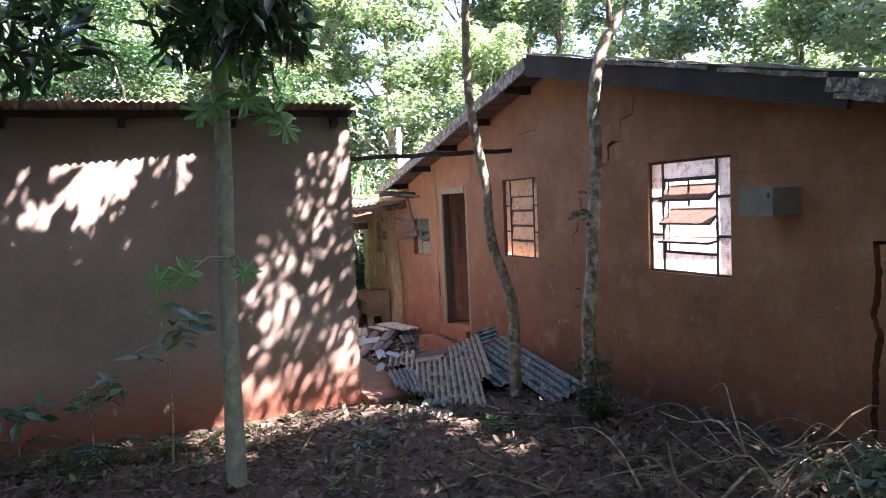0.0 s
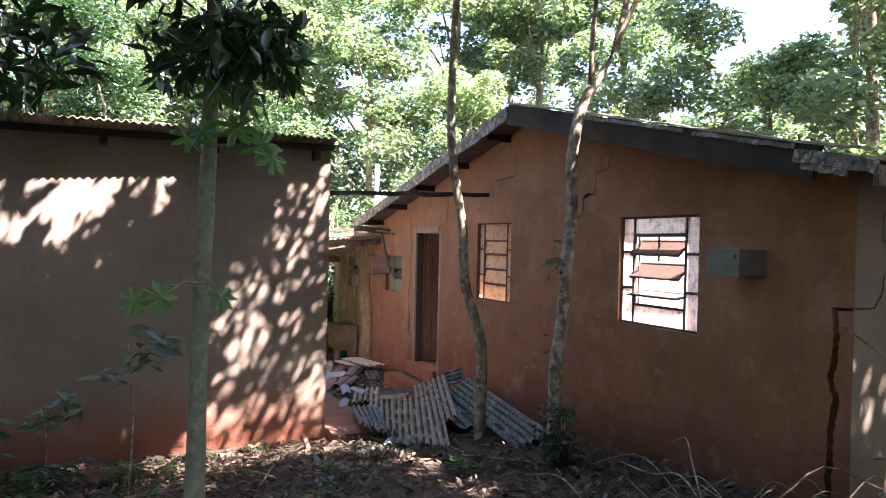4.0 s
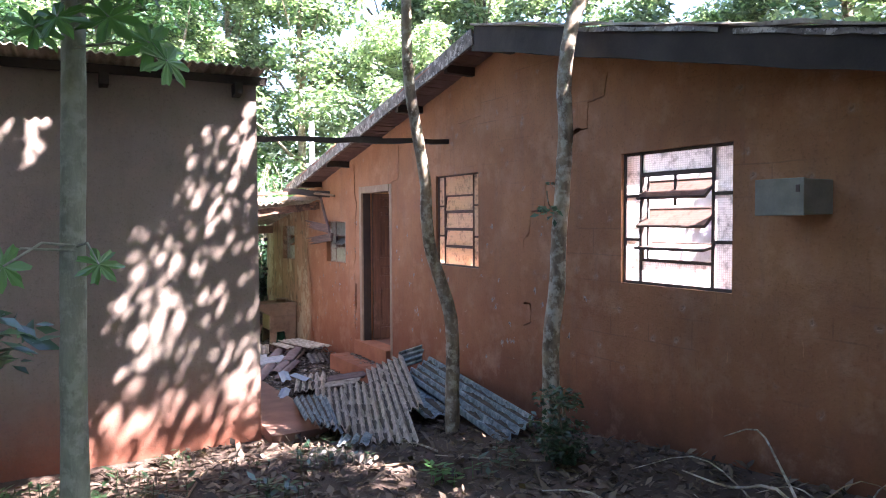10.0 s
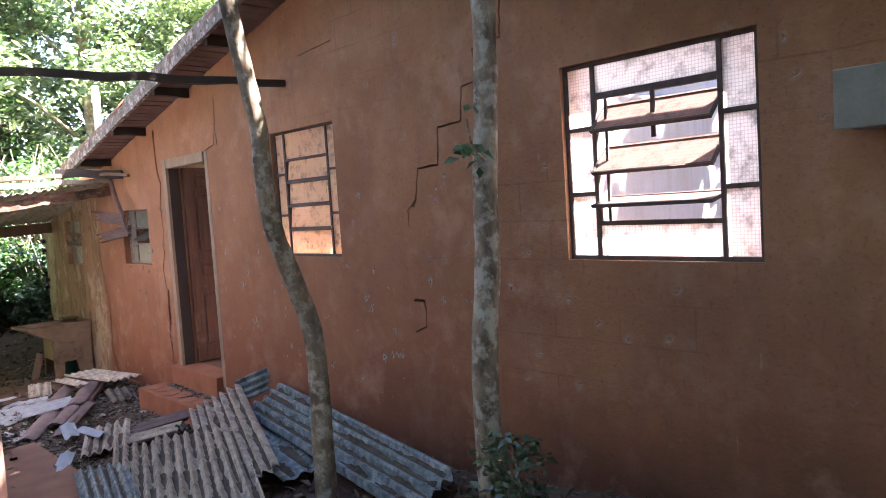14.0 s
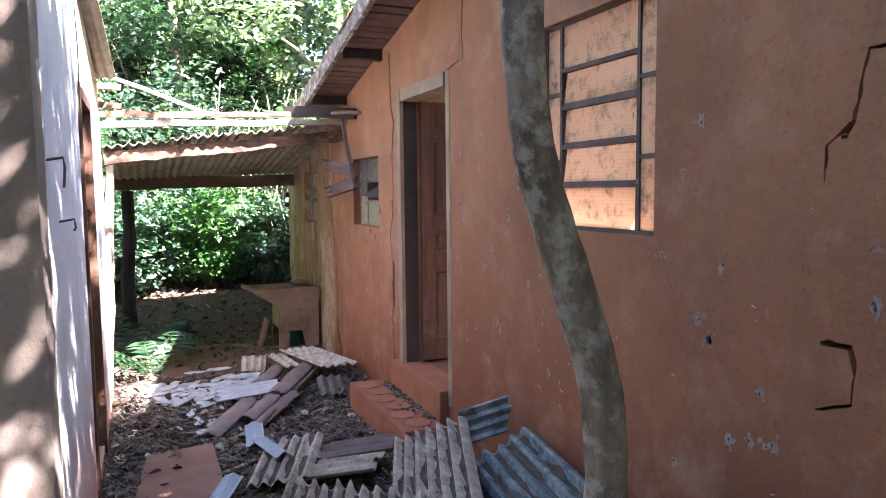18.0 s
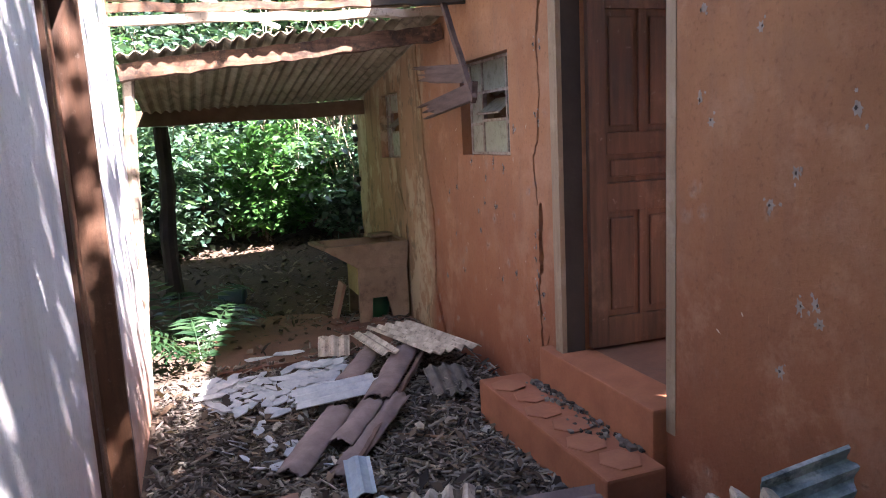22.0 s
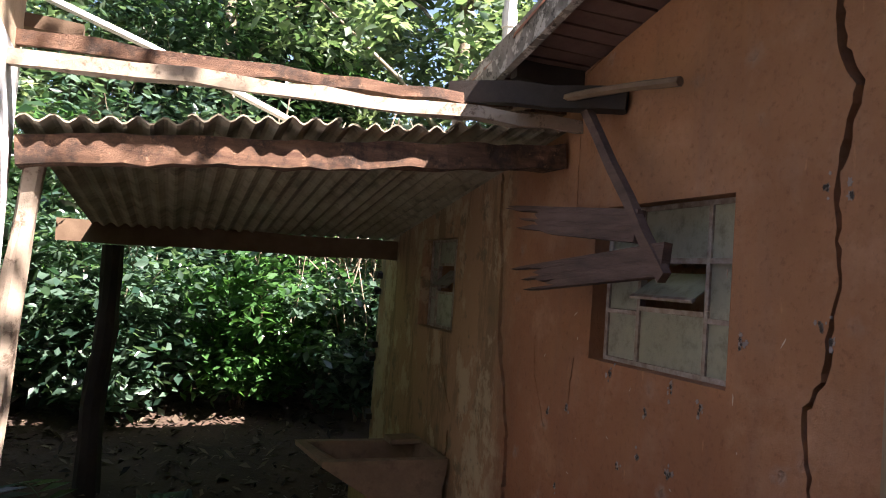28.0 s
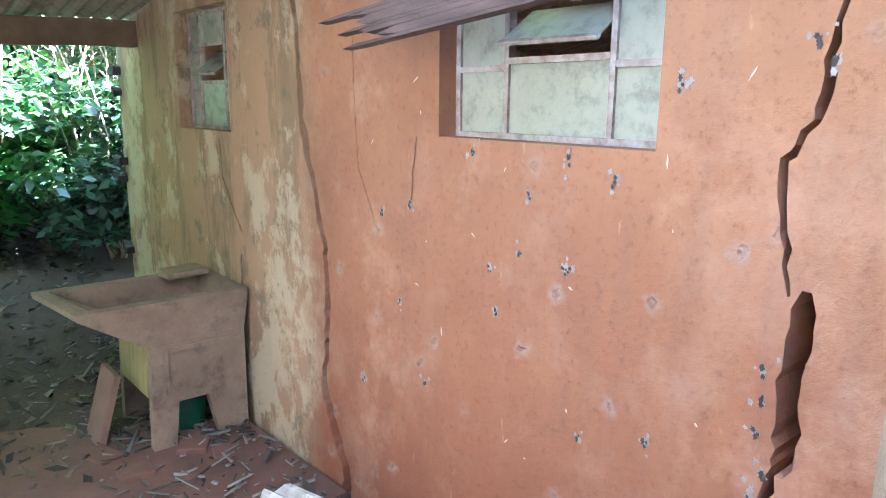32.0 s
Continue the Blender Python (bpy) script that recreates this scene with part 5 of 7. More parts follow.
part("twig", tube(bmesh.new(), smooth_line([(3.755, 5.48, 1.98), (3.66, 5.44, 2.0), (3.58, 5.42, 2.06), (3.56, 5.42, 2.16)], 4), [0.006] * 13, 5), M_BARK, sp)
leaf_cloud("leaves", [(3.60, 5.42, 2.03), (3.52, 5.42, 2.02), (3.65, 5.44, 1.97), (3.57, 5.42, 2.2)], [0.05, 0.05, 0.04, 0.04], 34, 0.055, sp, M_LEAFMID, seed=63, lenratio=1.6)


# trunk and crown stand out of view, added to darken the left side
trunk_tree("broad dark tree added out of view to shade the yard", [(-4.4, 2.2, 0.3), (-4.2, 2.4, 2.0), (-3.6, 2.7, 4.0), (-2.8, 3.0, 6.0)], (0.2, 0.17, 0.13, 0.08), M_BARK,
           [(-2.6, 3.0, 6.6), (-1.6, 2.2, 6.2), (-0.8, 3.4, 6.8), (-3.6, 4.2, 6.0), (-3.2, 1.6, 6.0), (-1.8, 4.4, 6.4), (-0.2, 2.0, 7.0), (-4.6, 3.2, 5.4), (-4.4, 5.0, 5.4)], [1.2, 1.1, 1.1, 1.1, 1.1, 1.0, 1.1, 1.0, 1.1], 9000, 0.15, M_LEAFDARK, 6,
           [([(-3.6, 2.7, 4.0), (-2.2, 2.6, 5.2), (-0.6, 2.6, 6.4)], 0.07), ([(-3.9, 2.6, 3.2), (-4.2, 3.8, 4.4), (-4.4, 4.8, 5.2)], 0.07)])


# unseen canopy, its clumps laid along sun rays to shade the yard ground
trunk_tree("tall leaning tree added out of view, its wide crown shading the yard", [(6.6, -3.4, 0.5), (6.2, -3.0, 2.5), (5.4, -2.0, 4.6), (4.6, -1.0, 6.4)], (0.22, 0.18, 0.14, 0.08), M_BARK,
           [(x + 0.3 * math.sin(3 * y), y, 6.9 + 0.5 * math.sin(2 * x + y)) for x in (2.0, 3.1, 4.2, 5.3, 6.4) for y in (-2.6, -1.4, -0.2, 1.0, 2.2) if x + y < 6.6], [0.8] * sum(x + y < 6.6 for x in (2.0, 3.1, 4.2, 5.3, 6.4) for y in (-2.6, -1.4, -0.2, 1.0, 2.2)), 21000, 0.17, M_LEAFDARK, 8,
           [([(5.4, -2.0, 4.6), (4.0, -1.6, 5.8), (2.4, -1.0, 6.7)], 0.08), ([(5.0, -1.5, 5.6), (4.6, 0.4, 6.4), (4.2, 2.0, 6.9)], 0.07)])


# unseen tree, added to break up the sun on the south wall
trunk_tree("leafy tree added out of view to shade the house corner", [(8.6, -1.6, 0.5), (8.4, -1.4, 2.6), (7.9, -1.0, 4.6), (7.4, -0.6, 6.2)], (0.16, 0.14, 0.1, 0.06), M_BARK,
           [(x + 0.25 * math.sin(4 * y), y, 6.5 + 0.5 * math.sin(2.3 * x + 1.7 * y)) for x in (6.1, 7.0, 7.9) for y in (-2.3, -1.3, -0.3, 0.6)], [0.68] * 12, 6500, 0.16, M_LEAF, 9,
           [([(7.9, -1.0, 4.6), (7.0, -1.4, 5.6), (6.2, -1.8, 6.4)], 0.06)])


# ---- woods round the place ----
def forest_tree(seed, h, spread, n, leaf, leafm, low=0.15):
    rng = random.Random(seed)
    t = thing("forest_tree", "leafy woodland tree in full green crown", "tree", "woodland trees")
    bm = bmesh.new()
    lean = rng.uniform(-0.4, 0.4), rng.uniform(-0.4, 0.4)
    tube(bm, smooth_line([(0, 0, -0.3), (lean[0] * 0.4, lean[1] * 0.4, h * 0.35), (lean[0], lean[1], h * 0.8)], 5), list(np.linspace(0.14, 0.05, 11)), 8, 0.08)
    cs, ss = [], []
    for i in range(46):
        a = rng.uniform(0, 6.28)
        z = h * (low + (1 - low) * rng.random() ** 0.8)
        r = spread * (0.35 + 0.65 * math.sin(math.pi * min(1, (z / h - low * 0.5) / 1.05))) * rng.uniform(0.2, 1)
        cs.append((r * math.cos(a), r * math.sin(a), z))
        ss.append(rng.uniform(0.3, 0.85) * spread * 0.38)
    for c in cs[:9]:
        z0 = c[2] * 0.7
        f = min(1, z0 / (h * 0.8))
        tube(bm, [(lean[0] * f, lean[1] * f, z0), (c[0] * 0.5, c[1] * 0.5, c[2] * 0.88), c], [0.05, 0.03, 0.012], 5)
    part("trunk", bm, M_BARK, t, smooth=True)
    leaf_cloud("crown", cs, ss, n, leaf, t, leafm, seed=seed, squash=0.7)
    return t


PROTO = [forest_tree(11, 8.5, 2.6, 15000, 0.17, M_LEAF), forest_tree(12, 7.0, 2.4, 15000, 0.15, M_LEAFBRIGHT, 0.03), forest_tree(13, 11.0, 3.0, 16000, 0.19, M_LEAF),
         forest_tree(14, 6.0, 2.2, 13000, 0.13, M_LEAFDARK, 0.03)]
SPOTS = [(-6.5, 9.5, 3), (-5.2, 6.6, 3), (-4.6, 11.5, 3), (-6.0, 3.0, 3), (-8.5, 6, 0), (-9, 12, 2), (-5, 15, 3), (-1.5, 15.5, 3), (0.2, 17.8, 0), (1.6, 19.5, 1), (3.4, 18.6, 3), (4.6, 20, 1), (6.3, 18.4, 0), (8.5, 17, 1),
         (2.5, 22.5, 2), (-2.5, 20.5, 2), (6, 24, 2), (10, 21, 2), (11.5, 13, 0), (12, 8, 2), (11.5, 3.5, 0), (12, -1.5, 2), (8.5, -3.5, 1), (-9, -1, 2), (-4, -5, 0), (2, -7, 2), (6.5, -6.5, 0), (13.5, 17, 2),
         # trees in this row with y below 1 are unseen, added to block sky light
         (4.2, -2.0, 2), (2.8, -3.4, 0), (2.0, -1.9, 0), (5.6, -4.4, 2), (0.6, -4.0, 1), (-7, 19, 2), (-11, 16, 0), (15, 10.5, 2), (15, 4, 0), (-0.5, 24, 0), (14, 24, 2), (-12, 4, 2), (3.6, 25, 1), (0, 14.2, 3), (12, 19, 2), (-4.9, 8.6, 3), (-5.6, 10.6, 3), (15.5, 13.2, 1), (4.6, -2.4, 3), (9.2, 0.6, 3), (-3.2, 0.3, 3), (-3.2, -1.9, 3), (-1.0, -2.6, 3)]


def plant_woods():
    rng = random.Random(5)
    used = set()
    for x, y, k in SPOTS:
        s = rng.uniform(0.9, 1.2)
        m = Matrix.Translation((x, y, gz(x, y) - 0.05)) @ Matrix.Rotation(rng.uniform(0, 6.28), 4, 'Z') @ Matrix.Scale(s, 4)
        if k not in used:
            used.add(k)
            PROTO[k].matrix_basis = m
        else:
            c = copy_thing(PROTO[k], Matrix.Identity(4))
            c.matrix_basis = m


plant_woods()


# ---- more growth ----
def bush(x, y, r, h, n, leaf, leafm, label, seed, stems=5):
    b = thing("bush", label, "bush")
    rng = random.Random(seed)
    z0 = gz(x, y)
    bm = bmesh.new()
    cs, ss = [], []
    for k in range(stems):
        a = rng.uniform(0, 6.28)
        q = r * rng.uniform(0.3, 0.9)
        top = (x + q * math.cos(a), y + q * math.sin(a), z0 + h * rng.uniform(0.5, 1.0))
        tube(bm, [(x + rng.uniform(-0.05, 0.05), y + rng.uniform(-0.05, 0.05), z0 - 0.05), ((x + top[0]) / 2, (y + top[1]) / 2, z0 + h * 0.5), top], [0.012, 0.008, 0.004], 5)
        for f in (0.28, 0.6, 1.0):
            cs.append((x + (top[0] - x) * f, y + (top[1] - y) * f, z0 + (top[2] - z0) * f))
            ss.append(r * rng.uniform(0.35, 0.6))
    part("stem", bm, M_BARK, b)
    leaf_cloud("foliage", cs, ss, n, leaf, b, leafm, seed=seed, squash=0.5)
    return b


bush(3.58, 5.2, 0.3, 0.5, 900, 0.05, M_LEAFDARK, "small dark shrub at the foot of a tree", 21)
bush(-3.3, 8.2, 1.0, 3.2, 12000, 0.09, M_LEAFDARK, "dark dense thicket beside the outbuilding", 22, 9)
bush(-3.6, 6.4, 1.1, 3.6, 12000, 0.09, M_LEAFDARK, "dark dense thicket beside the outbuilding", 23, 9)
bush(-4.6, 5.0, 1.2, 3.6, 11000, 0.1, M_LEAFDARK, "dark dense thicket in deep shade", 24, 9)
for k, (x, y, r, h) in enumerate(((0.9, 16.6, 1.1, 2.4), (2.6, 17.0, 1.2, 2.8), (4.2, 16.8, 1.1, 2.6), (5.8, 16.4, 1.0, 2.4), (3.3, 17.8, 1.4, 4.2), (1.6, 18.2, 1.4, 4.4), (5.2, 18.0, 1.4, 4.0), (-0.6, 17.0, 1.2, 3.0), (2.2, 16.0, 0.9, 1.9), (3.4, 16.2, 0.9, 2.0), (4.5, 15.9, 0.8, 2.2), (1.2, 16.0, 0.9, 2.0))):
    bush(x, y, r, h, 4500, 0.115, (M_LEAFLOBED, M_LEAFMID, M_LEAFMID)[k % 3], "leafy green shrub at the wood's edge", 30 + k, 9)


def far_woods():
    rng = random.Random(9)
    cs, ss = [], []
    for k in range(560):
        a = rng.uniform(0, 6.283)
        d = rng.uniform(24, 34)
        cs.append((2 + d * math.cos(a), 7 + d * math.sin(a), rng.uniform(0.5, 10.0)))
        ss.append(rng.uniform(1.4, 2.8))
    ob = leaf_cloud("far_woods", cs, ss, 120000, 0.36, None, M_LEAF, seed=77)
    tagged(ob, "distant green woodland closing the view all round", "woods", kind="stuff")


far_woods()


def litter():
    """Dry leaves over the yard and the corridor."""
    rng = np.random.default_rng(6)
    n = 60000
    x = rng.uniform(-3.4, 4.3, n)
    y = rng.uniform(0.8, 18, n)
    dens = np.where(y < 12.2, 1.0, 0.6)
    keep = (rng.random(n) < dens) & ~((x < 2.2) & (y > 7.8) & (y < 12) & (x > -2.5))
    x, y = x[keep], y[keep]
    n = len(x)
    z = np.array([gz(a, b) for a, b in zip(x, y)]) + rng.uniform(0.002, 0.03, n)
    ang = rng.uniform(0, 6.283, n)
    tilt = rng.normal(0, 0.35, n)
    ax = np.stack([np.cos(ang), np.sin(ang), tilt], 1)
    sd = np.stack([-np.sin(ang), np.cos(ang), rng.normal(0, 0.4, n)], 1)
    ln = (0.028 + 0.085 * rng.random(n) ** 1.6)[:, None]
    wd = ln * rng.uniform(0.25, 0.55, n)[:, None]
    p = np.stack([x, y, z], 1)
    curl = rng.uniform(0.0, 0.4, n)[:, None] * np.array([0, 0, 1.0]) * ln
    v = np.stack([p, p + ax * ln * 0.5 + sd * wd * 0.5 + curl * 0.6, p + ax * ln + curl * 0.3, p + ax * ln * 0.5 - sd * wd * 0.5 + curl * 0.4], 1)
    me = bpy.data.meshes.new("leaf_litter")
    base = np.arange(n)[:, None] * 4
    tri = np.concatenate([base + [0, 1, 2], base + [0, 2, 3]], 1).reshape(-1, 3)
    me.vertices.add(n * 4)
    me.vertices.foreach_set("co", v.reshape(-1))
    me.loops.add(len(tri) * 3)
    me.loops.foreach_set("vertex_index", tri.reshape(-1))
    me.polygons.add(len(tri))
    me.polygons.foreach_set("loop_start", np.arange(len(tri)) * 3)
    me.update(calc_edges=True)
    me.materials.append(M_LITTER)
    tagged(new("leaf_litter", me), "brown dry leaves scattered over the ground", "leaf litter", kind="stuff")


litter()


# ---- fallen sheets and rubble ----
def trough_soil(width, length, pitch, amp, sag, ragged, twist, seed):
    """Uneven ribbons of washed-in soil along the troughs of a sheet."""
    rng = random.Random(seed)
    bm = bmesh.new()
    steps = max(6, int(length / 0.045))
    for k in range(-9, 9):
        x = (k + 0.5) * pitch
        if abs(x) > width / 2 - pitch * 0.3:
            continue
        off = rng.uniform(0, 99)
        last = None
        for j in range(steps + 1):
            v = 0.01 + 0.98 * j / steps
            y = (-length / 2 + ragged * 0.6) + (length - ragged * 1.2) * v
            hw = pitch * (0.165 + 0.22 * noise.noise((off, y * 5, 0)) + 0.14 * noise.noise((off, y * 19, 3)))
            if hw < pitch * 0.05:
                last = None
                continue
            row = []
            for u in (-1, -0.4, 0.4, 1):
                xx = x + u * hw
                z = amp * math.cos(2 * math.pi * xx / pitch) - sag * 4 * v * (1 - v) + twist * (v - 0.5) * xx + (0.0045 if abs(u) == 1 else 0.009 + 0.003 * rng.random())
                row.append(bm.verts.new((xx, y, z)))
            if last:
                for i in range(3):
                    bm.faces.new((last[i], last[i + 1], row[i + 1], row[i]))
            last = row
    for v in [v for v in bm.verts if not v.link_faces]:
        bm.verts.remove(v)
    return bm


def sheet(name, label, corners, material, pitch=0.054, ragged=0.05, amp=0.0125, sag=0.0, twist=0.0, group="fallen sheets"):
    """A corrugated sheet laid so that its low edge runs a to b and its length rises to c (over a's side)."""
    a, b, c = (Vector(p) for p in corners)
    xdir = (b - a)
    w = xdir.length
    xdir.normalize()
    ydir = c - a
    ln = ydir.length
    ydir = (ydir - xdir * ydir.dot(xdir)).normalized()
    zdir = xdir.cross(ydir)
    lean = (c - a) / ln
    t = thing(name, label, "roof sheet", group)
    bm = corrugated(w, ln, pitch, amp, 0.006, 10, sag, ragged, twist)
    mid = (a + b) / 2
    soil = trough_soil(w, ln, pitch, amp, sag, ragged, twist, int(abs(a.x + a.y) * 1000)) if pitch >= 0.07 and a.y < 10.8 else bmesh.new()
    for m in (bm, soil):
        for v in m.verts:
            v.co = mid + xdir * v.co.x + lean * (v.co.y + ln / 2) + zdir * v.co.z
    bmesh.ops.recalc_face_normals(bm, faces=bm.faces)
    ob = part("sheet", bm, material, t)
    if soil.verts:
        part("soil", soil, M_SOIL, ob, "dark soil and moss caught in the troughs")
    else:
        soil.free()
    return t


def rsheet(label, right_lo, right_hi, side, material, **kw):
    """A sheet by its right edge, from the near end to the far end, and the step across to its left edge."""
    a = Vector(right_lo) + Vector(side)
    return sheet("corrugated_sheet", label, [a, right_lo, Vector(right_hi) + Vector(side)], material, **kw)


rsheet("pale weathered corrugated sheet on top of the heap", (3.44, 7.04, 0.26), (4.08, 8.74, 0.40), (-0.26, 0.45, -0.24), M_FIBRO, pitch=0.085, amp=0.027, ragged=0.09)
rsheet("pale corrugated sheet running under another one", (3.046, 6.38, 0.13), (3.76, 8.2, 0.22), (-0.40, 0.55, -0.07), M_FIBRO, pitch=0.085, amp=0.027, ragged=0.10)
rsheet("grey corrugated sheet with dirty troughs on the heap", (2.72, 7.0, 0.16), (3.42, 8.9, 0.06), (-0.22, 0.33, -0.03), M_FIBRO, pitch=0.085, amp=0.027, ragged=0.16, sag=0.02)
rsheet("bluish crumpled sheet piece at the heap's edge", (2.66, 7.02, 0.16), (2.98, 8.35, 0.12), (-0.23, 0.38, 0.0), M_FIBRO_BLUE, pitch=0.08, amp=0.02, ragged=0.2, twist=0.35)
rsheet("long bluish corrugated sheet leaning along the wall foot", (4.0, 6.05, 0.30), (4.31, 8.45, 0.40), (-0.34, 0.03, -0.17), M_FIBRO_BLUE, pitch=0.08, amp=0.023, ragged=0.08)
sheet("corrugated_sheet", "mossy grey sheet flat among the leaves", [(2.05, 6.42, 0.11), (2.5, 6.12, 0.15), (2.36, 7.0, 0.08)], M_DARKSHEET, pitch=0.08, ragged=0.15)
rsheet("bluish sheet half hidden under others", (3.86, 7.2, 0.10), (4.06, 8.6, 0.20), (-0.26, 0.08, -0.05), M_FIBRO_BLUE, pitch=0.12, amp=0.012, ragged=0.06)
sheet("corrugated_sheet", "bluish sheet piece bent up against the wall", [(3.98, 8.66, 0.24), (4.02, 8.74, 0.42), (4.31, 8.60, 0.32)], M_FIBRO_BLUE, pitch=0.06, amp=0.014, ragged=0.05)
sheet("corrugated_sheet", "dark grey corrugated piece lying in the rubble", [(2.93, 9.20, -0.01), (3.28, 9.12, 0.02), (3.16, 9.78, 0.05)], M_FIBRO, pitch=0.075, amp=0.018, ragged=0.05)
sheet("corrugated_sheet", "pale blue-grey curled sheet scrap on the heap", [(3.16, 9.40, 0.07), (3.28, 9.36, 0.06), (3.05, 9.75, 0.10)], M_FIBRO_PALEBLUE, pitch=0.14, amp=0.018, ragged=0.08)
sheet("corrugated_sheet", "dusty pinkish sheet strip before the steps", [(3.36, 9.36, 0.02), (3.46, 9.58, 0.03), (3.86, 9.22, 0.07)], M_CLAYTILE, pitch=0.085, amp=0.017, ragged=0.1)
sheet("corrugated_sheet", "dusty sheet strip in the rubble", [(3.22, 9.18, 0.0), (3.34, 9.38, 0.01), (3.66, 9.02, 0.05)], M_FIBRO, pitch=0.085, amp=0.016, ragged=0.08)
sheet("corrugated_sheet", "upturned pale scrap by the rubble", [(3.05, 10.0, -0.05), (3.17, 9.98, -0.04), (3.08, 10.26, 0.03)], M_FIBRO_PALEBLUE, pitch=0.1, amp=0.015, ragged=0.05)
sheet("corrugated_sheet", "narrow bluish scrap on the cement", [(2.68, 9.05, -0.02), (2.78, 9.0, -0.02), (2.86, 9.42, 0.02)], M_FIBRO_PALEBLUE, pitch=0.09, amp=0.012, ragged=0.05)
sheet("corrugated_sheet", "small broken sheet piece at the heap's foot", [(2.45, 6.72, 0.13), (2.66, 6.55, 0.16), (2.62, 6.98, 0.15)], M_FIBRO_BLUE, pitch=0.08, amp=0.014, ragged=0.08)
sheet("corrugated_sheet", "pale sheet lying on top of the rubble by the wall", [(3.92, 11.36, 0.075), (4.26, 11.37, 0.075), (3.66, 12.22, 0.09)], M_FIBRO, 0.076, ragged=0.07, amp=0.015)
sheet("corrugated_sheet", "pale broken sheet tip beside the larger one", [(3.60, 11.52, 0.075), (3.74, 11.50, 0.08), (3.53, 12.2, 0.06)], M_FIBRO, 0.08, ragged=0.06, amp=0.012)
sheet("corrugated_sheet", "dark dusty corrugated piece under the pale sheet", [(3.80, 11.0, -0.09), (4.06, 10.95, -0.09), (3.86, 11.48, 0.0)], M_DARKSHEET, 0.08, ragged=0.12, amp=0.014)
sheet("corrugated_sheet", "small broken sheet piece standing in the rubble", [(3.30, 12.22, -0.1), (3.52, 12.14, -0.1), (3.33, 12.32, 0.05)], M_FIBRO, 0.075, ragged=0.03)
sheet("corrugated_sheet", "pale sheet strip across the rubble", [(2.97, 11.41, -0.02), (2.97, 11.15, -0.04), (3.55, 11.42, 0.01)], M_FIBRO_WHITE, 0.09, ragged=0.05)


def wavy_strip(a, b, width, label, material):
    """A long trough broken from a large-waved sheet."""
    t = thing("trough_tile", label, "roof tile", "fallen trough tiles")
    a, b = Vector(a), Vector(b)
    d = (b - a).normalized()
    side = d.cross(Vector((0, 0, 1))).normalized()
    up = side.cross(d)
    bm = bmesh.new()
    rows = []
    n, m = 9, 10
    rng = random.Random(int(a.x * 100))
    for j in range(m + 1):
        p_i = j
        w = width * rng.uniform(0.9, 1.0)
        row = []
        for th in (0.0, 0.010):
            for i in range(n + 1):
                u = i / n - 0.5
                end = (rng.uniform(0, 0.05) if j in (0, m) else 0)
                p = a.lerp(b, j / m) + d * (end if j == 0 else -end) + side * (u * w) + up * (0.019 * math.cos(u * math.pi * 1.1) + 0.012 * noise.noise((p_i * 1.3, u * 3, a.x * 9)) - th)
                row.append(bm.verts.new(p))
        rows.append(row)
    k = n + 1
    for r, q in zip(rows, rows[1:]):
        for i in range(n):
            bm.faces.new((r[i], r[i + 1], q[i + 1], q[i]))
            bm.faces.new((r[k + i], q[k + i], q[k + i + 1], r[k + i + 1]))
        bm.faces.new((r[0], q[0], q[k], r[k]))
        bm.faces.new((r[n], r[k + n], q[k + n], q[n]))
    for r in (rows[0], rows[-1]):
        for i in range(n):
            bm.faces.new((r[i], r[k + i], r[k + i + 1], r[i + 1]))
    bmesh.ops.recalc_face_normals(bm, faces=bm.faces)
    part("trough", bm, material, t, smooth=True)


for k, (a, b, w) in enumerate((((2.84, 10.42, -0.09), (3.23, 11.02, -0.02), 0.17), ((3.12, 10.58, -0.05), (3.41, 10.98, 0.0), 0.14), ((3.05, 10.32, -0.10), (3.59, 11.04, -0.01), 0.13),
                               ((3.42, 10.98, 0.0), (3.87, 11.78, 0.04), 0.17), ((3.32, 11.38, -0.02), (3.68, 11.95, 0.03), 0.16))):
    wavy_strip(a, b, w, "dusty mauve-brown roof trough broken at its end" if k < 3 else "dusty mauve-brown roof trough under the pale sheet", M_CLAYTILE)
t = thing("thin_batten", "thin dark batten beside the fallen troughs", "batten")
part("batten", beam(bmesh.new(), (3.06, 10.20, -0.09), (3.95, 11.66, 0.02), 0.022, 0.03, 0.004, 10), M_PURPLEWOOD, t)


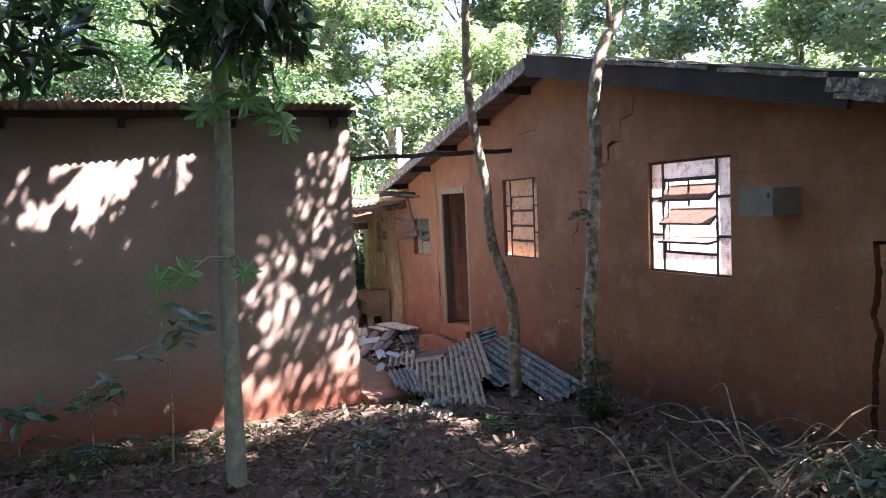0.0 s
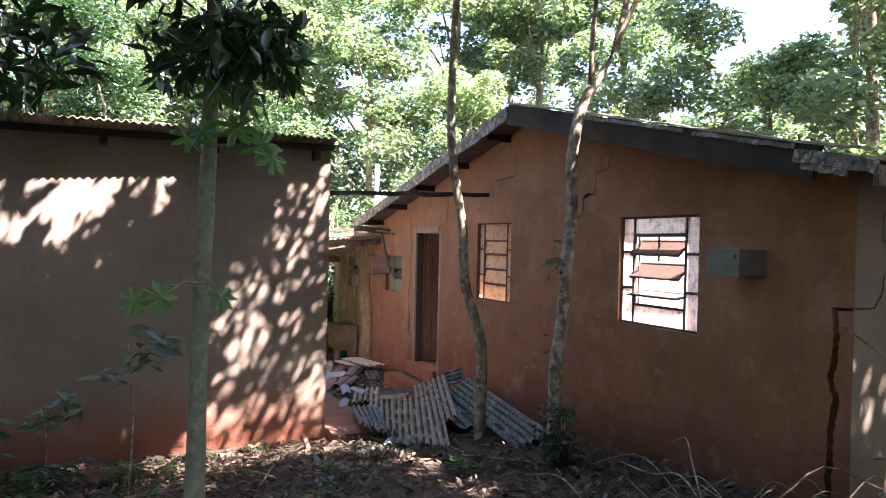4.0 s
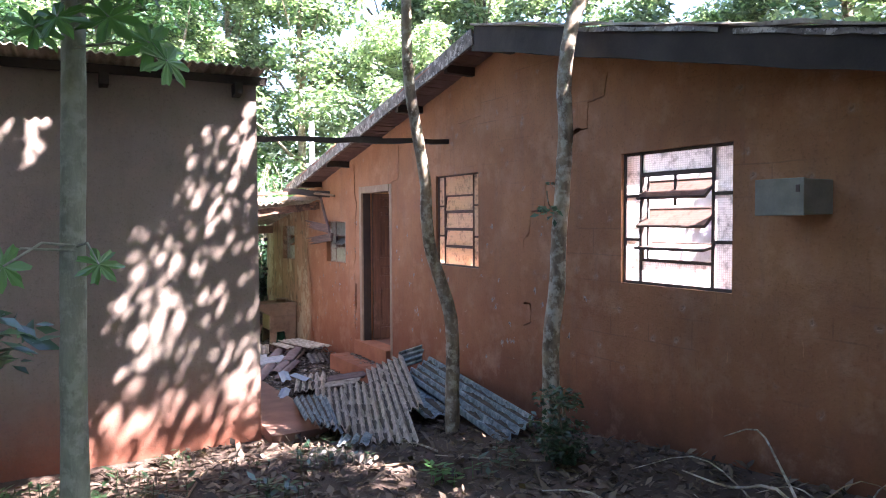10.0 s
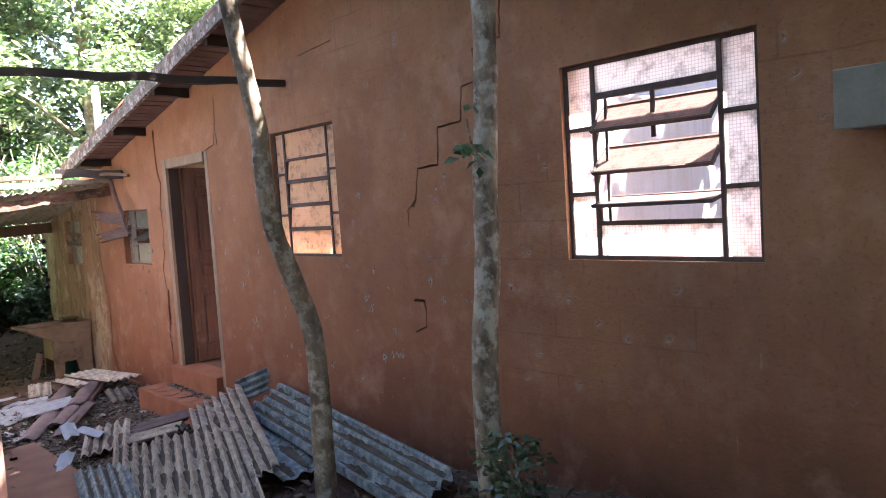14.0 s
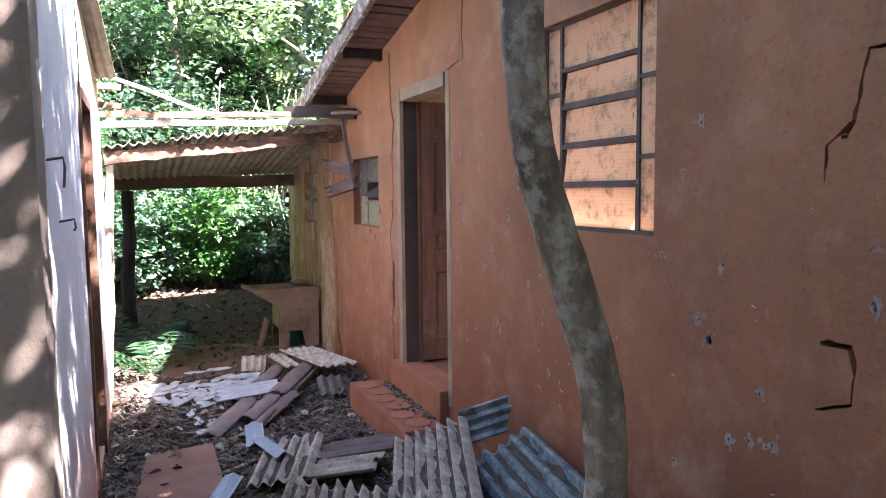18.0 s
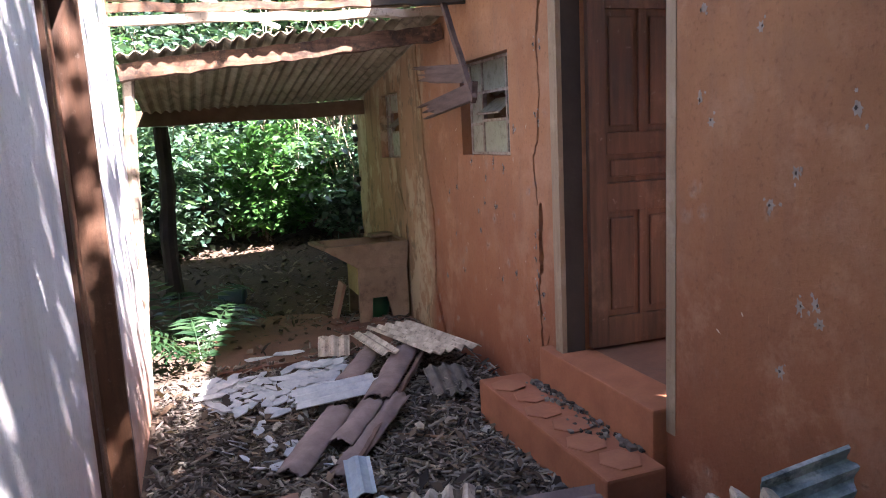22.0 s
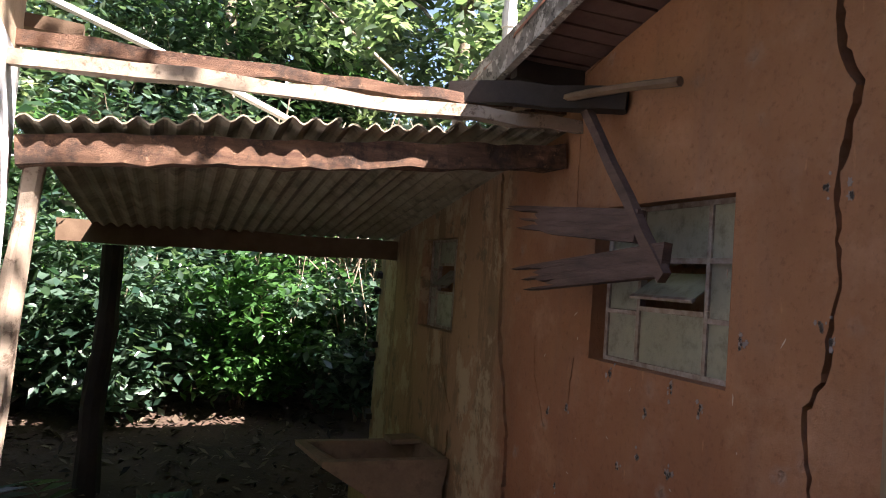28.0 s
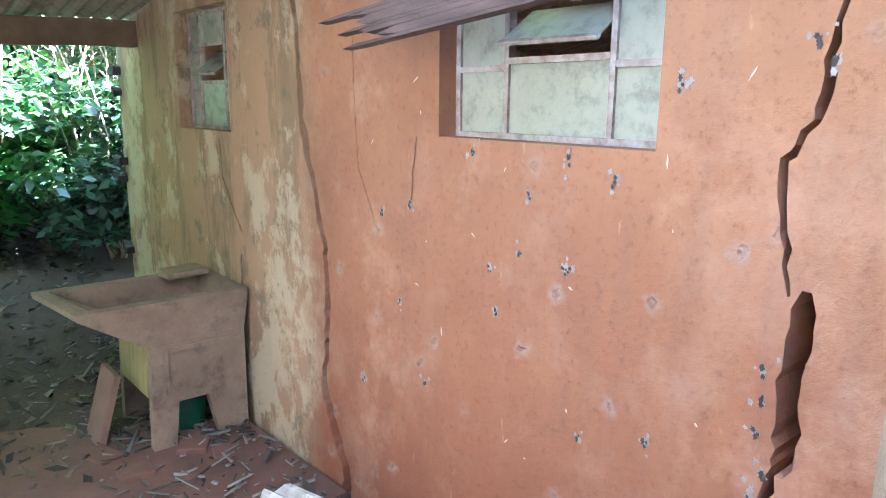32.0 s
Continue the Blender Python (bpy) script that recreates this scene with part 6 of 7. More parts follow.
def flakes():
    """Broken bits of sheet in the corridor."""
    rng = random.Random(12)
    for k in range(296):
        if k < 160:
            x, y = rng.uniform(2.5, 3.5), 11.85 + rng.gauss(0, 0.22)
        elif k < 200:
            x, y = rng.uniform(2.5, 3.3), rng.uniform(10.3, 11.4)
        elif k < 250:
            x, y = rng.uniform(2.4, 4.0), rng.uniform(8.3, 11.0)
        else:
            x, y = rng.uniform(2.3, 3.4), rng.uniform(7.9, 9.0)
        l, w = (rng.uniform(0.10, 0.24) + 0.14 * rng.random() ** 4, rng.uniform(0.022, 0.055)) if k < 160 else (rng.uniform(0.05, 0.22), rng.uniform(0.03, 0.06))
        bm = bmesh.new()
        n = rng.choice((5, 6, 7))
        top = []
        for i in range(n):
            a = 6.283 * i / n + rng.uniform(-0.3, 0.3)
            top.append((l / 2 * math.cos(a) * rng.uniform(0.7, 1.1), w / 2 * math.sin(a) * rng.uniform(0.8, 1.2)))
        hi = [bm.verts.new((u, v, 0.004 + 0.012 * math.sin(v * 60))) for u, v in top]
        lo = [bm.verts.new((u, v, -0.003 + 0.012 * math.sin(v * 60))) for u, v in top]
        bm.faces.new(hi)
        bm.faces.new(lo[::-1])
        for i in range(n):
            bm.faces.new((lo[i], lo[(i + 1) % n], hi[(i + 1) % n], hi[i]))
        t = part("sheet_fragment", bm, M_FIBRO_WHITE if k < 190 or rng.random() < 0.4 else M_FIBRO)
        tagged(t, "broken pale flake of fibre-cement sheet on the ground", "rubble", "sheet fragments")
        t.matrix_basis = pose(x, y, gz(x, y) + rng.uniform(0.02, 0.07 if k < 160 else 0.04), rng.uniform(-9, 9), rng.uniform(-9, 9), rng.gauss(12, 28) if k < 160 else rng.uniform(0, 180))


flakes()

sl = thing("concrete_slab", "broken red-brown cement slab by the outbuilding corner", "slab")
bm = bbox(2.17, 2.85, 7.6, 10.2, -0.4, 0.03, jitter=0.03)
for v in bm.verts:  # it sinks and narrows towards the corridor
    if v.co.y > 9:
        v.co.x = max(v.co.x, 2.44)
        v.co.z -= 0.105
part("slab", bm, M_CONCRETE_RED, sl)
sl = thing("floor_slab", "red earth-stained cement floor under the lean-to", "slab")
part("slab", bbox(2.6, 4.32, 12.35, 14.4, -0.4, -0.14, jitter=0.02), M_FLOORRED, sl)


# ---- things on the house wall ----
def wall_box():
    t = thing("wall_box", "grey metal meter box fixed high on the wall", "meter box")
    part("body", bbox(4.075, WX - 0.002, 3.81, 4.105, 1.975, 2.175, bevel=0.008), M_METALBOX, t)
    part("lid", bbox(4.06, 4.075, 3.805, 4.11, 1.97, 2.18, bevel=0.004), M_METALBOX, t)
    part("latch", bbox(4.053, 4.06, 3.83, 3.85, 2.10, 2.14), M_IRON, t)


wall_box()


def splintered_board(a, b, h, label):
    """A plank whose far end b is broken to splinters."""
    t = thing("broken_board", label, "board", "broken boards")
    a, b = Vector(a), Vector(b)
    d = b - a
    up = Vector((0.1, 0, 1)).normalized()
    out = d.cross(up).normalized() * 0.017
    rng = random.Random(int(a.z * 100))
    bm = bmesh.new()
    cuts = (0.0, 0.09, 0.30, 0.44, 0.52, 0.78, 0.90, 1.0)
    for u, w in zip(cuts, cuts[1:]):
        f = rng.choice((0.68, 0.80, 0.92, 1.0)) + rng.uniform(-0.05, 0.04)
        z0, z1 = h * (u - 0.5), h * (w - 0.5)
        tip = z0 + (z1 - z0) * rng.uniform(0.0, 1.0)
        f0 = f - rng.uniform(0.03, 0.16)
        pts = [a + up * z0, a + d * f0 + up * z0, a + d * f + up * tip, a + d * f0 + up * (z1 - 0.001), a + up * (z1 - 0.001)]
        A = [bm.verts.new(p - out) for p in pts]
        B = [bm.verts.new(p + out) for p in pts]
        bm.faces.new(A)
        bm.faces.new(B[::-1])
        for k in range(5):
            bm.faces.new((A[k], B[k], B[(k + 1) % 5], A[(k + 1) % 5]))
    bmesh.ops.recalc_face_normals(bm, faces=bm.faces)
    part("plank", bm, M_PURPLEWOOD, t)


splintered_board((4.19, 11.29, 1.835), (4.17, 12.31, 1.92), 0.115, "splintered brown plank hanging from the strut")
splintered_board((4.18, 11.13, 1.722), (4.16, 12.125, 1.63), 0.11, "splintered brown plank nailed to the strut")
t = thing("strut", "thin brown wooden strut against the wall", "strut")
part("bar", beam(bmesh.new(), (4.24, 11.76, 2.34), (4.165, 11.12, 1.665), 0.03, 0.045, 0.003, 5), M_PURPLEWOOD, t)
t = thing("rusty_rod", "bent rusty rod sticking out under the eave", "rod")
part("rod", tube(bmesh.new(), smooth_line([(4.25, 11.2, 2.32), (4.2, 11.55, 2.36), (4.1, 12.0, 2.38), (4.0, 12.35, 2.4)], 4), [0.018] * 13, 7, 0.1), M_WOOD, t)
t = thing("lean_to_plate", "dark rotten timber end at the wall", "timber")
part("timber", beam(bmesh.new(), (3.8, 12.15, 2.42), (4.34, 11.62, 2.36), 0.07, 0.09, 0.008, 5), M_DARKWOOD, t)
t = thing("pole", "pale slanting pole behind the lean-to", "pole")
part("pole", tube(bmesh.new(), [(1.75, 13.5, 3.02), (2.52, 13.5, 2.77), (3.4, 13.5, 2.44)], [0.022] * 3, 7), M_PIPE, t)
t = thing("vent_pipe", "white plastic vent pipe above the roof", "pipe")
part("pipe", tube(bmesh.new(), [(5.0, 14.2, 2.0), (5.0, 14.2, 3.82)], [0.05] * 2, 10), M_PIPE, t)
part("collar", tube(bmesh.new(), [(5.0, 14.2, 3.58), (5.0, 14.2, 3.72)], [0.06] * 2, 10), M_PIPE, t)
t = thing("bucket", "green plastic bucket under the laundry tank", "bucket")
part("body", tube(bmesh.new(), [(4.08, 13.42, -0.22), (4.08, 13.42, 0.05)], [0.085, 0.11], 14), M_GREENPLASTIC, t, smooth=True)
t = thing("leaning_tile", "red clay tile leaning on the tank leg", "tile")
ob = part("tile", bbox(-0.015, 0.015, -0.11, 0.11, 0, 0.40, bevel=0.005), M_CONCRETE_RED, t)
t.matrix_basis = pose(3.665, 13.5, -0.2, 0, 16, 0)
for k, (x, y) in enumerate(((3.72, 13.05), (3.9, 12.9), (4.1, 13.0), (3.66, 13.3), (4.0, 13.12))):
    b_ = part("brick_piece", bbox(-0.07, 0.07, -0.05, 0.05, 0, 0.07, bevel=0.006, jitter=0.012), M_FLOORRED)
    tagged(b_, "broken red brick by the laundry tank", "brick", "brick pieces")
    b_.matrix_basis = pose(x, y, -0.19, 0, 0, 37 * k)
t = thing("tub", "dark blue-green plastic tub lying on its side", "tub")
part("body", tube(bmesh.new(), [(2.70, 14.36, -0.035), (2.72, 14.36, -0.035), (2.94, 14.31, -0.03)], [0.085, 0.092, 0.115], 18), M_BLACKPLASTIC, t, smooth=True)
part("rim", tube(bmesh.new(), [(2.935, 14.311, -0.03), (2.95, 14.307, -0.03)], [0.124, 0.124], 18), M_BLACKPLASTIC, t, smooth=True)


def wall_chips():
    """Places where the paint has burst off, with a dark pit in the middle, and pale scratches."""
    wall = bpy.data.objects["wall_west"]
    rng = random.Random(71)
    spots = [(8.5, 1.15), (8.27, 1.24), (8.27, 1.14), (8.14, 1.17), (8.12, 1.3), (8.84, 0.89), (7.96, 0.93), (9.03, 1.19), (8.72, 1.49), (9.32, 1.47), (9.09, 1.77), (9.36, 1.88), (8.3, 0.71), (8.93, 1.3), (8.82, 0.83), (8.97, 0.63),
             (8.2, 1.03), (8.38, 1.2), (11.64, 1.29), (11.56, 0.96), (11.44, 1.02), (11.28, 1.01), (11.53, 0.83), (12.23, 0.4), (11.13, 1.26), (11.41, 1.19), (10.98, 1.48), (7.35, 1.71), (7.26, 1.89), (7.15, 1.36), (7.25, 1.16)]
    spots += [(6.48, 1.82), (6.58, 1.31), (6.46, 1.19), (6.27, 1.19), (7.2, 1.09), (6.96, 0.96), (7.08, 0.76), (6.94, 0.78), (7.46, 1.39), (7.73, 0.63), (9.38, 1.56), (11.86, 0.5), (11.0, 0.62), (6.1, 0.95), (5.9, 1.3), (7.26, 1.16), (7.2, 1.09), (7.1, 0.756), (7.0, 0.775), (6.9, 0.79), (6.57, 1.316), (7.73, 0.62), (8.9, 0.87), (7.37, 0.57), (6.39, 1.965),
              (11.28, 1.295), (12.1, 1.06), (11.94, 1.1), (11.27, 1.01), (10.86, 0.24), (12.0, 0.75), (11.2, 0.55)]
    spots += [(10.735, 0.89), (10.73, 0.82), (10.715, 0.66), (10.735, 0.60), (10.66, 0.56), (10.72, 0.5), (10.655, 0.42), (10.66, 1.52), (10.70, 1.56), (10.63, 1.9), (10.70, 1.93), (10.74, 0.75)]
    for y, z in spots:
        bm = bmesh.new()
        big = y < 9.5
        blobs = [(0, 0, rng.uniform(0.011, 0.021) if big else rng.uniform(0.006, 0.011), 0)]
        blobs += [(rng.gauss(0, 0.016), rng.gauss(0, 0.02), rng.uniform(0.003, 0.008), 0) for _ in range(rng.randint(1, 4))]
        blobs += [(rng.gauss(0, 0.005), rng.gauss(0, 0.007), rng.uniform(0.004, 0.007), 1) for _ in range(1 if big else 3)]
        for k, (dy, dz, r, dark) in enumerate(blobs):
            n, tall = 12, rng.uniform(0.9, 1.7)
            x = 0.0012 + 0.0004 * k
            rim = [bm.verts.new((WX - x, y + dy + r * math.cos(a) * q, z + dz + r * tall * math.sin(a) * q)) for a, q in ((6.283 * i / n, rng.uniform(0.55, 0.75) if i % 2 else rng.uniform(0.85, 1.35)) for i in range(n))]
            bm.faces.new(rim[::-1]).material_index = dark
            back = [bm.verts.new((WX + 0.002, v.co.y, v.co.z)) for v in rim]
            for i in range(n):
                bm.faces.new((rim[i], rim[(i + 1) % n], back[(i + 1) % n], back[i]))
        ob = part("chip", bm, M_CHIP, wall)
        ob.data.materials.append(M_DARKWOOD)
    for k in range(60):
        y, z = (rng.uniform(7.7, 8.6), rng.uniform(0.55, 1.05)) if k < 26 else (rng.uniform(10.8, 12.3), rng.uniform(0.4, 1.7)) if k < 44 else (rng.uniform(6.6, 9.3), rng.uniform(0.5, 2.4))
        l, w, a = rng.uniform(0.004, 0.018), rng.uniform(0.001, 0.003), rng.uniform(0, 3.14)
        ca, sa = math.cos(a), math.sin(a)
        bm = bmesh.new()
        rim = [bm.verts.new((WX - 0.0013, y + u * ca - v * sa, z + u * sa + v * ca)) for u, v in ((-l, 0), (-l * 0.2, -w), (l, -w * 0.3), (l * 0.4, w))]
        bm.faces.new(rim[::-1])
        back = [bm.verts.new((WX + 0.002, v.co.y, v.co.z)) for v in rim]
        for i in range(4):
            bm.faces.new((rim[i], rim[(i + 1) % 4], back[(i + 1) % 4], back[i]))
        part("scratch", bm, M_SCRATCH, wall)


wall_chips()


# ---- small plants ----
def fern(x, y, n, length, label, material, seed):
    """Arching fronds of paired leaflets."""
    t = thing("fern", label, "fern")
    rng = random.Random(seed)
    z0 = gz(x, y)
    for k in range(n):
        a = rng.uniform(0, 6.283)
        L = length * rng.uniform(0.6, 1.1)
        rise = rng.uniform(0.5, 1.0)
        bm = bmesh.new()
        prev = None
        for i in range(13):
            f = i / 12
            c = Vector((x + math.cos(a) * L * f, y + math.sin(a) * L * f, z0 + L * (rise * f * 2.1 - 1.6 * rise * f * f)))
            if prev is not None:
                d = (c - prev).normalized()
                side = d.cross(Vector((0, 0, 1))).normalized()
                for sgn in (-1, 1):
                    ll = L * 0.32 * math.sin(math.pi * (0.12 + 0.85 * f)) * rng.uniform(0.85, 1.1)
                    tip = c + side * sgn * ll + d * ll * 0.4 - Vector((0, 0, ll * 0.25))
                    w = d * L * 0.028
                    mid = (c + tip) / 2 + Vector((0, 0, 0.01))
                    v = [bm.verts.new(p) for p in (c, mid - w, tip, mid + w)]
                    bm.faces.new((v[0], v[1], v[2]))
                    bm.faces.new((v[0], v[2], v[3]))
                q = [bm.verts.new(p) for p in (prev - side * 0.003, prev + side * 0.003, c + side * 0.003, c - side * 0.003)]
                bm.faces.new(q)
            prev = c
        part("frond", bm, material, t)


fern(2.5, 12.75, 12, 0.62, "green fern in sunlight by the wall end", M_LEAFDARK, 1)
fern(2.36, 13.4, 9, 0.7, "green fern by the wall end", M_LEAFDARK, 2)
# the M_LEAFBRIGHT ferns have sunlight put into their leaf colour
for k, (x, y, L, n, m) in enumerate(((-2.3, 5.7, 0.6, 11, M_LEAFMID), (-1.9, 6.1, 0.55, 9, M_LEAFDARK), (-1.5, 5.3, 0.5, 8, M_LEAFBRIGHT), (-2.7, 5.1, 0.6, 11, M_LEAFMID), (-1.2, 7.0, 0.5, 7, M_LEAFDARK), (-0.5, 7.2, 0.45, 7, M_LEAFDARK), (-1.2, 4.9, 0.42, 8, M_LEAFBRIGHT),
                                     (-2.1, 4.8, 0.5, 10, M_LEAFMID), (-3.0, 5.9, 0.6, 9, M_LEAFDARK), (-1.75, 6.9, 0.55, 8, M_LEAFDARK), (-0.75, 5.0, 0.3, 6, M_LEAFBRIGHT), (-2.6, 4.5, 0.5, 10, M_LEAFDARK))):
    fern(x, y, n, L, "ferny green undergrowth on the shaded yard floor", m, 40 + k)
for k, (x, y, L) in enumerate(((-1.0, 4.7, 0.25), (-0.4, 4.5, 0.2), (-1.7, 4.6, 0.3))):
    bush(x, y, L, L * 0.8, 260, 0.07, M_LEAFLOBED, "low broad-leaved green plant on the yard floor", 140 + k, 6)


def weed(x, y, n, leaf, seed, material):
    t = thing("weed", "small green weed among dry leaves", "weed", "weeds")
    rng = random.Random(seed)
    z0 = gz(x, y)
    bm = bmesh.new()
    for k in range(n):
        px, py = x + rng.gauss(0, 0.12), y + rng.gauss(0, 0.12)
        h = rng.uniform(0.05, 0.18)
        tube(bm, [(px, py, z0 - 0.02), (px + rng.uniform(-0.02, 0.02), py, z0 + h)], [0.003, 0.002], 4)
        for j in range(5):
            a = rng.uniform(0, 6.283)
            l = leaf * rng.uniform(0.6, 1.2)
            c = Vector((px, py, z0 + h * rng.uniform(0.5, 1)))
            d = Vector((math.cos(a), math.sin(a), rng.uniform(-0.2, 0.5)))
            s_ = Vector((-math.sin(a), math.cos(a), 0)) * l * 0.22
            v = [bm.verts.new(p) for p in (c, c + d * l * 0.5 + s_, c + d * l, c + d * l * 0.5 - s_)]
            bm.faces.new(v[:3])
            bm.faces.new((v[0], v[2], v[3]))
    part("foliage", bm, material, t)


rw = random.Random(15)
for k in range(46):
    x, y = (rw.uniform(-1.0, 3.4), rw.uniform(2.2, 7.2)) if k < 34 else (rw.uniform(-2.2, 1.9), rw.uniform(6.4, 7.6))
    weed(x, y, rw.randint(4, 9), rw.uniform(0.05, 0.1), 100 + k, M_LEAFLOBED if k % 3 == 0 else M_LEAFDARK)


def sapling(x, y, h, seed):
    t = thing("sapling", "thin sapling with hanging dark leaves", "sapling")
    rng = random.Random(seed)
    z0 = gz(x, y)
    part("stem", tube(bmesh.new(), smooth_line([(x, y, z0 - 0.05), (x + 0.03, y, z0 + h * 0.5), (x - 0.02, y, z0 + h)], 3), [0.008] * 7, 5), M_BARK, t)
    cs = [(x + rng.uniform(-0.22, 0.22), y + rng.uniform(-0.15, 0.15), z0 + h * rng.uniform(0.75, 1.08)) for _ in range(5)]
    leaf_cloud("leaves", cs, [0.13] * 5, 48, 0.17, t, M_LEAFMID, seed=seed, lenratio=2.3)


sapling(0.12, 6.4, 1.25, 51)
sapling(-0.55, 7.2, 0.7, 52)
sapling(-1.15, 7.3, 0.55, 53)


def papaya_leaf(bm, c, r, tilt, turn, rng):
    """One broad lobed leaf."""
    m = Matrix.Translation(c) @ Matrix.Rotation(turn, 4, 'Z') @ Matrix.Rotation(tilt, 4, 'X')
    n = 42
    mid = bm.verts.new(m @ Vector((0, 0, 0)))
    rim = []
    for i in range(n):
        a = 6.283 * i / n
        lobe = abs(math.cos(a * 3.5)) ** 1.2
        rr = r * (0.42 + 0.58 * lobe) * (0.55 if abs(a - 3.14) < 0.25 else 1) * (0.92 + 0.08 * math.cos(i * 2.6))
        rim.append(bm.verts.new(m @ Vector((rr * math.cos(a), rr * math.sin(a), -0.18 * rr * rr / r + rng.uniform(-0.01, 0.01)))))
    for i in range(n):
        bm.faces.new((mid, rim[i], rim[(i + 1) % n]))


def papaya():
    t = thing("papaya_leaves", "broad lobed bright green leaves hanging from the slim tree", "foliage")
    rng = random.Random(31)
    for x, y, z, r, ti in ((0.51, 5.2, 2.90, 0.16, 1.1), (0.73, 5.2, 2.93, 0.17, 1.2), (0.91, 5.2, 2.83, 0.18, 1.15), (0.98, 5.15, 2.74, 0.15, 1.3), (0.95, 5.2, 3.45, 0.2, 1.1), (1.19, 5.2, 3.49, 0.21, 1.2), (1.11, 5.2, 3.31, 0.18, 1.0),
                           (0.42, 5.2, 2.84, 0.14, 1.0), (0.27, 5.2, 1.755, 0.14, 1.2), (0.66, 5.2, 1.75, 0.12, 1.1), (0.10, 5.2, 1.73, 0.12, 1.2), (0.6, 5.2, 3.2, 0.2, 1.1), (0.78, 5.1, 3.12, 0.17, 1.2)):
        bm = bmesh.new()
        papaya_leaf(bm, Vector((x, y, z)), r, ti + rng.uniform(-0.2, 0.2), rng.uniform(-0.6, 0.6), rng)
        part("leaf", bm, M_LEAFLOBED, t)
        part("stalk", tube(bmesh.new(), [(x, y, z), ((x + 0.58) / 2, (y + 5.45) / 2, z + 0.1), (0.58, 5.45, z + 0.08)], [0.006, 0.007, 0.008], 5), M_BARKGREEN, t)
    h = thing("hanging_branch", "drooping branch of long dark leaves overhead", "foliage")
    part("twig", tube(bmesh.new(), smooth_line([(0.6, 5.45, 4.2), (-0.6, 5.1, 4.0), (-1.8, 5.2, 4.0), (-3.2, 5.8, 3.9)], 4), [0.02] * 13, 6), M_BARK, h)
    br = random.Random(62)
    cs = [(br.uniform(-4.2, 0.9), br.uniform(4.6, 5.9), 0) for _ in range(58)]
    cs = [(x, y, 3.18 + 0.22 * math.sin(1.7 * x + 1) + br.uniform(0.0, 1.3) + max(0.0, -x - 2.2) * -0.35) for x, y, _ in cs]
    leaf_cloud("leaves", cs, [br.uniform(0.22, 0.42) for _ in cs], 9000, 0.19, h, M_LEAFDARK, flat=1.0, seed=61, lenratio=3.4)


papaya()


def twig_heap():
    """Dry branches and stalks heaped beside the way."""
    t = thing("brush_heap", "heap of dry grey branches and stalks", "brush heap")
    rng = random.Random(17)
    for k in range(150):
        bm = bmesh.new()
        x, y = (rng.uniform(2.5, 4.1), rng.uniform(1.6, 3.4)) if k < 90 else (rng.uniform(3.9, 5.6), rng.uniform(1.2, 2.8))
        z = gz(x, y) + rng.uniform(0.0, 0.28)
        a = rng.uniform(-1.2, 1.9)
        L = rng.uniform(0.4, 1.4)
        pts = [(x + math.cos(a) * L * f + rng.uniform(-0.03, 0.03), y + math.sin(a) * L * f * 0.7, z + rng.uniform(0.1, 0.5) * L * f * (1.25 - f) * 1.6) for f in (0, 0.3, 0.6, 1.0)]
        if max(p[0] for p in pts) > 4.3 and max(p[1] for p in pts) > 3.0:
            continue
        r = rng.uniform(0.003, 0.010)
        tube(bm, smooth_line(pts, 3), list(np.linspace(r, r * 0.4, 10)), 5)
        part("branch", bm, M_BARK if k % 3 else M_WOOD, t)
    cs = [(rng.uniform(2.8, 5.4), rng.uniform(1.6, 2.8), rng.uniform(0.65, 1.05)) for _ in range(12)]
    leaf_cloud("leaves", cs, [0.28] * 12, 900, 0.09, t, M_LEAFDARK, seed=18)
    for k in range(5):
        bm = bmesh.new()
        x, y = rng.uniform(3.6, 5.2), rng.uniform(1.3, 2.3)
        pts = smooth_line([(x, y, 0.4), (x - 0.1, y + rng.uniform(-0.2, 0.3), 1.2), (x - rng.uniform(0, 0.5), y + rng.uniform(-0.3, 0.8), rng.uniform(1.6, 2.1))], 4)
        tube(bm, pts, list(np.linspace(0.012, 0.004, len(pts))), 5)
        part("stem", bm, M_BARK, t)


twig_heap()


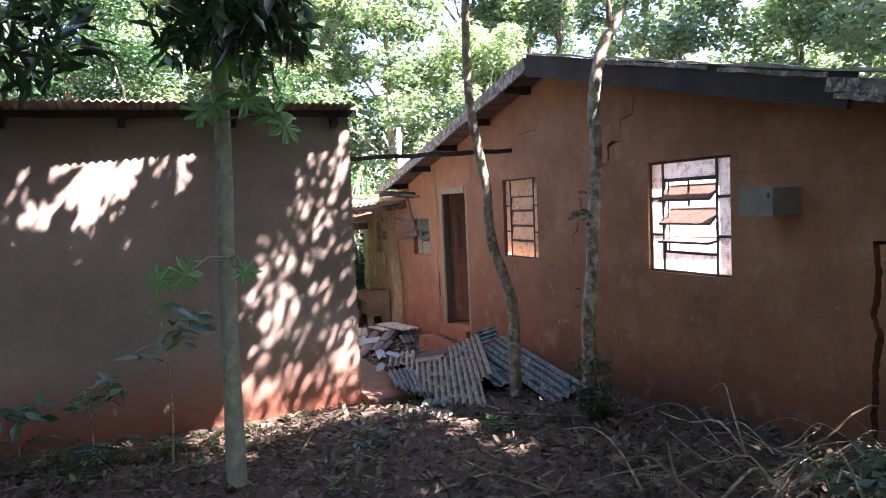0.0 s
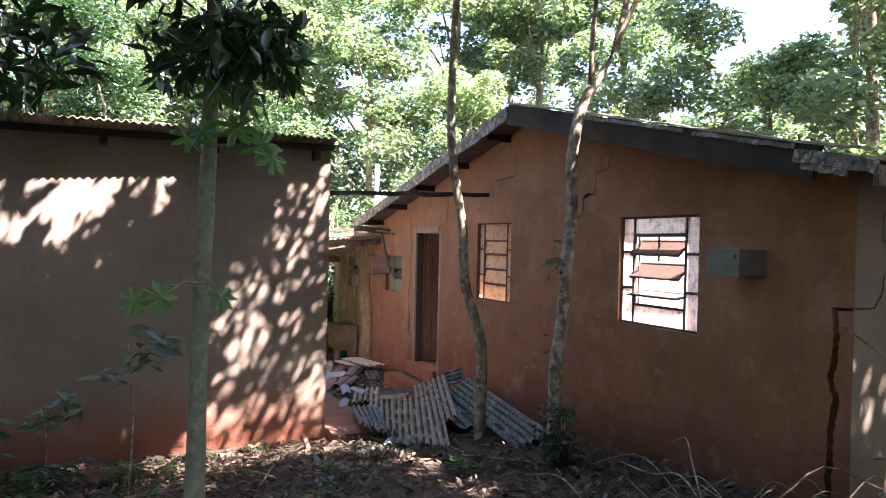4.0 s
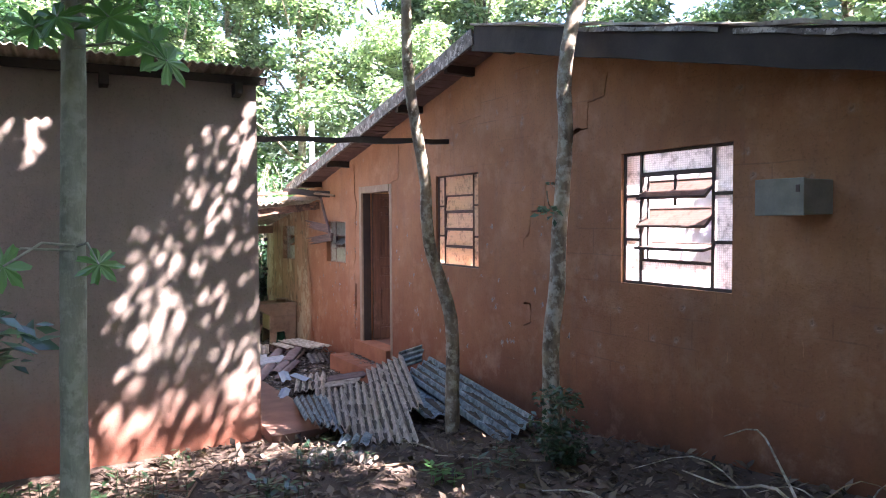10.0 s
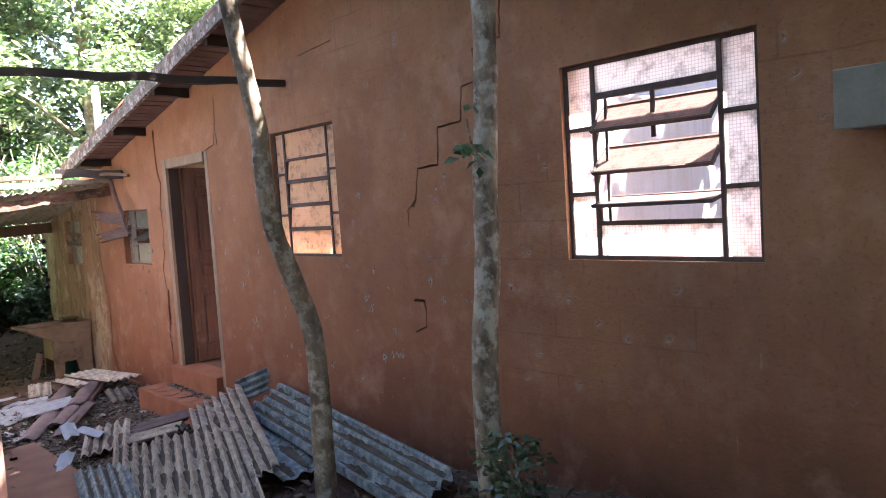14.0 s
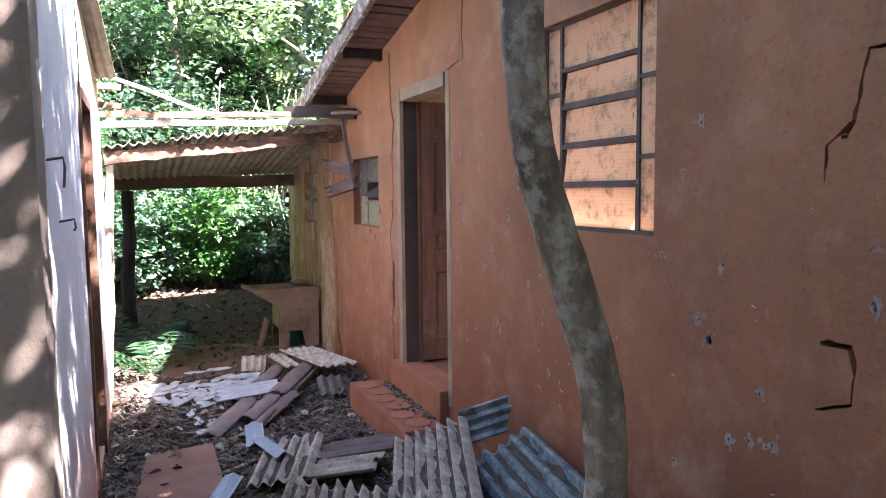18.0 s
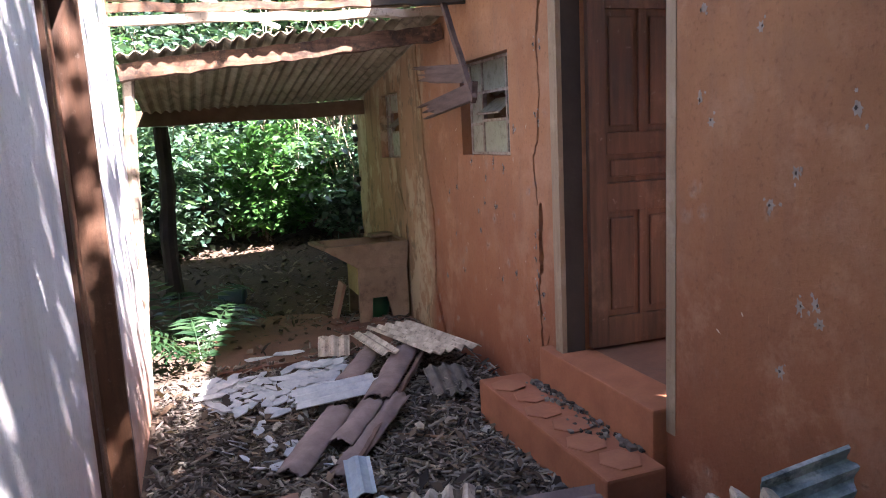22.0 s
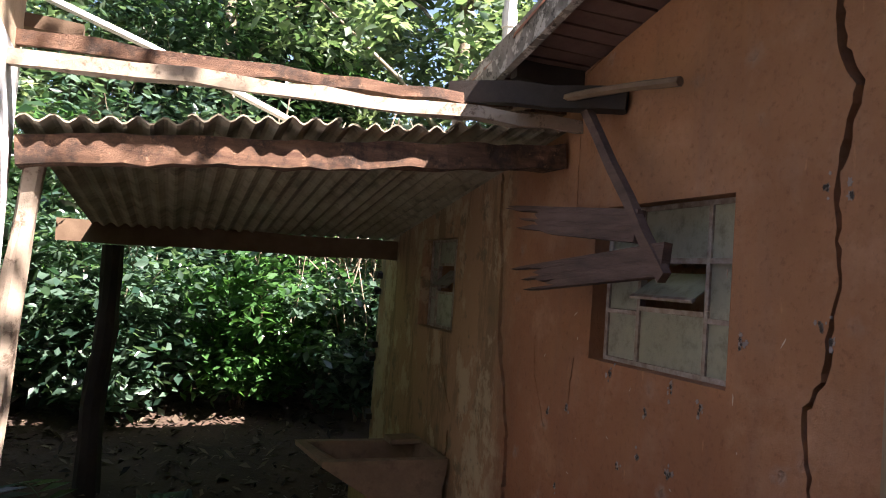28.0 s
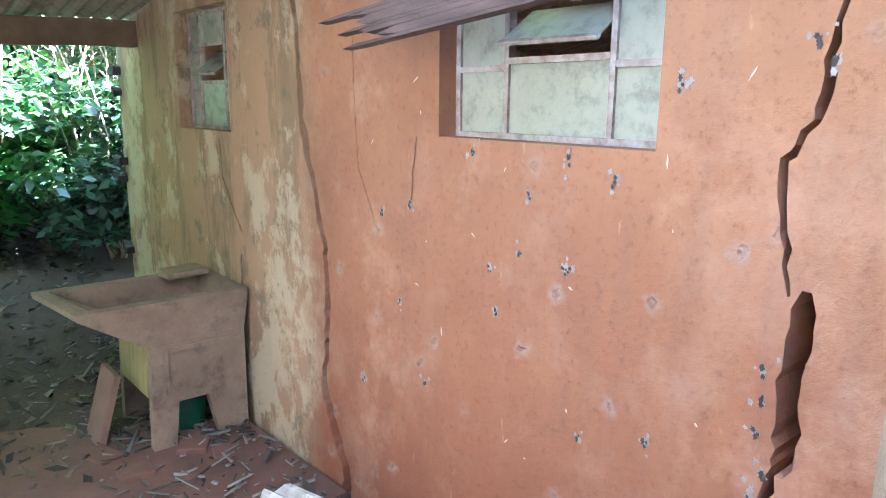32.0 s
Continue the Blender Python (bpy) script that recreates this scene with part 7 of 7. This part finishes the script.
def debris():
    """Chips, twigs and crumbs trodden into the corridor floor."""
    rng = np.random.default_rng(16)
    n = 15000
    x = rng.uniform(2.22, 4.3, n)
    y = rng.uniform(7.9, 12.4, n)
    z = np.array([gz(a, b) for a, b in zip(x, y)]) + rng.uniform(0.0, 0.035, n)
    y[-500:] = rng.uniform(12.2, 14.6, 500)
    x[-500:] = 4.3 - np.abs(rng.normal(0, 0.4, 500))
    z = np.array([max(gz(a, b), -0.138 if b > 12.36 and a > 2.6 else -9) for a, b in zip(x, y)]) + rng.uniform(0.0, 0.03, n)
    heap = np.clip((x - 3.5) / 0.6, 0, 1) * np.clip((y - 10.7) / 0.4, 0, 1) * np.clip((12.3 - y) / 0.3, 0, 1)
    z += heap * rng.uniform(0.0, 0.11, n)
    ang = rng.uniform(0, 6.283, n)
    ln = rng.uniform(0.015, 0.08, n) * rng.choice([0.5, 1.0, 1.6], n)
    wd = rng.uniform(0.004, 0.02, n)
    a = np.stack([np.cos(ang), np.sin(ang), rng.normal(0, 0.25, n)], 1)
    b = np.stack([-np.sin(ang), np.cos(ang), rng.normal(0, 0.3, n)], 1)
    c = np.stack([x, y, z], 1)
    up = np.array([0, 0, 1.0])
    th = rng.uniform(0.002, 0.008, n)[:, None]
    q = [c - a * ln[:, None] / 2 - b * wd[:, None] / 2, c + a * ln[:, None] / 2 - b * wd[:, None] * 0.3, c + a * ln[:, None] / 2 + b * wd[:, None] / 2, c - a * ln[:, None] / 2 + b * wd[:, None] * 0.4]
    v = np.stack(q + [p + up * th for p in q], 1)
    base = np.arange(n)[:, None] * 8
    quads = np.concatenate([base + f for f in ([4, 5, 6, 7], [0, 1, 5, 4], [1, 2, 6, 5], [2, 3, 7, 6], [3, 0, 4, 7])], 1).reshape(-1, 4)
    me = bpy.data.meshes.new("debris")
    me.vertices.add(n * 8)
    me.vertices.foreach_set("co", v.reshape(-1))
    me.loops.add(len(quads) * 4)
    me.loops.foreach_set("vertex_index", quads.reshape(-1))
    me.polygons.add(len(quads))
    me.polygons.foreach_set("loop_start", np.arange(len(quads)) * 4)
    me.update(calc_edges=True)
    me.materials.append(M_CHIPS)
    tagged(new("debris", me), "grey-brown chips and twigs trodden into the earth", "debris", kind="stuff")


debris()


def step_crumbs():
    """Plaster crumbs and dead leaves swept into the angle of the door steps."""
    rng = random.Random(91)
    bm = bmesh.new()
    for k in range(150):
        y = rng.uniform(9.62, 10.62)
        x = WX - 0.072 - abs(rng.gauss(0, 0.035 + 0.05 * (0.2 < (y - 9.6) < 0.5)))
        r = rng.uniform(0.003, 0.010) * (1.8 if rng.random() < 0.06 else 1)
        box(bm, x - r, x + r, y - r * 1.4, y + r * 1.4, 0.078, 0.08 + r * 1.3, jitter=r * 0.45)
    tagged(part("step_crumbs", bm, M_CHIPS), "grey crumbs and dead leaves lying on the door step", "debris", kind="stuff")


step_crumbs()


def sticks():
    """Loose sticks and strips lying about the rubble and the yard."""
    rng = random.Random(44)
    for k in range(70):
        if k < 34:
            x, y = rng.uniform(2.5, 4.0), rng.uniform(8.4, 11.8)
        else:
            x, y = rng.uniform(-1.6, 3.3), rng.uniform(3.0, 7.4)
        L = rng.uniform(0.15, 0.6) if k < 34 else rng.uniform(0.3, 1.2)
        a = rng.uniform(0, 3.14)
        r = rng.uniform(0.004, 0.014)
        pts = [(x + math.cos(a) * L * f + rng.uniform(-0.02, 0.02), y + math.sin(a) * L * f + rng.uniform(-0.02, 0.02)) for f in (-0.5, -0.15, 0.2, 0.5)]
        pts = [(p, q, gz(p, q) + r + 0.015) for p, q in pts]
        if any(4.3 < p[0] or (p[0] < 2.25 and p[1] > 7.7) for p in pts):
            continue
        t = part("stick", tube(bmesh.new(), smooth_line(pts, 3), list(np.linspace(r, r * 0.5, 10)), 6, 0.1), M_WOOD if k % 2 else M_BARK)
        tagged(t, "dry grey-brown stick lying on the ground", "stick", "sticks")


sticks()


def vines():
    t = thing("dry_vine", "tangle of hanging dry vines beyond the house end", "vine")
    rng = random.Random(46)
    for k in range(46):
        x, y = rng.uniform(3.5, 4.9), rng.uniform(15.4, 16.4)
        z = rng.uniform(2.0, 3.2)
        bm = bmesh.new()
        pts = smooth_line([(x, y, z), (x + rng.uniform(-0.2, 0.2), y, z - 0.5), (x + rng.uniform(-0.3, 0.3), y + rng.uniform(-0.2, 0.2), z - rng.uniform(0.8, 1.6))], 3)
        tube(bm, pts, [0.006] * len(pts), 4)
        part("strand", bm, M_PALEWOOD, t)
    leaf_cloud("leaves", [(4.2, 15.8, 2.2), (4.5, 15.9, 1.7), (3.8, 15.9, 2.5)], [0.5, 0.4, 0.5], 500, 0.09, t, M_LITTER, seed=47, lenratio=3)


vines()
